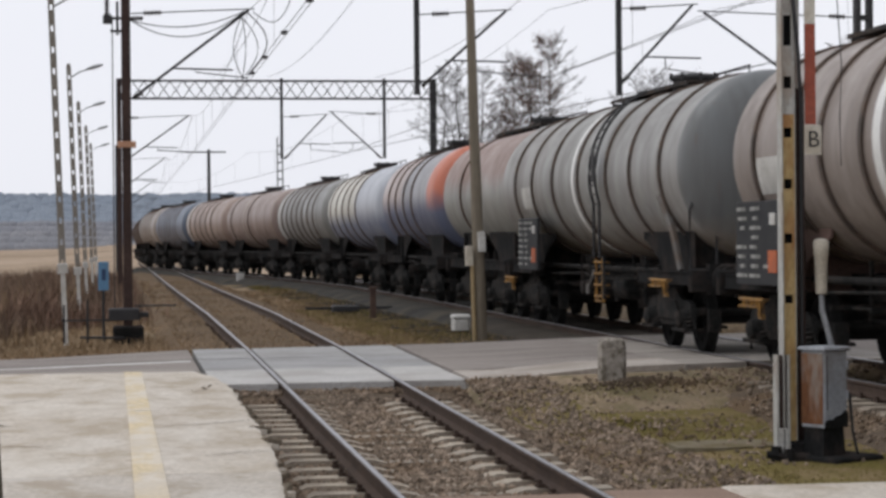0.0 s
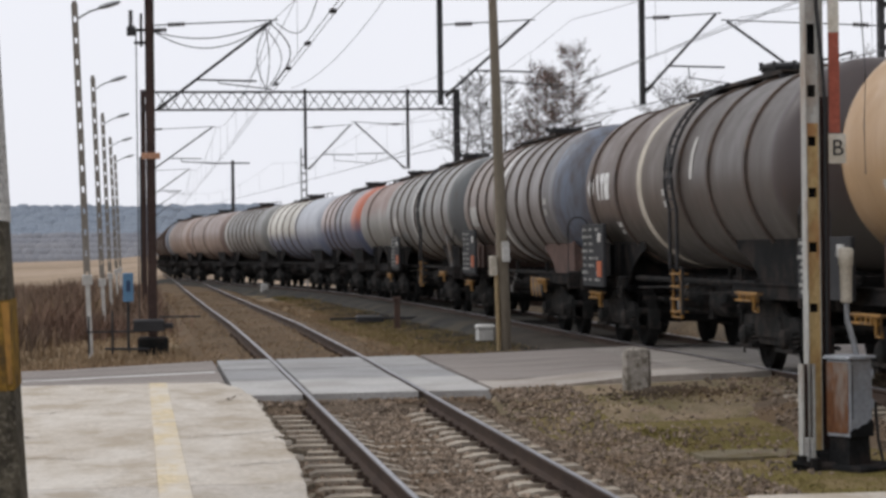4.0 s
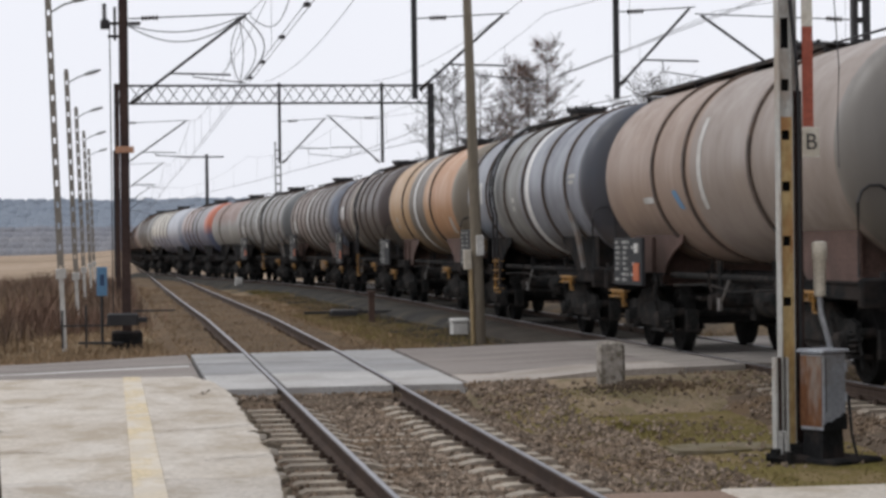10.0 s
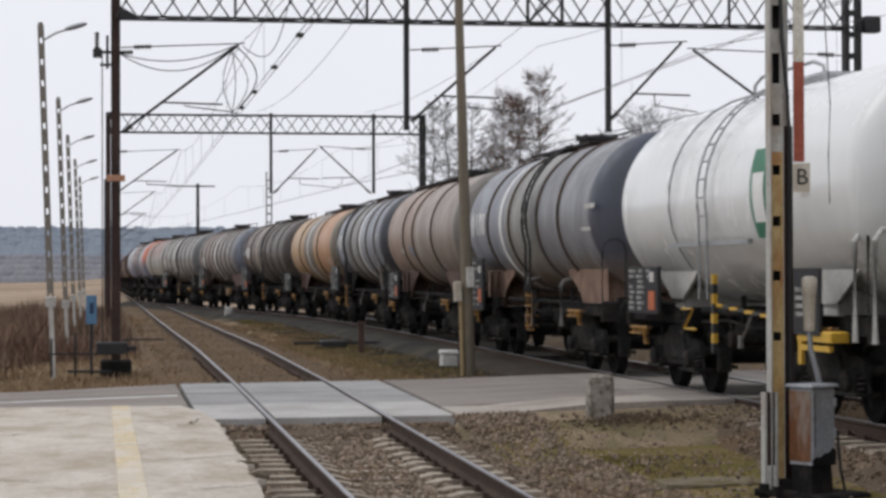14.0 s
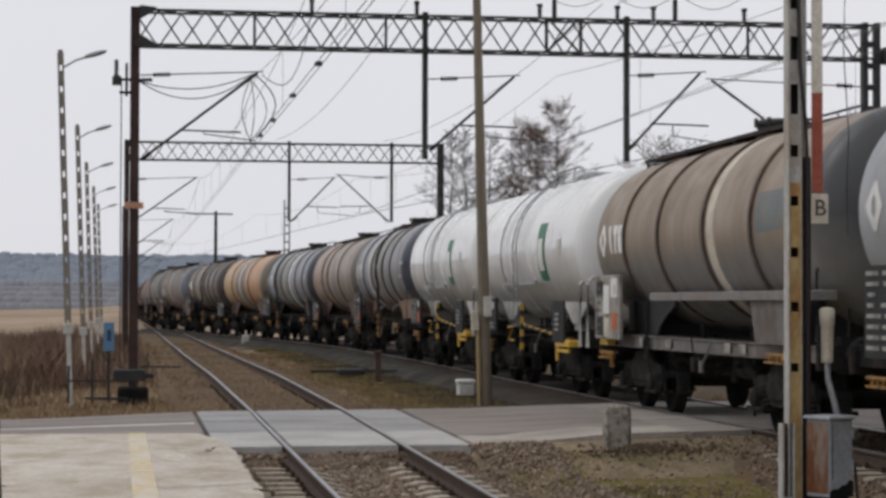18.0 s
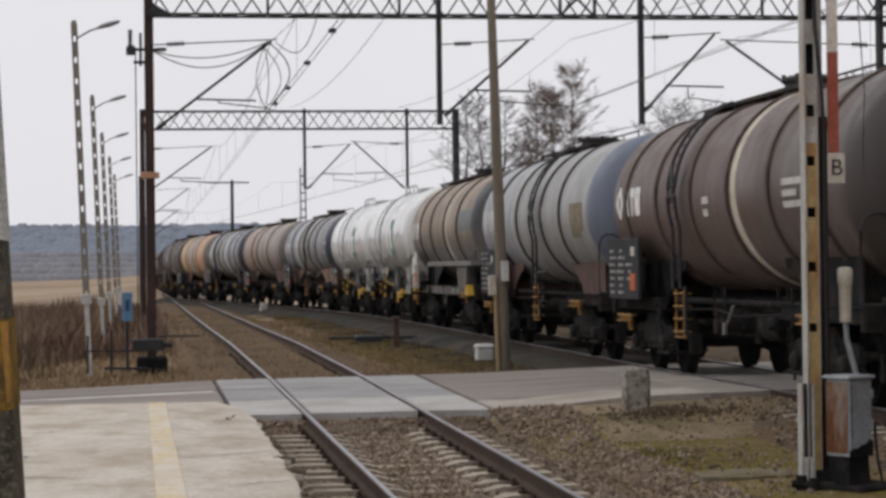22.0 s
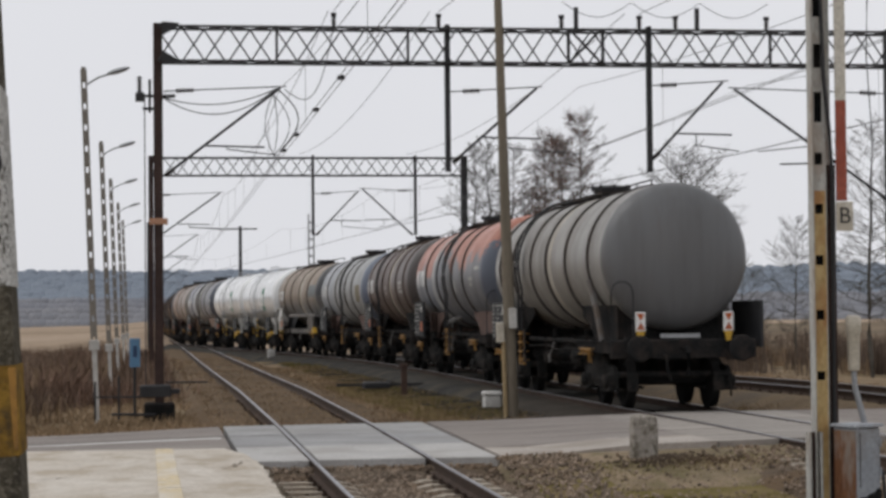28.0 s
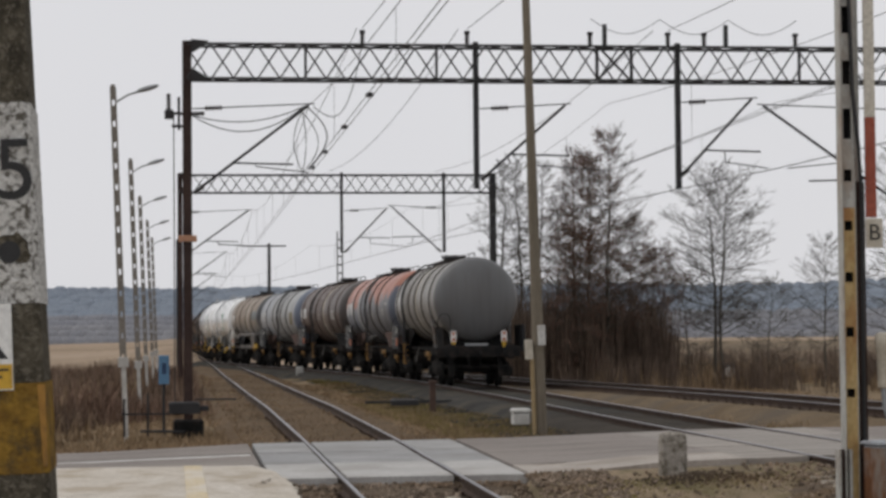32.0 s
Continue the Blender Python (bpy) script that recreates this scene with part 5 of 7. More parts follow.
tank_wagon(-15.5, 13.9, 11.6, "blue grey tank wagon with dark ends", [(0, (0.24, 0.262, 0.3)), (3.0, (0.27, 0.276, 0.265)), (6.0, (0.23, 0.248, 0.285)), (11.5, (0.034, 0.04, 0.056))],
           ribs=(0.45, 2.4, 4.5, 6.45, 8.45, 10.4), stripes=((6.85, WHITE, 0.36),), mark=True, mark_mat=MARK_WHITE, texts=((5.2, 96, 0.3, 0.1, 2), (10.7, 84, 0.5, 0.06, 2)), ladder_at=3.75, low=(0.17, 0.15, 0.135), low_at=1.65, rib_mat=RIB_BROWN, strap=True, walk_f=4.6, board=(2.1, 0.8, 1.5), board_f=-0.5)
tank_wagon(-1.7, 13.8, 11.6, "ochre orange tank wagon with a dark band and white stripe", [(0, (0.42, 0.268, 0.135)), (4.05, (0.115, 0.1, 0.083)), (6.75, (0.44, 0.25, 0.122)), (8.0, (0.43, 0.232, 0.118)), (11.4, (0.17, 0.145, 0.11))],
           ribs=(2.85, 8.0), board=(1.9, 0.7, 1.36), board_f=-1.4, stripes=((5.2, WHITE, 0.28),), texts=((10.6, 108, 0.3, 0.42, 1), (1.2, 104, 0.3, 0.12, 2)), walk_half=2.6, walk_f=5.7, dirt=0.22, streak=(0.2, 0.13, 0.08), low=(0.26, 0.18, 0.1), low_at=1.7, rib_mat=RIB_BROWN, saddle=PINK_RUST)
tank_wagon(12.35, 14.2, 11.25, "dark brown tank wagon with brown ribs and a cream band", [(0, (0.115, 0.085, 0.07)), (4.0, (0.1, 0.078, 0.062)), (6.5, (0.085, 0.072, 0.064)), (11.2, (0.06, 0.045, 0.043))],
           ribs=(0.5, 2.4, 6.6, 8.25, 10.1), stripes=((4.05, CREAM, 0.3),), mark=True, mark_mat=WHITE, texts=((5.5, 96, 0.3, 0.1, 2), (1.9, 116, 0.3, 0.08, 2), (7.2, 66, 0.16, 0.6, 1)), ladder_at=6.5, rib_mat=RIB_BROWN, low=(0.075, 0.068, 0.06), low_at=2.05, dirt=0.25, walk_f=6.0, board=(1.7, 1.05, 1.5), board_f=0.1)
tank_wagon(26.8, 14.6, 11.2, "brown grey tank wagon with many ribs and blue ends", [(0, (0.26, 0.218, 0.192)), (5.2, (0.24, 0.222, 0.212)), (9.9, (0.205, 0.212, 0.226)), (11.1, (0.16, 0.19, 0.245))],
           ribs=(0.85, 2.15, 3.4, 4.75, 6.05, 7.35, 8.7, 10.05), stripes=((5.2, WHITE, 0.24),), texts=((0.95, 92, 0.9, 0.45, 1), (10.3, 92, 0.3, 0.12, 2)), saddle=PINK_RUST, rib_mat=RIB_BROWN, striped=True, walk_f=4.2, board=(1.85, 1.0, 1.55))
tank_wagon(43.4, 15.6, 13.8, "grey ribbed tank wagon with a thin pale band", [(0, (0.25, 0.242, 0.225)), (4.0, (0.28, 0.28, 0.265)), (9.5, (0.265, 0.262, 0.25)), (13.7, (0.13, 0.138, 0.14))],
           ribs=(1.4, 3.1, 5.0, 7.15, 9.3, 10.9, 12.75), stripes=((6.7, WHITE, 0.2),), texts=((2.0, 92, 0.9, 0.4, 1), (8.3, 96, 0.3, 0.2, 1)), ladder_at=8.9, low=(0.22, 0.185, 0.15), low_at=1.7, rib_mat=RIB_BROWN, strap=True, walk_f=8.2, board_f=2.2)
tank_wagon(51.6, 9.4, 8.4, "short insulated tank wagon, brown above and grey below", [(0, (0.23, 0.145, 0.115))], r=1.3, ribs=(2.6,), low=(0.27, 0.27, 0.25), low_at=2.75, walk_half=2.6, dirt=0.3, fine=False)
tank_wagon(63.3, 11.7, 9.9, "pale pink and blue tank wagon with red ends", [(0, (0.42, 0.35, 0.33)), (4.0, (0.27, 0.27, 0.285)), (8.9, (0.5, 0.15, 0.085))],
           ribs=(1.5, 3.0, 4.6, 6.2), low=(0.12, 0.14, 0.21), low_at=2.5, dirt=0.25, fine=False)
tank_wagon(79.5, 16.2, 14.2, "cream and blue grey tank wagon", [(0, (0.62, 0.6, 0.53)), (4.2, (0.52, 0.5, 0.44)), (8.5, (0.4, 0.42, 0.46))], ribs=(1.0, 3.0, 5.0, 7.0, 9.0), low=(0.2, 0.23, 0.31), low_at=2.3,
           dirt=0.2, fine=False)
tank_wagon(94.3, 14.8, 12.8, "dark grey ribbed tank wagon", [(0, (0.22, 0.22, 0.21))], ribs=(1.5, 3, 4.5, 6, 7.5, 9, 10.5), stripes=((0.6, DIRTY_WHITE, 0.5),), fine=False)
tank_wagon(110.0, 15.7, 13.7, "rusty brown tank wagon", [(0, (0.24, 0.175, 0.15))], ribs=(1.5, 7.0), stripes=((5.4, CREAM, 0.12),), fine=False)
tank_wagon(125.0, 15.0, 13.0, "brown ribbed tank wagon", [(0, (0.28, 0.205, 0.17))], ribs=(1.5, 3.5, 5.5, 7.5, 9.5), stripes=((0.6, DIRTY_WHITE, 0.5),), fine=False)
tank_wagon(140.6, 15.6, 13.6, "dark blue tank wagon", [(0, (0.09, 0.115, 0.16))], ribs=(1.5, 3, 4.5, 6, 7.5, 9, 10.5), fine=False, dirt=0.25)
tank_wagon(155.0, 14.4, 12.4, "grey brown tank wagon", [(0, (0.26, 0.225, 0.2))], ribs=(1.5, 3.5, 5.5, 7.5, 9.5), fine=False)
for k, c in enumerate(((0.19, 0.175, 0.165), (0.24, 0.175, 0.15), (0.21, 0.21, 0.21), (0.17, 0.13, 0.115))):
    tank_wagon(169.0 + 14 * k, 14.0, 12.0, "weathered dark tank wagon near the train's head", [(0, c)], ribs=(1.5, 3.5, 5.5, 7.5, 9.5), fine=False)

# a curved white mark on the brown grey wagon, a tan patch on the light grey one
on_shell(WAGONS[8][0], "marking", 1.33, WAGONS[8][3] / 2 - 5.4, 89, 0.2, 1.25, lambda u: ((0.0, 1.0),), DIRTY_WHITE, "short curved white mark")
on_shell(WAGONS[8][0], "smudge", 1.33, WAGONS[8][3] / 2 - 3.9, 109, 0.5, 0.28, lambda u: ((0.5 * u, 0.5 + 0.5 * u),), BLUE, "blue smudge of paint")
on_shell(WAGONS[3][0], "patch", 1.33, WAGONS[3][3] / 2 - 10.0, 97, 1.1, 0.62, lambda u: ((0.0, 1.0 - 0.3 * (u > 0.8)),), surf("tan_patch", (0.2, 0.165, 0.1), (0.27, 0.225, 0.15), 4, 30, 0.8, 0, 0.1, (0.3, 0.28, 0.24), 3, 0.6), "faded tan patch")

# tail signs on the last wagon
last, _, last_pitch, _ = WAGONS[0]
for x in (-0.78, 0.74):
    lamp = part("tail_sign", Geo().chamfer((-0.085, -0.02, -0.16), (0.085, 0.02, 0.16), 0.01), WHITE, last, "white plate with red triangles", at=pose(x, -last_pitch / 2 + 0.42, 1.5))
    for s in (-1, 1):
        part("triangle", Geo().prism([(-0.068, s * 0.135), (0.068, s * 0.135), (0, s * 0.01)], -0.028, -0.02), ORANGE, lamp, "red triangle", 0)
    part("bracket", Geo().prism([(-0.085, -0.165), (0.085, -0.165), (0.06, -0.2), (0.03, -0.33), (-0.03, -0.33), (-0.06, -0.2)], -0.012, 0.02), YELLOW, lamp)
part("data_board", CACHE[("board", 1.85, 0.8, None)], None, last, at=pose(1.4, -last_pitch / 2 + 1.6, 1.45))
part("plate", Geo().box((-0.34, -0.01, -0.035), (0.34, 0.01, 0.035)), GALV, last, at=pose(-0.1, -last_pitch / 2 + 0.4, 1.26))

# green and white signs and yellow striped rails on the white wagons
GREENPAINT = plain("green_paint", (0.02, 0.16, 0.085), 0.5)
for wagon, _, pitch, length in WAGONS[5:7]:
    r = 1.4
    for deg, h, w, mat, y, lift in ((70, 44, 0.7, GREENPAINT, -1.55, 0.008), (82, 24, 0.44, WHITE, -1.66, 0.014)):
        vs = [(-(r + lift) * math.sin(radians(deg + h * i / 8)), y - w * j, AXIS + (r + lift) * math.cos(radians(deg + h * i / 8))) for i in range(9) for j in (0, 1)]
        part("sign", Geo().add(vs, [(2 * i, 2 * i + 1, 2 * i + 3, 2 * i + 2) for i in range(8)]), mat, wagon, "green and white sign" if mat == GREENPAINT else "", 0)
    part("cross_rail", Geo().box((-1.46, -1.65, 1.98), (-1.4, 2.04, 2.04)), GALV, wagon, "thin grey rail across the tank")
    for k in range(8):
        z = 0.62 + 0.125 * k
        part("striped_post", Geo().box((-1.4, 0.08, z), (-1.34, 0.17, z + 0.125)), YELLOW if k % 2 else BLACK, wagon)
    part("step_iron", Geo().tube([(-1.36, 1.72, 1.16), (-1.36, 1.2, 1.16), (-1.36, 1.62, 0.9), (-1.36, 1.05, 0.9)], 0.02, 5), YELLOW, wagon, "bent yellow step iron")
    for y in (-4.95, -5.55):
        part("end_frame", Geo().tube([(-1.3, y, 0.9), (-1.3, y, 1.95), (-1.22, y, 2.06), (-0.95, y, 2.06)], 0.035, 8), DIRTY_WHITE, wagon, "pale end rail")
    for k in range(10):
        y = -3.1 + 0.325 * k
        part("striped_rail", Geo().box((-1.36, y, 1.06 + 0.016 * k), (-1.33, y + 0.325, 1.1 + 0.016 * k)), YELLOW if k % 2 else BLACK, wagon)
    side = part("side_board", Geo().chamfer((-1.44, -4.2, 0.95), (-1.4, -3.2, 1.68), 0.01), BOARD, wagon, "dark board")
    for k in range(4):
        part("marking", Geo().box((-1.446, -3.75, 1.42 - 0.09 * k), (-1.441, -3.4, 1.47 - 0.09 * k)), PALE_INK, side, "", 0)
    part("yellow_step", Geo().chamfer((-1.42, -4.5, 0.88), (-1.2, -3.35, 1.0), 0.02).box((-1.41, -3.5, 0.62), (-1.37, -3.38, 0.88)).box((-1.41, -4.45, 0.78), (-1.37, -3.5, 0.84)), YELLOW, wagon, "yellow step")
    part("ring_rail", Geo().tube([(x, 2.05, z) for x, _, z in arc(1.46, -60, 130, 0, 16)], 0.018, 6), GALV, wagon)
    for x in (-0.55, 0.55):
        part("top_rail", Geo().tube([(x, -1.9, 3.85), (x, -1.75, 4.1), (x, -1.4, 4.18), (x, 0.7, 4.18), (x, 1.0, 4.1), (x, 1.1, 3.85)], 0.022, 6), GALV, wagon, "grey handrail along the top")
        for y in (-0.9, 0.1):
            part("rail_post", Geo().tube([(x, y, 3.85), (x, y, 4.18)], 0.018, 5), GALV, wagon)
    part("valve_cover", Geo().chamfer((-0.3, -0.9, 3.95), (0.3, 0.2, 4.12), 0.05), GALV, wagon)
    for y in (0.1, 0.47):
        part("ladder_rail", Geo().tube([(x, y, z) for x, _, z in arc(1.5, 20, 100, 0, 14)] + [(-1.47, y, 1.3)], 0.015, 6), GALV, wagon, "thin grey ladder rail")
    for k in range(9):
        a = radians(28 + 9 * k)
        part("rung", Geo().tube([(-1.5 * math.sin(a), 0.1, AXIS + 1.5 * math.cos(a)), (-1.5 * math.sin(a), 0.47, AXIS + 1.5 * math.cos(a))], 0.014, 5), GALV, wagon)
# yellow steps on the wagon with the full frame
wagon, _, pitch, length = WAGONS[4]
for s in (-1, 1):
    part("yellow_step", Geo().prism([(-0.28, 0.98), (0.28, 0.98), (0.12, 1.22), (-0.06, 1.22)], -1.36, -1.22, "x"), YELLOW, wagon, "yellow step", at=pose(0, s * (pitch / 2 - 1.3), 0))
for y0, y1 in ((-5.9, -3.1), (-3.07, -0.1), (-0.07, 1.7)):
    part("ledge", Geo().chamfer((-1.4, y0, 1.68), (-1.1, y1, 1.79), 0.01), GALV_PALE, wagon, "pale grey ledge along the tank")
for y in (-4.1,):
    part("support_plate", Geo().prism([(y - 0.85, 1.68), (y + 0.85, 1.68), (y + 0.6, 1.15), (y - 0.6, 1.15)], -1.34, -1.28, "x"), GALV_DULL, wagon, "grey support plate", 0)
for y in (-5.0, -2.6, -1.9, 1.2, 2.8):
    part("plate", Geo().box((-1.206, y, 0.99), (-1.2, y + 0.32, 1.12)), PALE_BOARD, wagon, "small pale plate", 0)
on_shell(wagon, "patch", 1.33, length / 2 - 9.0, 84, 1.9, 0.5, lambda u: ((0.0, 1.0),), surf("teal_grey_paint", (0.1, 0.12, 0.12), (0.15, 0.17, 0.165), 2, 30, 0.5, 0, 0.1, (0.16, 0.14, 0.11), 1.5, 0.6), "dull teal repaint")


# ---- portals of the overhead line ----
DARK_RUST = surf("dark_rust", (0.045, 0.03, 0.027), (0.075, 0.048, 0.04), 2, 25, 0.85, 0.1, 0.3)


def truss(x0, x1, z0, z1, deep, cell, mat, parent):
    """A lattice beam along x: four chords, zigzags in front and behind, uprights."""
    for y in (-deep / 2, deep / 2):
        for z in (z0, z1):
            part("chord", Geo().box((x0, y - 0.025, z - 0.022), (x1, y + 0.025, z + 0.022)), mat, parent, smooth=0)
    n = round((x1 - x0) / cell)
    d = (x1 - x0) / n
    rise = [Geo().tube([(0, 0, a), (d, 0, b)], 0.017, 4).mesh("lacing_bar", mat, 0) for a, b in ((z0, z1), (z1, z0))]
    flat = [Geo().tube([(0, a, 0), (d, -a, 0)], 0.02, 4).mesh("lacing_bar", mat, 0) for a in (deep / 2, -deep / 2)]
    for k, y in enumerate((-deep / 2, deep / 2)):
        for i in range(n):
            part("lacing_bar", rise[(i + k) % 2], None, parent, at=pose(x0 + d * i, y, 0))
    for z in (z0, z1):
        for i in range(n):
            part("lacing_bar", flat[i % 2], None, parent, at=pose(x0 + d * i, 0, z))


def lattice_post(x, y0, z0, z1, wide, deep, mat, parent, cell=0.6, leg=0.05):
    legs = []
    for k in (-1, 1):
        legs.append(part("post", Geo().box((x + k * wide / 2 - leg, y0 - deep / 2, z0), (x + k * wide / 2 + leg, y0 + deep / 2, z1)), mat, parent, smooth=0))
    n = max(2, round((z1 - z0) / cell))
    me = Geo().box((x - wide / 2, y0 - 0.01, -0.05), (x + wide / 2, y0 + 0.01, 0.05)).mesh("batten", mat, 0)
    for i in range(n):
        for y in (-deep / 2, deep / 2):
            part("batten", me, None, legs[0], at=pose(0, y, z0 + (z1 - z0) * i / n))
    return legs[0]


def insulator(p0, p1, parent):
    """A string of ribbed discs between two points."""
    p0, p1 = Vector(p0), Vector(p1)
    d = (p1 - p0)
    m = Matrix.Translation(p0) @ d.to_track_quat("Y", "Z").to_matrix().to_4x4()
    h = d.length
    prof = [(0, 0.02)]
    for i in range(5):
        a = h * (i + 0.5) / 5
        prof += [(a - 0.03, 0.025), (a, 0.06), (a + 0.02, 0.025)]
    prof.append((h, 0.02))
    part("insulator", Geo().lathe(prof, 10, "y"), CERAMIC, parent, "dark ribbed insulator", at=m)


def bracket_arm(parent, x, y, zlow, zhigh, reach, wire_x, wire_z, back=False):
    """Hinged arm of the overhead line: strut, top rod with insulator, registration tube and steady arm."""
    s = 1 if reach > 0 else -1
    part("strut", Geo().tube([(x + s * 0.18, y, zlow + 0.12), (x + reach, y, zhigh)], 0.029, 7), IRON, parent)
    insulator((x + s * 0.04, y, zlow), (x + s * 0.22, y, zlow + 0.14), parent)
    part("top_rod", Geo().tube([(x, y, zhigh - 0.08), (x + reach + s * 0.12, y, zhigh + 0.03)], 0.014, 6), IRON, parent)
    insulator((x + s * 0.25, y, zhigh - 0.07), (x + s * 0.6, y, zhigh - 0.055), parent)
    k = 0.34
    p = (x + reach * k, y, zlow + (zhigh - zlow) * k)
    part("tube", Geo().tube([p, (p[0] + s * 1.2, y, p[2] - 0.03)], 0.02, 6), IRON, parent)
    part("steady_arm", Geo().tube([(p[0] + s * 0.45, y, p[2] - 0.02), (p[0] + s * 0.47, y, wire_z + 0.12), (p[0] + s * 0.65, y, wire_z + 0.1), (wire_x, y, wire_z)], 0.013, 6), IRON, parent)


def portal(label, y, x0, x1, z0, z1, base0, base1, hung, cell, right_lattice):
    p = thing("catenary_portal", label, "catenary portal", group="portals over the tracks")
    truss(x0, x1, z0, z1, 0.5, cell, IRON, p)
    part("post", Geo().chamfer((x0 - 0.09, -0.1, base0), (x0 + 0.09, 0.1, z1 + 0.08), 0.012), DARK_RUST, p, "dark rusty steel post", 30)
    if right_lattice:
        lattice_post(x1, 0, base1, z1 + 0.08, 0.26, 0.22, IRON, p, 0.45, 0.05)
    else:
        part("post", Geo().chamfer((x1 - 0.12, -0.1, base1), (x1 + 0.12, 0.1, z1 + 0.08), 0.012), IRON, p, "black steel post", 30)
    for z, k in ((z0, 1), (z1, -1)):
        part("gusset", Geo().prism([(x0 + 0.08, z - 0.08 * k), (x0 + 0.42, z - 0.05 * k), (x0 + 0.34, z + 0.05 * k), (x0 + 0.08, z + 0.2 * k)], -0.31, -0.29), IRON, p, "", 0)
    for x, b in ((x0, base0), (x1, base1)):
        part("footing", Geo().chamfer((x - 0.3, -0.3, b - 0.4), (x + 0.3, 0.3, b + 0.32), 0.04), UNDER, p, "dark concrete footing")
    for x, zb in hung:
        part("hanger", Geo().box((x - 0.05, -0.07, zb), (x + 0.05, 0.07, z1 + 0.1)).box((x - 0.06, -0.08, zb - 0.01), (x + 0.06, 0.08, zb + 0.02)), IRON, p, "black steel drop post", 0)
    return p


first = portal("black lattice portal carrying the overhead line", 43.5, 0.28, 15.28, 6.7, 7.38, -0.3, -0.5, ((6.02, 4.55), (10.14, 4.55)), 0.46, True)
first.matrix_basis = pose(0, 43.5, 0)
bracket_arm(first, 0.38, 0, 4.46, 6.2, 2.3, 2.66, 4.86)
bracket_arm(first, 6.08, 0, 4.72, 6.22, 1.75, 8.7, 4.9)
bracket_arm(first, 10.12, 0, 4.78, 6.36, 1.55, 12.0, 4.95)
bracket_arm(first, 15.15, 0, 3.95, 6.22, -3.24, 12.4, 4.95)
for x in (3.75, 5.85, 8.35, 9.95, 10.7, 12.6):
    insulator((x, 0, 7.4), (x, 0, 7.66), first)
    part("saddle_clamp", Geo().box((x - 0.05, -0.05, 7.64), (x + 0.05, 0.05, 7.7)), IRON, first, smooth=0)
for x in (8.65, 11.15):
    part("pin", Geo().box((x - 0.04, -0.04, 7.4), (x + 0.04, 0.04, 7.86)), IRON, first, smooth=0)
part("stiffener", Geo().tube([(8.45, -0.3, 6.7), (9.1, -0.3, 7.38)], 0.026, 4).tube([(9.1, -0.3, 6.7), (8.45, -0.3, 7.38)], 0.026, 4).box((8.4, -0.33, 6.7), (8.46, -0.27, 7.38)).box((9.1, -0.33, 6.7), (9.16, -0.27, 7.38)), IRON, first, smooth=0)
for x in (2.6, 5.2, 7.1, 12.6):
    part("upright", Geo().box((x - 0.025, -0.29, 6.7), (x + 0.025, -0.23, 7.38)), IRON, first, smooth=0)
part("switch_box", Geo().chamfer((-0.16, -0.1, 5.92), (0.02, 0.1, 6.1), 0.03).box((-0.1, -0.05, 6.0), (0.2, 0.05, 6.05)).box((-0.02, -0.04, 5.75), (0.2, 0.04, 5.8)).tube([(0.12, 0, 5.7), (0.12, 0, 6.35)], 0.03, 6), IRON, first, "line switch on the post")
insulator((-0.08, 0, 6.1), (-0.08, 0, 6.42), first)
insulator((0.34, 0, 6.02), (0.62, 0, 6.03), first)
for y, z in ((-0.9, 4.9), (-4.5, 4.9), (-9.0, 4.91), (-13.5, 4.92)):
    part("wire_clamp", Geo().chamfer((2.63, y - 0.09, z - 0.035), (2.73, y + 0.09, z + 0.02), 0.015), IRON, first, "clamp on the contact wire")
part("jumper", Geo().tube([(2.66 + 0.35 * math.sin(math.pi * i / 10), -0.4 * math.sin(math.pi * i / 10), 6.15 - 1.22 * i / 10) for i in range(11)], 0.014, 5), WIRE, first)
part("jumper", Geo().tube([(2.75 + 1.0 * i / 10, -0.2, 6.15 - 0.25 * math.sin(math.pi * i / 10) + 1.4 * (i / 10) ** 4) for i in range(11)], 0.01, 5), WIRE, first)
part("band", Geo().chamfer((0.1, -0.13, 3.5), (0.46, 0.13, 3.62), 0.01), surf("copper_band", (0.4, 0.2, 0.12), (0.5, 0.28, 0.17), 4, 30, 0.7), first, "pale orange band")
part("relay_box", Geo().chamfer((15.5, -0.2, 6.62), (15.85, 0.15, 6.95), 0.03), IRON, first, "small dark box on an arm")
part("box_arm", Geo().tube([(15.3, 0, 6.7), (15.55, -0.02, 6.72)], 0.03, 6), IRON, first)
part("earth_wire", Geo().tube([(0.02, 0, 6.0), (0.02, 0, 0.2)], 0.012, 5), IRON, first)
for k, sag in enumerate((0.22, 0.42)):
    pts = [(0.35 + 2.25 * i / 12, -0.05 * k, 6.0 + 0.18 * i / 12 - sag * 4 * (i / 12) * (1 - i / 12)) for i in range(13)]
    part("jumper", Geo().tube(pts, 0.012, 5), WIRE, first)
for k in range(3):
    pts = [(2.55 + 0.25 * math.sin(math.pi * i / 10) * (k - 0.7), 0.1 * k, 6.1 - 1.25 * i / 10) for i in range(11)]
    part("jumper", Geo().tube(pts, 0.01, 5), WIRE, first)

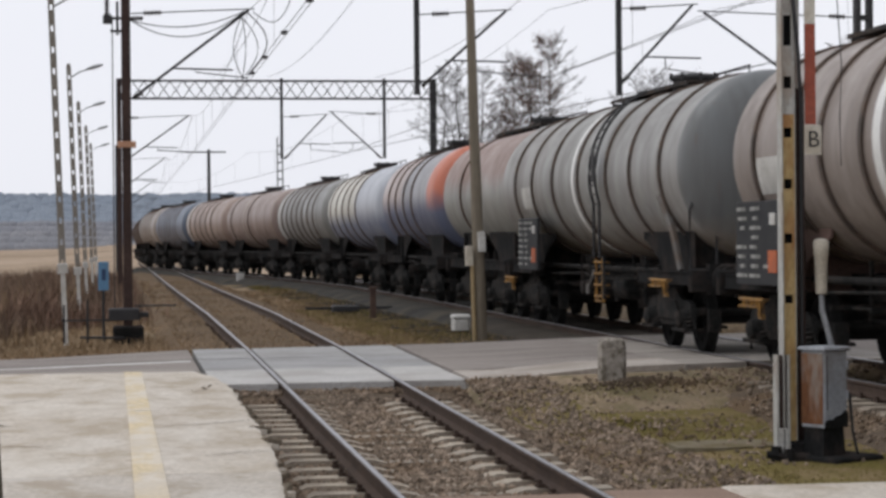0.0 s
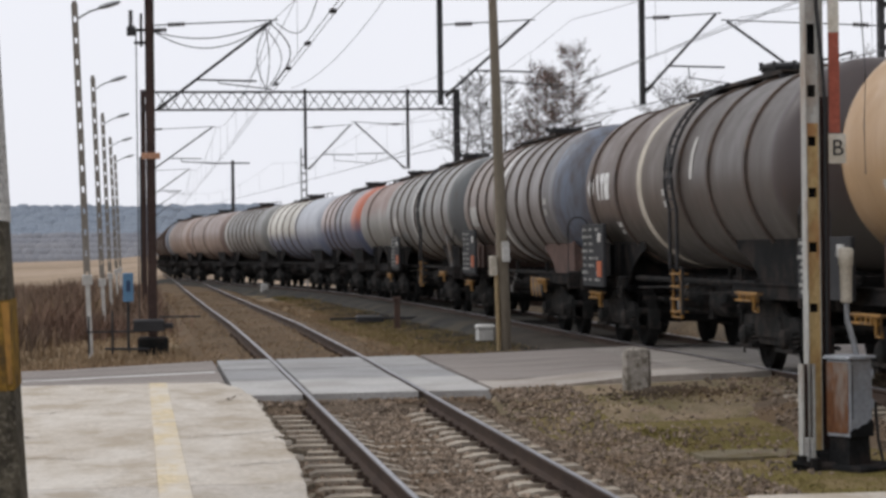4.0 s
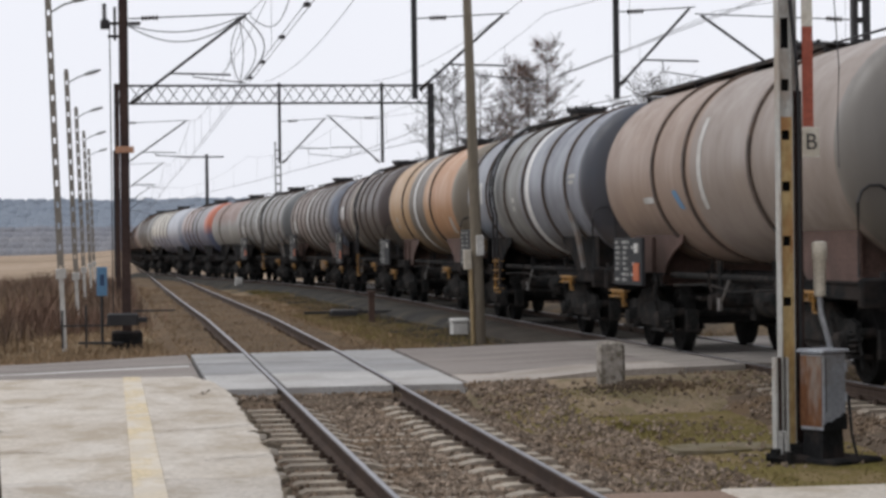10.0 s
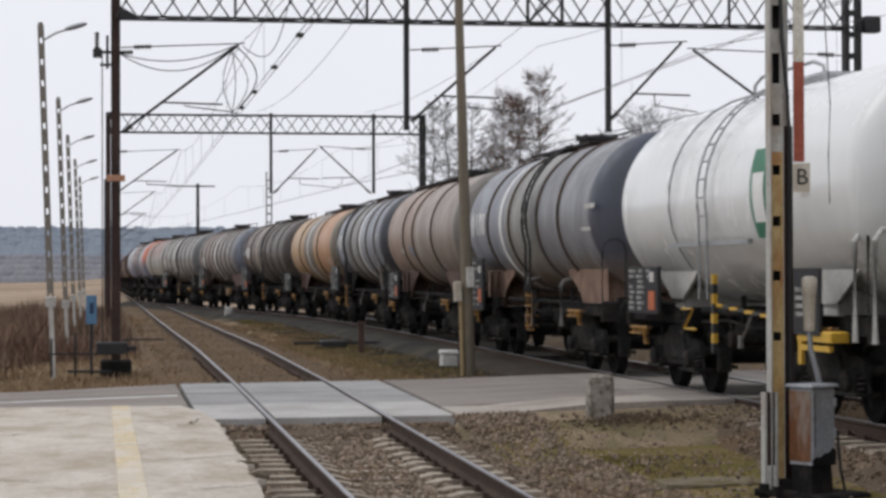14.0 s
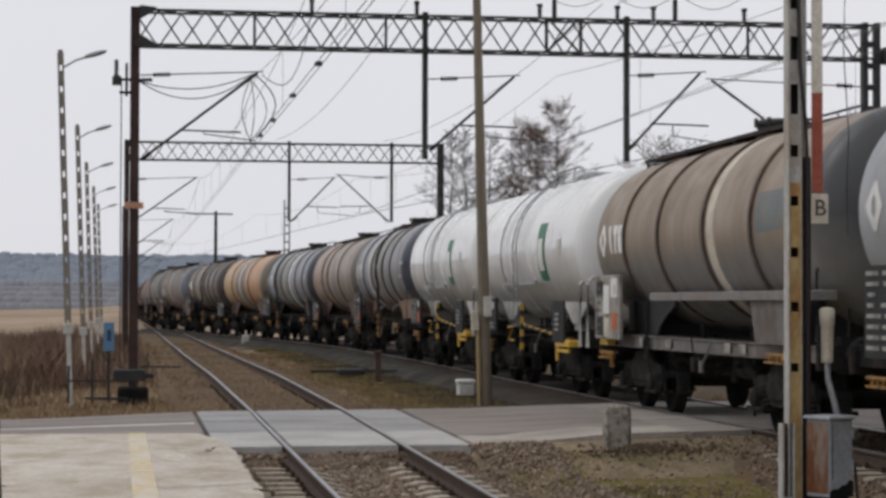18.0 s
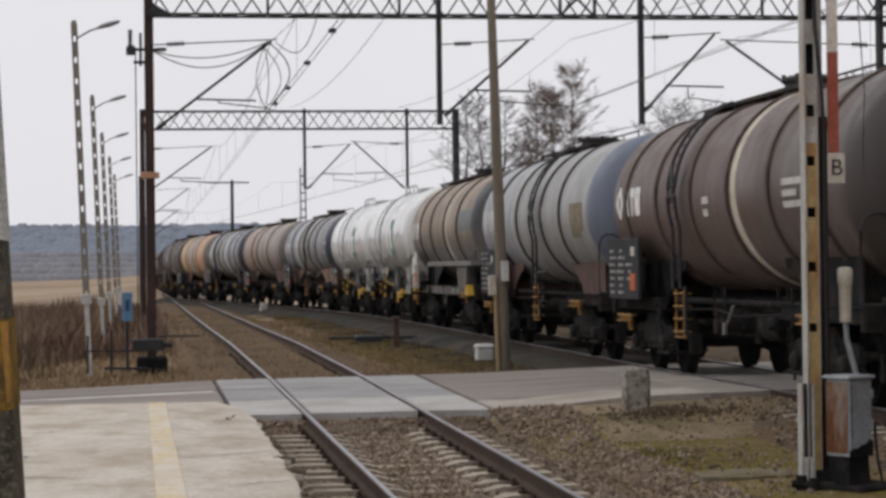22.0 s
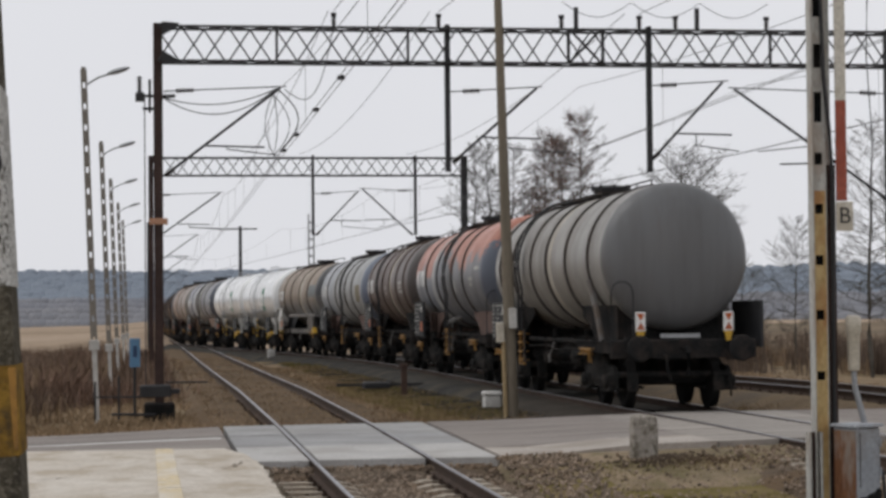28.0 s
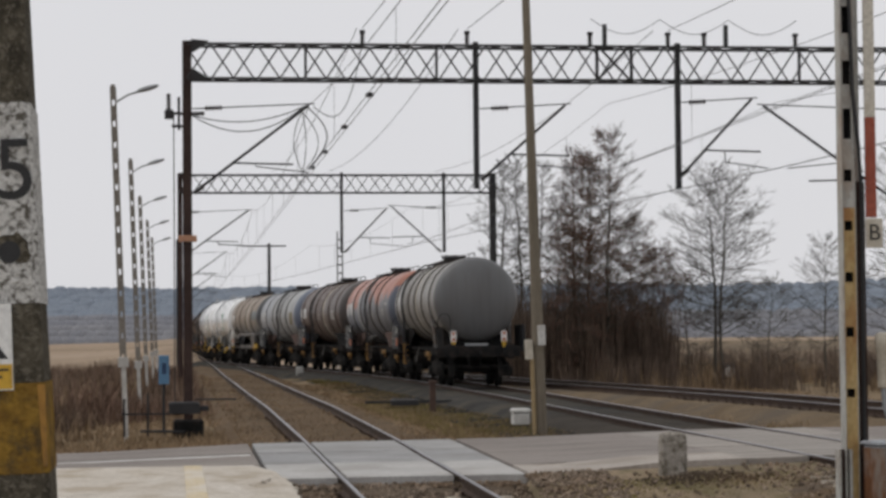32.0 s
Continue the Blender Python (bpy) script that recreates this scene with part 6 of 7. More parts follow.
second = portal("black lattice portal further along the line", 81.0, 0.25, 11.8, 6.94, 7.59, -0.3, -0.5, ((6.17, 4.75), (9.97, 4.75)), 0.46, False)
second.matrix_basis = pose(0, 81, 0)
bracket_arm(second, 0.35, 0, 4.6, 6.3, 2.4, 2.9, 4.95)
bracket_arm(second, 6.22, 0, 4.75, 6.35, 1.6, 8.6, 4.95)
bracket_arm(second, 9.9, 0, 4.75, 6.45, -1.9, 8.7, 4.95)
for y, x, top in ((120, 0.3, 6.6), (160, 0.5, 6.6), (198, 0.6, 6.6)):
    m = thing("catenary_mast", "black steel mast with an arm over the line", "mast", pose(x, y, 0), "masts along the line")
    lattice_post(0, 0, -1.0, top + 0.4, 0.2, 0.2, IRON, m)
    bracket_arm(m, 0.1, 0, 4.6, 6.3, 2.4, 2.6, 4.95)
far_mast = thing("catenary_mast", "steel mast with a cross arm behind the train", "mast", pose(5.6, 130, 0), "masts along the line")
part("post", Geo().tube([(0, 0, -1), (0, 0, 7.2)], 0.13, 8, 0.09), IRON, far_mast)
part("arm", Geo().box((-0.9, -0.05, 7.0), (1.0, 0.05, 7.08)).tube([(-0.9, 0, 7.05), (-3.0, 0, 7.15)], 0.03, 5), IRON, far_mast)
tower = thing("lattice_mast", "thin galvanised lattice mast behind the train", "mast", pose(9.78, 130, 0))
lattice_post(0, 0, -1, 7.9, 0.3, 0.3, GALV, tower, 0.5, 0.04)

# ---- wires ----
def catenary(label, points, thick=0.0055, name="overhead_wire"):
    """A contact wire, a messenger wire and their droppers, from support to support: (x, y, contact z, messenger z)."""
    w = thing(name, label, "overhead wire", group="overhead wires")
    for (xa, ya, ca, ma), (xb, yb, cb, mb) in zip(points, points[1:]):
        for k in (-0.04, 0.04):
            part("contact_wire", Geo().tube([(xa + k, ya, ca), (xb + k, yb, cb)], thick, 4), WIRE, w)
        n = 16
        line = [(xa + (xb - xa) * i / n, ya + (yb - ya) * i / n, ma + (mb - ma) * i / n - 0.9 * 4 * (i / n) * (1 - i / n) * min(1, abs(yb - ya) / 60)) for i in range(n + 1)]
        part("messenger_wire", Geo().tube(line, thick, 4), WIRE, w)
        for i in range(2, n - 1, 3):
            x, y, z = line[i]
            part("dropper", Geo().tube([(x, y, z), (xa + (xb - xa) * i / n, y, ca + (cb - ca) * i / n)], 0.0035, 4), WIRE, w)
    return w


catenary("wires over the platform track", [(2.62, -12, 4.95, 6.4), (2.68, 43.5, 4.86, 6.2), (2.9, 81, 4.95, 6.3), (2.9, 120, 4.95, 6.3), (3.1, 160, 4.95, 6.3), (3.2, 230, 4.95, 6.3)], 0.0075)
catenary("wires over the main track", [(9.2, -12, 4.95, 6.4), (8.7, 43.5, 4.9, 6.25), (8.65, 81, 4.95, 6.35), (6.9, 112, 4.95, 6.3), (3.6, 160, 4.95, 6.3)])
catenary("wires over the side track", [(15.2, -12, 4.95, 6.4), (12.2, 43.5, 4.95, 6.3), (8.8, 81, 5.0, 6.4)])
feeder = thing("feeder_wire", "thin feeder wires over the portals", "overhead wire")
for x, z in ((3.75, 7.74), (5.85, 7.74), (9.95, 7.74)):
    n = 14
    for ya, yb in ((-12, 43.5), (43.5, 81)):
        part("wire", Geo().tube([(x * 0.97 + (x * 0.03 if ya < 0 else 0.0), ya + (yb - ya) * i / n, z - 2.2 * (i / n) * (1 - i / n)) for i in range(n + 1)], 0.008, 5), WIRE, feeder)
pts = [(8.35 + 4.25 * i / 24, 43.4, 7.95 - 0.3 * abs(math.sin(math.pi * i / 8))) for i in range(25)]
part("jumper", Geo().tube(pts, 0.008, 5), WIRE, feeder)

# ---- platform lamps ----
def street_lamp(x, y, z, h, lean):
    p = thing("street_lamp", "thin concrete lattice lamp post with a small grey lamp head", "street lamp", pose(x, y, z, 0, lean, 0), "lamps along the track")
    g = Geo()
    for s in (-1, 1):
        g.box((s * 0.044 - 0.022, -0.05, 1.35), (s * 0.044 + 0.022, 0.05, h), None, 0.8)
    for i in range(round((h - 1.4) / 0.42)):
        zz = 1.5 + i * 0.42
        g.box((-0.044, -0.05, zz), (0.044, 0.05, zz + 0.3))
    part("post", g, surf("lamp_concrete", (0.2, 0.18, 0.155), (0.27, 0.245, 0.21), 2, 25, 0.9), p, smooth=0)
    part("base", Geo().box((-0.045, -0.06, -0.3), (0.045, 0.06, 1.3)), DIRTY_WHITE, p, "whitewashed foot", 0)
    part("collar", Geo().chamfer((-0.1, -0.1, 1.24), (0.1, 0.1, 1.44), 0.02), DIRTY_WHITE, p, "white collar")
    part("arm", Geo().tube([(0.05, 0, h - 0.3), (0.3, 0, h - 0.16), (0.52, 0, h - 0.1)], 0.022, 6), GALV, p)
    part("lamp_head", Geo().lathe([(0.0, 0.02), (0.04, 0.07), (0.2, 0.095), (0.36, 0.07), (0.42, 0.02)], 12, "x", (0, 0, 0)), GALV, p, "grey lamp head", at=pose(0.46, 0, h - 0.1, 0, -14, 0) @ Matrix.Diagonal((1.1, 1, 0.6, 1)))


for y, x, top, low in ((44, -0.94, 6.6, 1.15), (59.3, -0.89, 6.37, 0.93), (75.1, -0.88, 6.4, 0.96), (90.8, -0.82, 6.43, 1.0), (106.5, -0.78, 6.45, 1.0)):
    street_lamp(x, y, low - 1.34, top - low + 1.34, -2.0)

# ---- signal mast with its sign ----
MAST_YELLOW = surf("faded_yellow_steel", (0.42, 0.29, 0.12), (0.52, 0.39, 0.2), 3, 30, 0.8, 0, 0.2, (0.3, 0.13, 0.05), 2.2, 0.8, stretch=(1, 1, 0.5))
MAST_GREY = surf("faded_grey_steel", (0.36, 0.36, 0.34), (0.5, 0.49, 0.45), 3, 30, 0.75, 0, 0.15, (0.25, 0.17, 0.11), 2, 0.6, stretch=(1, 1, 0.5))
SIGN_RED = surf("faded_red", (0.3, 0.065, 0.035), (0.38, 0.1, 0.06), 4, 30, 0.7, 0, 0.1, (0.2, 0.06, 0.04), 2, 0.6)
SIGN_WHITE = surf("weathered_white", (0.58, 0.54, 0.46), (0.7, 0.66, 0.58), 4, 30, 0.8, 0, 0.1, (0.45, 0.39, 0.3), 3, 0.6)
mast = thing("signal_mast", "old lattice signal mast, yellow and grey steel with a red plate", "signal mast", pose(6.12, 19.5, -0.42))


def slotted(x0, x1, z0, z1, holes, mat):
    """A flat steel web with square openings right through it."""
    g = Geo()
    z = z0
    for a, b in holes:
        if b <= z0 or a >= z1:
            continue
        g.box((x0, -0.012, z), (x1, 0.012, a))
        g.box((x0, -0.012, a), (x0 + 0.022, 0.012, b)).box((x1 - 0.022, -0.012, a), (x1, 0.012, b))
        z = b
    g.box((x0, -0.012, z), (x1, 0.012, z1))
    return g


holes = [(1.42 + 0.0, 1.5), (1.97, 2.06), (2.47, 2.56), (2.94, 3.03), (3.39, 3.5), (3.78, 4.06), (4.28, 4.5), (4.75, 5.0)]
part("web", slotted(-0.06, 0.06, 0.0, 3.15, holes[:4], MAST_YELLOW).mesh("web", MAST_YELLOW, 0, True), None, mast, "faded yellow slotted steel", 0)
part("web", slotted(-0.06, 0.06, 3.152, 6.0, holes[4:], MAST_GREY).mesh("web", MAST_GREY, 0, True), None, mast, "faded grey slotted steel", 0)
part("flange", Geo().box((-0.075, -0.06, 0.0), (-0.062, 0.08, 6.0)), MAST_GREY, mast, smooth=0)
part("flange", Geo().box((0.062, 0.0, 0.0), (0.075, 0.16, 6.0)), MAST_GREY, mast, smooth=0)
part("back_web", Geo().box((0.077, 0.13, 3.4), (0.16, 0.16, 6.0)), MAST_GREY, mast, "grey steel channel", 0)
part("back_web", Geo().box((0.077, 0.13, 0.0), (0.2, 0.16, 3.398)), DARK_RUST, mast, "dark rusty steel channel", 0)
part("back_plate", Geo().box((-0.06, 0.07, 0.0), (0.06, 0.08, 6.0)), UNDER, mast, "dark back of the mast", 0)
part("cable", Geo().tube([(0.02, -0.03, 5.4), (0.05, -0.035, 4.2), (0.1, -0.03, 3.7), (0.13, 0.0, 3.3), (0.135, 0.05, 1.0)], 0.018, 6), BLACK, mast, "black cable")
part("dangling_wire", Geo().tube([(0.49, 0, 6.0), (0.5, 0, 5.2), (0.47, 0, 4.4), (0.52, 0, 3.6), (0.5, 0, 3.1), (0.51, 0, 2.68)], 0.006, 5), WIRE, mast, "thin loose wire")
part("striped_plate", Geo().box((0.165, -0.02, 3.06), (0.265, 0.0, 3.98)), SIGN_RED, mast, "faded red length of the plate", 0)
part("striped_plate", Geo().box((0.165, -0.02, 3.98), (0.265, 0.0, 5.5)), SIGN_WHITE, mast, "dirty white length of the plate", 0)
sign = part("letter_sign", Geo().chamfer((0.15, -0.05, 2.78), (0.31, -0.028, 3.05), 0.006), SIGN_WHITE, mast, "small white sign with a black letter", 30)
txt = bpy.data.curves.new("letter", "FONT")
txt.body, txt.size, txt.extrude, txt.align_x, txt.align_y = "B", 0.21, 0.002, "CENTER", "CENTER"
tmp = bpy.data.objects.new("letter_tmp", txt)
letter_me = bpy.data.meshes.new_from_object(tmp)
bpy.data.objects.remove(tmp)
letter_me.materials.append(BLACK)
letter = part("letter", letter_me, None, sign, at=pose(0.23, -0.053, 2.915, 90, 0, 0))
part("junction_box", Geo().lathe([(1.5, 0.04), (1.51, 0.052), (1.84, 0.06), (1.85, 0.067), (1.98, 0.072), (2.0, 0.06), (2.01, 0.03)], 18, "z", (0.31, 0.0, 0)), CREAM, mast, "pale cylindrical cable box")
part("conduit", Geo().tube([(0.31, 0, 1.52), (0.31, -0.02, 1.35), (0.36, -0.04, 1.15), (0.4, -0.04, 0.98)], 0.028, 8), GALV, mast)
for a, b, c, d, m in ((-0.14, -0.12, -0.07, 0.05, MAST_GREY), (-0.04, -0.015, -0.07, 0.05, MAST_GREY), (-0.119, -0.041, -0.03, -0.01, DARK_RUST)):
    part("base_channel", Geo().box((a, c, 0.05), (b, d, 0.95)), m, mast, "", 0)
part("base_plate", Geo().chamfer((-0.13, -0.06, -0.05), (-0.02, 0.06, 0.28), 0.01), DIRTY_WHITE, mast, "white painted foot")
part("footing", Geo().chamfer((-0.1, -0.2, -0.4), (0.55, 0.3, 0.06), 0.03).chamfer((-0.02, -0.06, 0.06), (0.16, 0.2, 0.16), 0.02), UNDER, mast, "black tarred footing")
part("bolts", Geo().lathe([(-0.1, 0.05), (0.12, 0.05)], 8, "z", (-0.16, -0.1, 0)).lathe([(-0.1, 0.05), (0.1, 0.05)], 8, "z", (-0.06, -0.18, 0)).tube([(-0.25, -0.1, 0.05), (0.0, -0.15, 0.02)], 0.04, 6), UNDER, mast)
CAB_GREY = surf("cabinet_grey", (0.3, 0.32, 0.35), (0.38, 0.4, 0.43), 2, 30, 0.6, 0.2, 0.15, (0.2, 0.18, 0.16), 2.5, 0.6)
RUST = surf("bare_rust", (0.12, 0.05, 0.024), (0.25, 0.125, 0.06), 4, 30, 0.9, 0, 0.3, (0.22, 0.2, 0.18), 5, 0.7, stretch=(1, 1, 0.4))
box = thing("signal_cabinet", "grey steel signal cabinet with a rusty side on a tarred plinth", "cabinet", pose(6.4, 19.35, -0.42, 0, 0, 27))
part("body", Geo().chamfer((-0.15, -0.15, 0.3), (0.15, 0.15, 1.0), 0.015), CAB_GREY, box, "grey painted steel body", 30)
part("side_panel", Geo().box((-0.156, -0.135, 0.33), (-0.1505, 0.135, 0.97)), RUST, box, "rusty side panel", 0)
part("tar_band", Geo().prism([(-0.148, 0.295), (0.148, 0.295), (0.148, 0.43), (0.11, 0.45), (0.06, 0.41), (0.0, 0.4), (-0.05, 0.37), (-0.1, 0.375), (-0.148, 0.35)], -0.155, -0.151), UNDER, box, "black tar smear", 0)
part("door_seam", Geo().box((-0.12, -0.156, 0.46), (-0.114, -0.1515, 0.95)), UNDER, box, "", 0)
part("hinge", Geo().lathe([(0.55, 0.012), (0.63, 0.012)], 8, "z", (0.135, -0.158, 0)), CAB_GREY, box)
part("hinge", Geo().lathe([(0.82, 0.012), (0.9, 0.012)], 8, "z", (0.135, -0.158, 0)), CAB_GREY, box)
part("lid", Geo().chamfer((-0.175, -0.175, 1.0), (0.175, 0.175, 1.03), 0.012), CAB_GREY, box, "overhanging lid", 30)
part("plinth", Geo().box((-0.15, -0.14, -0.1), (0.14, 0.14, 0.3), None, 0.86), UNDER, box, "tarred plinth", 0)
part("foot_plate", Geo().chamfer((-0.2, -0.35, -0.1), (0.42, 0.2, 0.045), 0.02), UNDER, box, "tarred foot plate", 30)
part("cable", Geo().tube([(0.2, -0.12, 0.6), (0.21, -0.15, 0.25), (0.25, -0.2, -0.05)], 0.014, 6), IRON, box)

# ---- near lamp post with its number ----
NEAR = surf("near_post_concrete", (0.075, 0.066, 0.05), (0.15, 0.132, 0.1), 16, 90, 0.95, 0, 0.9, (0.045, 0.04, 0.032), 22, 0.75, second=((0.24, 0.215, 0.17), 60, 0.5))
NEAR_WHITE = surf("flaking_white", (0.68, 0.67, 0.64), (0.78, 0.77, 0.74), 14, 120, 0.9, 0, 0.8, (0.1, 0.09, 0.072), 62, 0.95)
NEAR_RUST = surf("ochre_paint", (0.2, 0.115, 0.03), (0.36, 0.22, 0.045), 14, 80, 0.95, 0, 0.8, (0.075, 0.055, 0.032), 16, 0.85)
post = thing("lamp_post", "weathered concrete post with a flaking white band and a black number", "post", pose(-0.4145, 5.36, -0.1, 0, -1.75, 0))


def lean_box(z0, z1, grow=0.0):
    def half(z):
        return 0.1965 - 0.0212 * z + grow
    a, b = half(z0), half(z1)
    c = 0.018
    vs = []
    for h, z in ((a, z0), (b, z1)):
        vs += [(-h + c, -h, z), (h - c, -h, z), (h, -h + c, z), (h, h - c, z), (h - c, h, z), (-h + c, h, z), (-h, h - c, z), (-h, -h + c, z)]
    return Geo().add(vs, [tuple(range(7, -1, -1)), tuple(range(8, 16))] + [(i, (i + 1) % 8, 8 + (i + 1) % 8, 8 + i) for i in range(8)])


part("shaft", lean_box(-0.3, 4.5), NEAR, post, "grey brown concrete", 30)
part("white_band", lean_box(1.765, 2.235, 0.003), NEAR_WHITE, post, "flaking white paint", 30)
part("ochre_band", lean_box(1.37, 1.58, 0.003), NEAR_RUST, post, "worn ochre paint", 30)
txt = bpy.data.curves.new("digit", "FONT")
txt.body, txt.size, txt.extrude, txt.align_x, txt.align_y = "5", 0.205, 0.001, "CENTER", "CENTER"
tmp = bpy.data.objects.new("digit_tmp", txt)
digit_me = bpy.data.meshes.new_from_object(tmp)
bpy.data.objects.remove(tmp)
digit_me.materials.append(BLACK)
part("digit", digit_me, None, post, "black painted number", at=pose(0.112, -0.1585, 2.07, 91.2, 0, 0))
hole = part("hole", Geo().lathe([(-0.1635, 0.026), (-0.13, 0.024)], 14, "y", (0.094, 0, 1.885)), BLACK, post, "dark bolt hole")
rng = random.Random(3)
ragged = [(0.102 + (0.042 + rng.uniform(-0.012, 0.01)) * math.cos(a * 0.393), 1.892 + (0.036 + rng.uniform(-0.01, 0.012)) * math.sin(a * 0.393)) for a in range(16)]
part("chipped_patch", Geo().prism(ragged, -0.1628, -0.155), NEAR, hole, "bare chipped concrete", 0)
part("paint_edge", Geo().box((0.146, -0.166, 1.385), (0.166, -0.1585, 1.575)), DULL_YELLOW, post, "thick yellow paint on the edge", 0)
warn = part("warning_sign", Geo().box((-0.1, -0.178, 1.565), (0.076, -0.172, 1.765)), WHITE, post, "white and yellow warning sign", 0, pose(0.019, 0, 0.0))
part("yellow_field", Geo().box((-0.098, -0.18, 1.568), (0.074, -0.1785, 1.625)), YELLOW, warn, "", 0)
part("triangle", Geo().prism([(-0.1, 1.638), (0.066, 1.638), (-0.012, 1.745)], -0.18, -0.1785), BLACK, warn, "", 0)
part("triangle", Geo().prism([(-0.075, 1.649), (0.045, 1.649), (-0.012, 1.724)], -0.182, -0.181), YELLOW, warn, "", 0)
for k in range(3):
    part("marking", Geo().box((-0.08, -0.182, 1.61 - 0.017 * k), (0.066 - 0.015 * k, -0.181, 1.615 - 0.017 * k)), BLACK, warn, "", 0)

# ---- wooden pole, kilometre stone, small boxes ----
pole = thing("utility_pole", "tall weathered wooden pole with two pale boxes", "utility pole", pose(6.5, 38.9, -0.1, 0, -1.45, 0))
part("shaft", Geo().tube([(0, 0, -0.3), (0, 0, 3), (0, 0, 6), (0, 0, 10)], 0.115, 14, 0.06), WOOD, pole, "weathered wood")
part("meter_box", Geo().chamfer((-0.02, -0.19, 1.52), (0.11, -0.09, 1.88), 0.01), DIRTY_WHITE, pole, "white box", 30)
part("meter_box", Geo().chamfer((-0.25, -0.16, 1.28), (-0.12, -0.04, 1.63), 0.01), CREAM, pole, "cream box", 30)
part("conduit", Geo().tube([(-0.13, -0.08, 1.3), (-0.13, -0.08, -0.1)], 0.04, 8), surf("ochre_pipe", (0.3, 0.22, 0.12), (0.38, 0.29, 0.17), 3, 30, 0.8), pole, "ochre pipe")
GRANITE = surf("granite", (0.3, 0.27, 0.235), (0.42, 0.385, 0.34), 7, 45, 0.95, 0, 0.9, (0.12, 0.105, 0.08), 12, 0.9)
stone = Geo()
for z, w, d in ((-0.15, 0.18, 0.15), (0.08, 0.172, 0.14), (0.3, 0.172, 0.14), (0.48, 0.17, 0.135), (0.55, 0.155, 0.12), (0.58, 0.11, 0.08)):
    stone.v += [(x * w * (1 + 0.05 * noise.noise((x * 3, y * 3, z * 9))), y * d, z) for x, y in ((-0.8, -1), (0, -1.04), (0.8, -1), (1, -0.7), (1, 0.7), (0.8, 1), (-0.8, 1), (-1, 0.7), (-1, 0), (-1, -0.7))]
for i in range(5):
    stone.f += [(i * 10 + j, i * 10 + (j + 1) % 10, (i + 1) * 10 + (j + 1) % 10, (i + 1) * 10 + j) for j in range(10)]
stone.f += [tuple(range(50, 60))]
solid("boundary_stone", stone, GRANITE, "short grey granite post beside the road", "stone post", at=pose(6.23, 27.25, -0.22, 0, 0, -8))
wb = thing("cable_box", "low white cable box in the grass", "cable box", pose(6.68, 42.4, -0.12))
part("body", Geo().chamfer((-0.16, -0.16, 0.0), (0.16, 0.16, 0.24), 0.03), DIRTY_WHITE, wb, "white body")
part("lid", Geo().chamfer((-0.18, -0.18, 0.24), (0.18, 0.18, 0.31), 0.03), DIRTY_WHITE, wb, "white lid")
solid("marker_stone", Geo().chamfer((-0.17, -0.15, -0.1), (0.17, 0.15, 0.36), 0.03), DIRTY_WHITE, "small whitewashed marker stone", "marker stone", at=pose(5.9, 104, -0.1))
sp = thing("sign_post", "short rusty steel post between the tracks", "post", pose(6.15, 52.5, -0.25))
part("post", Geo().box((-0.07, -0.05, -0.1), (0.07, 0.05, 0.72)), RUSTY, sp, "", 0)
part("cap", Geo().chamfer((-0.1, -0.07, 0.72), (0.1, 0.07, 0.8), 0.015), RUSTY, sp)

solid("slab", Geo().prism([(-0.5, -0.3), (-0.2, -0.44), (0.35, -0.4), (0.58, -0.25), (0.55, 0.3), (0.1, 0.42), (-0.45, 0.3)], -0.1, 0.0, "z"), surf("mossy_slab", (0.17, 0.145, 0.1), (0.26, 0.225, 0.165), 2, 25, 0.95, 0, 0.5, (0.1, 0.08, 0.035), 1.6, 0.8), "flat mossy concrete cover sunk in the grass", "cover slab", at=pose(5.85, 21.0, ground_z(5.85, 21.0) + 0.022, 0, 0, 4))

# rail drive and blue plate beside the portal
bl = thing("signal_sign", "blue plate on a post beside the portal", "sign", pose(-0.2, 44.2, -0.3))
part("plate", Geo().chamfer((-0.1, -0.03, 1.0), (0.11, 0.02, 1.57), 0.01), BLUE, bl, "blue plate", 30)
part("marking", Geo().box((-0.03, -0.034, 1.2), (0.05, -0.0305, 1.42)), plain("dark_blue", (0.02, 0.05, 0.12)), bl, "", 0)
part("post", Geo().tube([(0, 0.05, -0.2), (0, 0.05, 1.5)], 0.03, 8), IRON, bl)
tens = thing("wire_drive", "black signal wire drive with weights beside the portal", "wire drive", pose(0.05, 43.0, -0.3))
part("frame", Geo().tube([(-1.0, 0, 0.02), (-1.0, 0, 0.75)], 0.025, 6).tube([(-0.55, 0, 0.02), (-0.55, 0, 0.85)], 0.025, 6).tube([(-1.05, 0, 0.45), (0.2, 0, 0.45)], 0.02, 6).tube([(-0.7, 0, 0.12), (0.15, 0, 0.1)], 0.03, 6), IRON, tens)
part("weight", Geo().chamfer((-0.15, -0.2, 0.45), (0.45, 0.1, 0.68), 0.03).chamfer((0.3, -0.1, 0.5), (0.62, 0.05, 0.6), 0.02), IRON, tens)
part("lever", Geo().tube([(0.35, 0, 0.72), (1.15, 0, 0.72)], 0.02, 6), IRON, tens)
sg = thing("ground_signal", "small black ground signal with a white disc", "signal", pose(23.4, 91.5, -0.62))
part("post", Geo().box((-0.08, -0.08, 0), (0.08, 0.08, 0.5)), IRON, sg, "", 0)
part("disc", Geo().lathe([(-0.04, 0.22), (0.04, 0.22)], 18, "y", (0, -0.12, 0.62)), DIRTY_WHITE, sg, "white disc")
part("hood", Geo().chamfer((-0.26, -0.06, 0.3), (0.26, 0.12, 1.0), 0.08), IRON, sg)
rod = thing("point_rod", "low black point rods and a cover between the tracks", "point rod", pose(5.6, 58, -0.2))
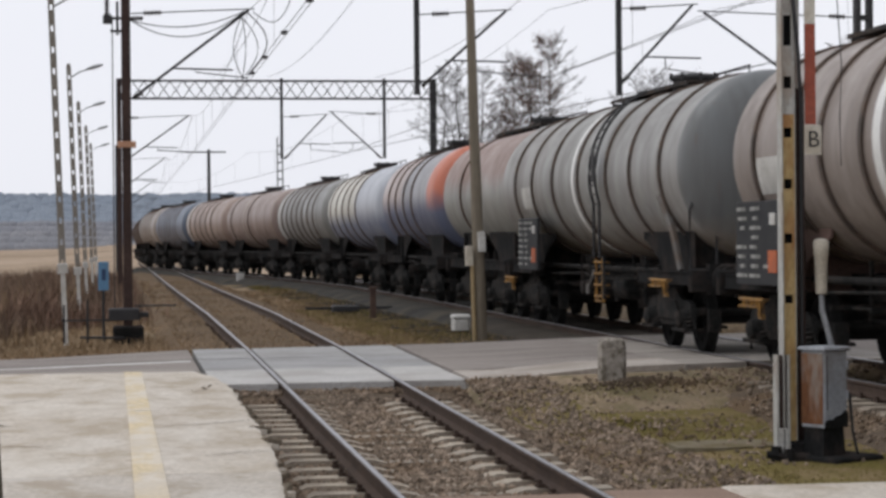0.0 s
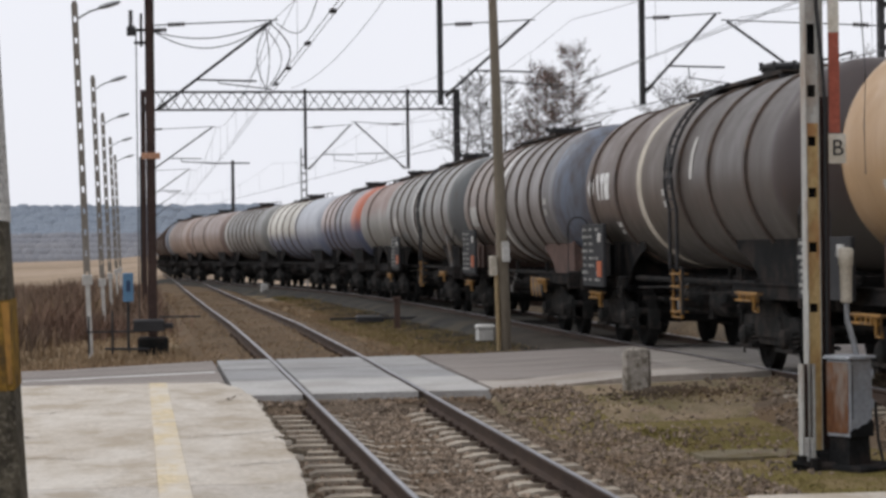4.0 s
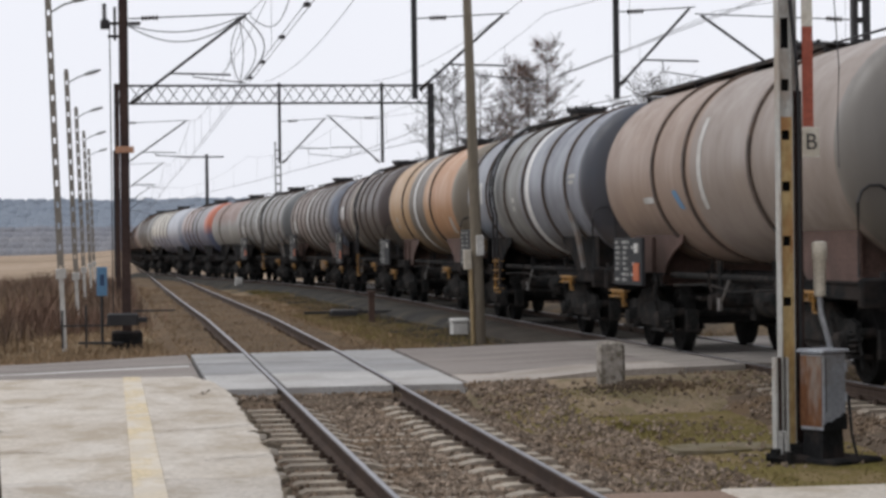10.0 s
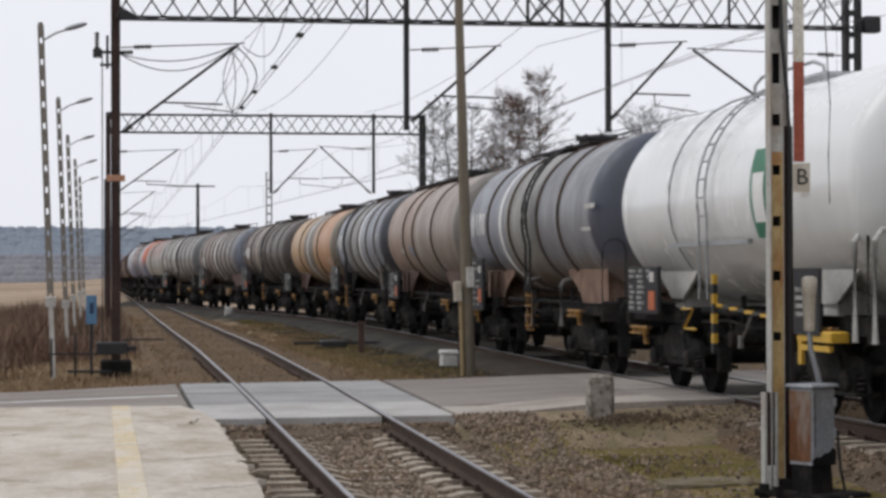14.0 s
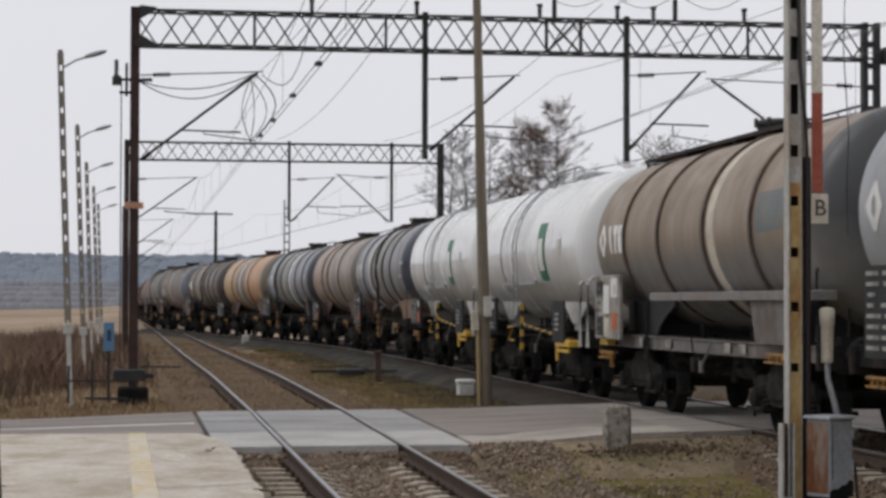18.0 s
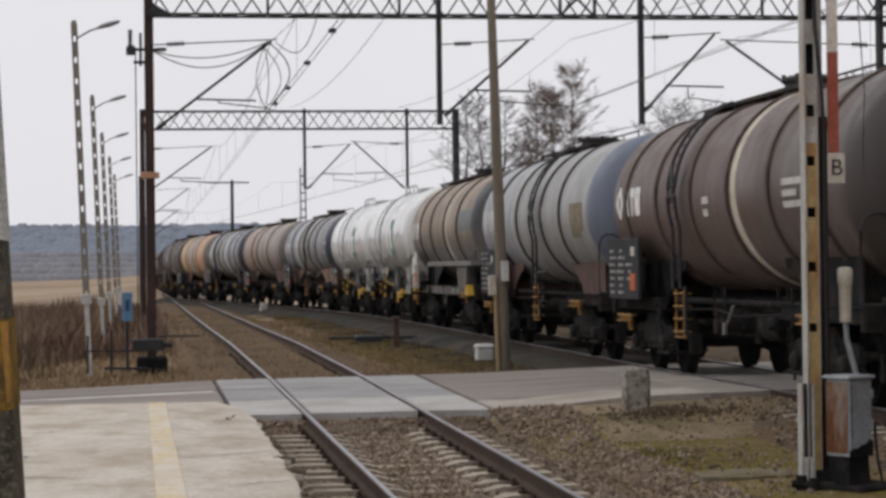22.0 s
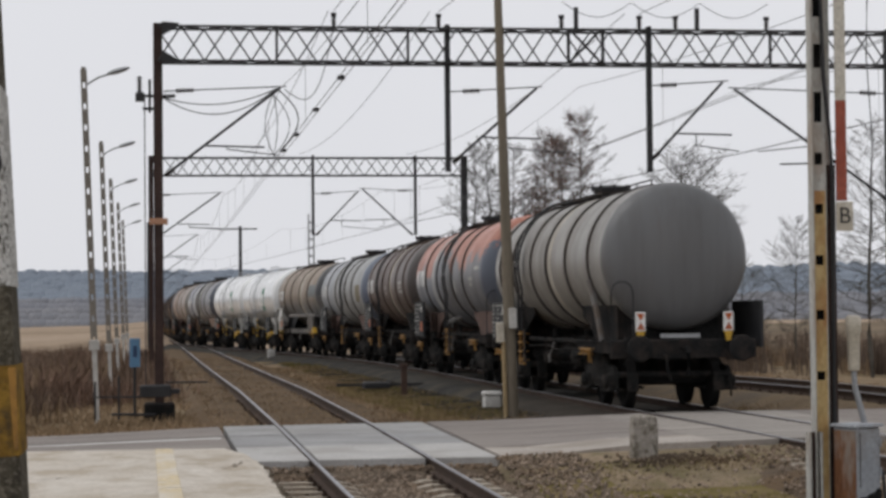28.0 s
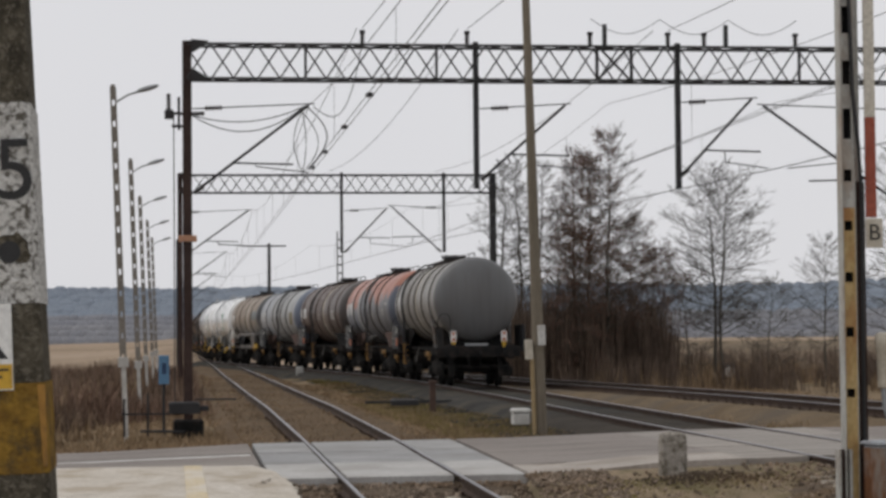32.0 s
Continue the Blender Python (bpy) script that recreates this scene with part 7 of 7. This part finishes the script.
part("rod", Geo().box((-0.6, -0.06, 0.05), (2.2, 0.06, 0.12)), IRON, rod, "", 0)
part("cover", Geo().chamfer((0.1, -0.3, 0.0), (0.8, 0.3, 0.16), 0.03), IRON, rod)


# ---- woods, bushes, grass ----
def limb(g, p, d, length, r, depth, rng):
    """A branch that curls upwards and carries thinner ones on alternating sides. Returns the ends of its twigs."""
    n = 4 if depth else 2
    pts, q = [Vector(p)], Vector(p)
    for i in range(n):
        d = (d + Vector((rng.gauss(0, 0.13), rng.gauss(0, 0.13), 0.03 + rng.gauss(0, 0.12)))).normalized()
        q = q + d * (length / n)
        pts.append(q.copy())
    g.tube(pts, r, 4 if depth > 1 else 3, max(0.005, r * 0.4), False)
    if depth == 0:
        return [q]
    tips = [q]
    count = 7 if depth > 1 else 5
    side = d.cross(Vector((0, 0, 1))).normalized()
    for k in range(count):
        u = 0.25 + 0.75 * (k + rng.random() * 0.6) / count
        a = u * n
        i = min(n - 1, int(a))
        s = 1 if k % 2 else -1
        way = (d * 0.6 + side * s * rng.uniform(0.3, 1.0) + Vector((0, 0, rng.uniform(-0.25, 0.5)))).normalized()
        tips += limb(g, pts[i].lerp(pts[i + 1], a - i), way, length * rng.uniform(0.32, 0.5) * (1.15 - 0.5 * u), max(0.0075, r * 0.5), depth - 1, rng)
    return tips


def tree(x, y, z, h, seed, trunks=1, leaves=0, label="bare alder tree behind the tracks", spread=2.0, low=0.25, limbs=52, one_side=False):
    """Straight trunks, side limbs in a rounded or narrow crown, and catkins or dry leaves at the twigs' ends."""
    rng = random.Random(seed)
    t = thing("tree", label, "tree", pose(x, y, z), "trees behind the tracks")
    tips = []
    for k in range(trunks):
        g, crown = Geo(), Geo()
        bx = (k - (trunks - 1) / 2) * 0.45
        tall = h * (1 - 0.06 * k)
        sway = rng.uniform(-0.35, 0.35)
        pts = [Vector((bx + sway * math.sin(i * 0.5) * 0.4 + rng.gauss(0, 0.03), rng.gauss(0, 0.05), -0.3 + (tall + 0.3) * i / 10)) for i in range(11)]
        g.tube(pts, 0.0105 * h, 8, 0.012, False)
        part("trunk", g, BARK, t, "dark bare trunk")
        for j in range(limbs):
            u = low + (0.99 - low) * (j + rng.random()) / limbs
            a = u * 10
            i = min(9, int(a))
            p = pts[i].lerp(pts[i + 1], a - i)
            turn = j * 2.4 + rng.uniform(-0.4, 0.4)
            d = Vector((math.cos(turn), math.sin(turn), 0.12 + 0.85 * u * u + rng.uniform(-0.1, 0.2))).normalized()
            wide = steps(u, [(0.0, 0.55), (low, 0.6), (low + 0.2, 1.0), (0.68, 0.95), (0.85, 0.74), (0.95, 0.5), (1.0, 0.28)])
            tips += limb(crown, p, d, spread * wide * rng.uniform(0.6, 1.1), 0.0026 * h * (1.2 - u), 2, rng)
        part("crown", crown, BARK, t, "bare branches and twigs")
    if leaves:
        g = Geo()
        ends = [p for p in tips if not one_side or p.x < 0.35 or p.z < 0.5 * h]
        for i in range(leaves):
            p = rng.choice(ends) + Vector((rng.gauss(0, 0.1), rng.gauss(0, 0.1), rng.gauss(-0.04, 0.1)))
            a = Vector((rng.uniform(-1, 1), rng.uniform(-1, 1), rng.uniform(-1.0, 0.4))).normalized() * rng.uniform(0.05, 0.11)
            b = Vector((rng.uniform(-1, 1), rng.uniform(-1, 1), rng.uniform(-1, 1))).normalized() * rng.uniform(0.03, 0.06)
            g.add([p, p + b, p + a], [(0, 1, 2)])
        part("foliage", g, DRYLEAF, t, "sparse dry brown leaves", 0)
    return t


def tree_at(x90, h90, y, seed, **more):
    """Placed by its line of sight at 90 m."""
    k = y / 90
    return tree(x90 * k, y, ground_z(x90 * k, y), h90 * k, seed, **more)


CATKINS = "alder tree with dry brown catkins"
tree_at(13.5, 8.9, 97, 1, spread=1.9, limbs=60)
tree_at(14.2, 9.3, 96, 2, spread=1.7, limbs=62)
tree_at(15.1, 9.0, 100, 3, spread=1.8, limbs=60)
tree_at(15.8, 7.4, 94, 11, spread=1.5, limbs=50, leaves=2500)
tree_at(16.5, 9.7, 98, 12, spread=1.6, limbs=62, leaves=4000, label=CATKINS)
tree_at(17.15, 9.4, 95, 16, spread=1.8, limbs=64, leaves=7500, label="slender tree still full of dry brown leaves")
tree_at(17.95, 10.3, 93, 4, spread=2.5, limbs=70, leaves=8500, label=CATKINS, one_side=True)
tree_at(18.9, 6.6, 96, 5, spread=2.1, limbs=56, leaves=10000, label=CATKINS, low=0.12)
tree_at(19.8, 5.4, 94, 13, spread=2.1, limbs=52, leaves=9000, label=CATKINS, low=0.12)
tree_at(16.7, 6.2, 93, 17, spread=1.9, limbs=50, leaves=9000, label=CATKINS, low=0.12)
tree_at(22.6, 8.7, 95, 6, trunks=2, spread=3.3, low=0.28, limbs=54, label="bare twin-trunked alder tree")
tree_at(27.2, 5.9, 108, 7, spread=2.4, low=0.25, limbs=46)
tree_at(30.5, 10.6, 85, 8, spread=2.6, label="tall bare birch tree")
tree_at(31.6, 8.8, 92, 9, spread=2.3)
tree_at(12.4, 4.3, 120, 10, spread=2.2, limbs=40)
tree_at(24.8, 4.2, 101, 14, spread=2.4, low=0.12, limbs=44)
tree_at(21.2, 4.0, 99, 15, spread=2.2, low=0.12, limbs=44)


def thicket(name, label, spots, mat, rng, tall, sticks, bushy=0.4):
    """Many thin twigs, upright or spreading."""
    g = Geo()
    for x, y in spots:
        z = ground_z(x, y)
        k = tall * rng.uniform(0.5, 1.1)
        for i in range(sticks):
            a = rng.uniform(0, 6.283)
            r = rng.uniform(0.1, 1.0) * k * bushy
            p = Vector((x + rng.gauss(0, 0.25), y + rng.gauss(0, 0.25), z - 0.05))
            q = p + Vector((math.cos(a) * r, math.sin(a) * r, k * rng.uniform(0.5, 1.0)))
            w = Vector((math.cos(a + 1.57), math.sin(a + 1.57), 0)) * rng.uniform(0.008, 0.02)
            mid = (p + q) / 2 + Vector((0, 0, 0.1 * k))
            g.add([p - w, p + w, mid + w * 0.8, mid - w * 0.8, q], [(0, 1, 2, 3), (3, 2, 4)])
    return solid(name, g, mat, label, "undergrowth", "stuff", smooth=0)


def clumps(rng, count, x0, x1, y0, y1, seed, least=-0.05):
    out = []
    while len(out) < count:
        x, y = rng.uniform(x0, x1), rng.uniform(y0, y1)
        if noise.noise((x * 0.3, y * 0.12, seed)) > least + rng.uniform(-0.15, 0.15):
            out.append((x, y))
    return out


rng = random.Random(5)
thicket("bushes", "reddish brown leafless thicket left of the line", clumps(rng, 900, -12, -1.6, 46, 130, 1.5, -0.25), BUSH, rng, 1.35, 40, 0.75)
thicket("reeds", "dry yellow stalks among the leafless bushes", clumps(rng, 380, -12, -1.2, 45, 120, 3.1, -0.2), STRAW, rng, 1.2, 22, 0.6)
thicket("bushes", "low brown weeds along the platform track", clumps(rng, 560, -3.2, 0.6, 44.5, 120, 8.5, -0.2), BUSH, rng, 0.8, 26, 0.7)
thicket("bushes", "brown leafless scrub under the alder trees", clumps(rng, 360, 15, 42, 86, 122, 2.5), TWIGS, rng, 1.9, 24)
thicket("saplings", "dense thin saplings under the alder trees", [(rng.uniform(14.0, 21.4), rng.uniform(92, 104)) for _ in range(420)], TWIGS, rng, 5.0, 24, 0.22)
thicket("bushes", "brown scrub in the field behind the trees", clumps(rng, 520, 18, 85, 118, 230, 6.5, -0.2), TWIGS, rng, 2.2, 20)
thicket("reeds", "dry straw coloured reeds and tall grass", clumps(rng, 620, 15, 60, 86, 150, 4.5), STRAW, rng, 1.3, 22)


def grass(name, label, count, where, mat, rng, tall, zf=None):
    g = Geo()
    while len(g.f) < count:
        x, y = where(rng)
        if noise.noise((x * 0.8, y * 0.4, 11)) < rng.uniform(-0.6, 0.3):
            continue
        z = (zf or ground_z)(x, y)
        h = tall * rng.uniform(0.4, 1.2)
        a = rng.uniform(0, 6.283)
        w = 0.006 + 0.0002 * y
        lean = Vector((rng.gauss(0, 0.5) * h, rng.gauss(0, 0.5) * h, h))
        p = Vector((x, y, z - 0.01))
        s = Vector((math.cos(a), math.sin(a), 0)) * w
        g.add([p - s, p + s, p + lean], [(0, 1, 2)])
    return solid(name, g, mat, label, "grass", "stuff", smooth=0)


grass("grass", "short winter grass beside the signal mast", 26000, lambda r: (r.uniform(4.8, 8.0), r.uniform(17, 27)), GREEN, rng, 0.024)
grass("dry_grass", "dry straw coloured grass along the line", 26000, lambda r: (r.uniform(-7, 1.3), 36.2 + r.random() ** 1.6 * 60), STRAW, rng, 0.16)
grass("dry_grass", "dry straw coloured grass between the tracks", 16000, lambda r: (r.uniform(4.4, 6.3) + r.random() ** 3 * 1.2, 37 + r.random() ** 1.4 * 50), STRAW, rng, 0.08)
grass("dry_grass", "withered weeds between the rails", 9000, lambda r: (2.85 + r.uniform(-1.7, 1.7), 36.8 + r.random() ** 1.5 * 70), STRAW, rng, 0.07, lambda x, y: x * 0 + z_one(y) - 0.17)
grass("grass", "green winter grass between the tracks", 12000, lambda r: (r.uniform(5.0, 6.7), r.uniform(37, 62)), GREEN, rng, 0.07)
grass("grass", "ragged dark grass on the oily ground beside the main track", 9000, lambda r: (x_two(40) - 3.4 + r.random() ** 1.3 * 2.6, 40 + r.random() ** 1.3 * 55), TURF, rng, 0.09)
grass("dry_grass", "dry grass behind the side track", 14000, lambda r: (r.uniform(11.5, 24), r.uniform(37, 90)), STRAW, rng, 0.2)
grass("grass", "thin green and brown grass between the main and the side track", 12000, lambda r: (r.uniform(10.6, 14.0), r.uniform(37, 70)), GREEN, rng, 0.08)

# loose ballast stones
def rubble(label, count, where, zf, rng, size=0.03, mat=None):
    g = Geo()
    for i in range(count):
        x, y = where(rng)
        s = size * rng.uniform(0.5, 1.3)
        z = zf(x, y) + s * 0.3
        m = Matrix.Translation((x, y, z)) @ Euler((rng.uniform(0, 3), rng.uniform(0, 3), rng.uniform(0, 3))).to_matrix().to_4x4()
        k = [Vector(c) * s * rng.uniform(0.7, 1.2) for c in ((1, 0, 0), (-1, 0.1, 0), (0, 1, 0.1), (0.1, -1, 0), (0, 0, 0.8), (0, 0.1, -0.8))]
        g.add([m @ c for c in k], [(0, 2, 4), (2, 1, 4), (1, 3, 4), (3, 0, 4), (2, 0, 5), (1, 2, 5), (3, 1, 5), (0, 3, 5)])
    return solid("ballast_stones", g, mat or STONES, label, "ballast", "stuff", smooth=0)


def bed_z(x, y):
    p = abs(x - 2.85)
    return max(z_one(y) - (0.235 - 0.12 * ease((y - 26.6) / 1.2) * (y < 28)) - max(0, p - 1.5) * 0.42, ground_z(x, y) if x > 4.2 else -9)


def between(r, y0, y1):
    """A spot on the bed, seldom on a sleeper's head."""
    while True:
        x, y = 2.85 + r.uniform(-1.9, 2.6), r.uniform(y0, y1)
        off = abs((y - 11.2 + 0.31) % 0.62 - 0.31)
        if off > 0.14 or not 0.35 < abs(x - 2.85) < 1.32 or y > 27.6 or r.random() < 0.06:
            return x, y


rubble("grey brown ballast stones round the sleepers", 15000, lambda r: between(r, 16.4, 27.9), bed_z, rng, 0.032)
rubble("ballast stones beside the near platform", 5000, lambda r: between(r, 1.0, 12.0), bed_z, rng, 0.036)
rubble("scattered stones along the platform track", 6000, lambda r: (2.85 + r.uniform(-1.8, 1.9), 36 + 26 * r.random() ** 1.5), bed_z, rng, 0.03)

rubble("dark gravel along the main track before the road", 3500, lambda r: (r.uniform(7.2, 10.9), r.uniform(17, 27.8)), lambda x, y: max(-0.235 - max(0, abs(x - 9.05) - 1.5) * 0.42, ground_z(x, y)), rng, 0.035)
rubble("black cinders and stones along the main track", 7000, lambda r: (x_two(50) + r.uniform(-3.2, -0.9), 37.5 + 45 * r.random() ** 1.5), lambda x, y: max(ground_z(x, y), -0.2 if abs(x - x_two(y)) < 1.6 else -9), rng, 0.04, BLACKBED)
rubble("dark cinders heaped round the stone post", 420, lambda r: (6.5 + r.gauss(0, 0.45), 26.75 + r.gauss(0, 0.18)), lambda x, y: ground_z(x, y) + 0.05 * math.exp(-((x - 6.5) ** 2 + (y - 26.75) ** 2) * 4), rng, 0.022, BALLAST)
rubble("loose stones in the turf beside the road", 900, lambda r: (r.uniform(4.9, 8.2), r.uniform(19, 27.4)), ground_z, rng, 0.03)

# far woods: rounded crowns standing row behind row on rising ground
def woods(name, label, rows, mat, seed, wide):
    g = Geo()
    rng = random.Random(seed)
    for row, (dist, top) in enumerate(rows):
        n = round(radians(80) * dist / (wide * 0.62))
        for i in range(n):
            a = radians(-25 + 80 * i / n + rng.uniform(-0.05, 0.05))
            x, y = (dist + rng.uniform(-8, 8)) * math.sin(a), dist * math.cos(a)
            zt = top * rng.uniform(0.965, 1.015) + top * 0.04 * noise.noise((a * 14, row, 0))
            w = wide * rng.uniform(0.7, 1.3)
            vs = []
            for z, k in ((-3, 1.0), (zt - w * 0.9, 1.0), (zt - w * 0.35, 0.75), (zt - w * 0.08, 0.3)):
                vs += [(x + w * k * math.cos(b), y + w * k * math.sin(b), z) for b in (0.5, 1.55, 2.6, 3.65, 4.7, 5.75)]
            fs = [(r * 6 + j, r * 6 + (j + 1) % 6, r * 6 + 6 + (j + 1) % 6, r * 6 + 6 + j) for r in range(3) for j in range(6)] + [tuple(range(18, 24))]
            g.add(vs, fs)
    return solid(name, g, mat, label, "woods", "stuff", smooth=180)


woods("far_woods", "woods on the horizon, blue grey haze in their colour", [(830 + 22 * i, 11.0 + 1.85 * i) for i in range(9)], HAZED_FOREST, 9, 5.0)
woods("far_woods", "grey brown scrub before the woods, paled by haze in its colour", [(710 + 22 * i, 3.4 + 1.9 * i) for i in range(5)], HAZED_SCRUB, 10, 4.0)


# ---- what moves ----
def motions():
    times = [i * 1.0 for i in range(33)]
    run = [travelled(t) for t in times]
    for wagon, s, pitch, length in WAGONS:
        walk(wagon, [(t, wagon_pose(s + d)) for t, d in zip(times, run)])
    ticks = [i / 15 for i in range(481)]
    turns = [math.degrees(travelled(t) / 0.46) for t in ticks]
    for axle, y in WHEELSETS:
        walk(axle, [(t, pose(0, y, 0.46, -a, 0, 0)) for t, a in zip(ticks, turns)])


motions()
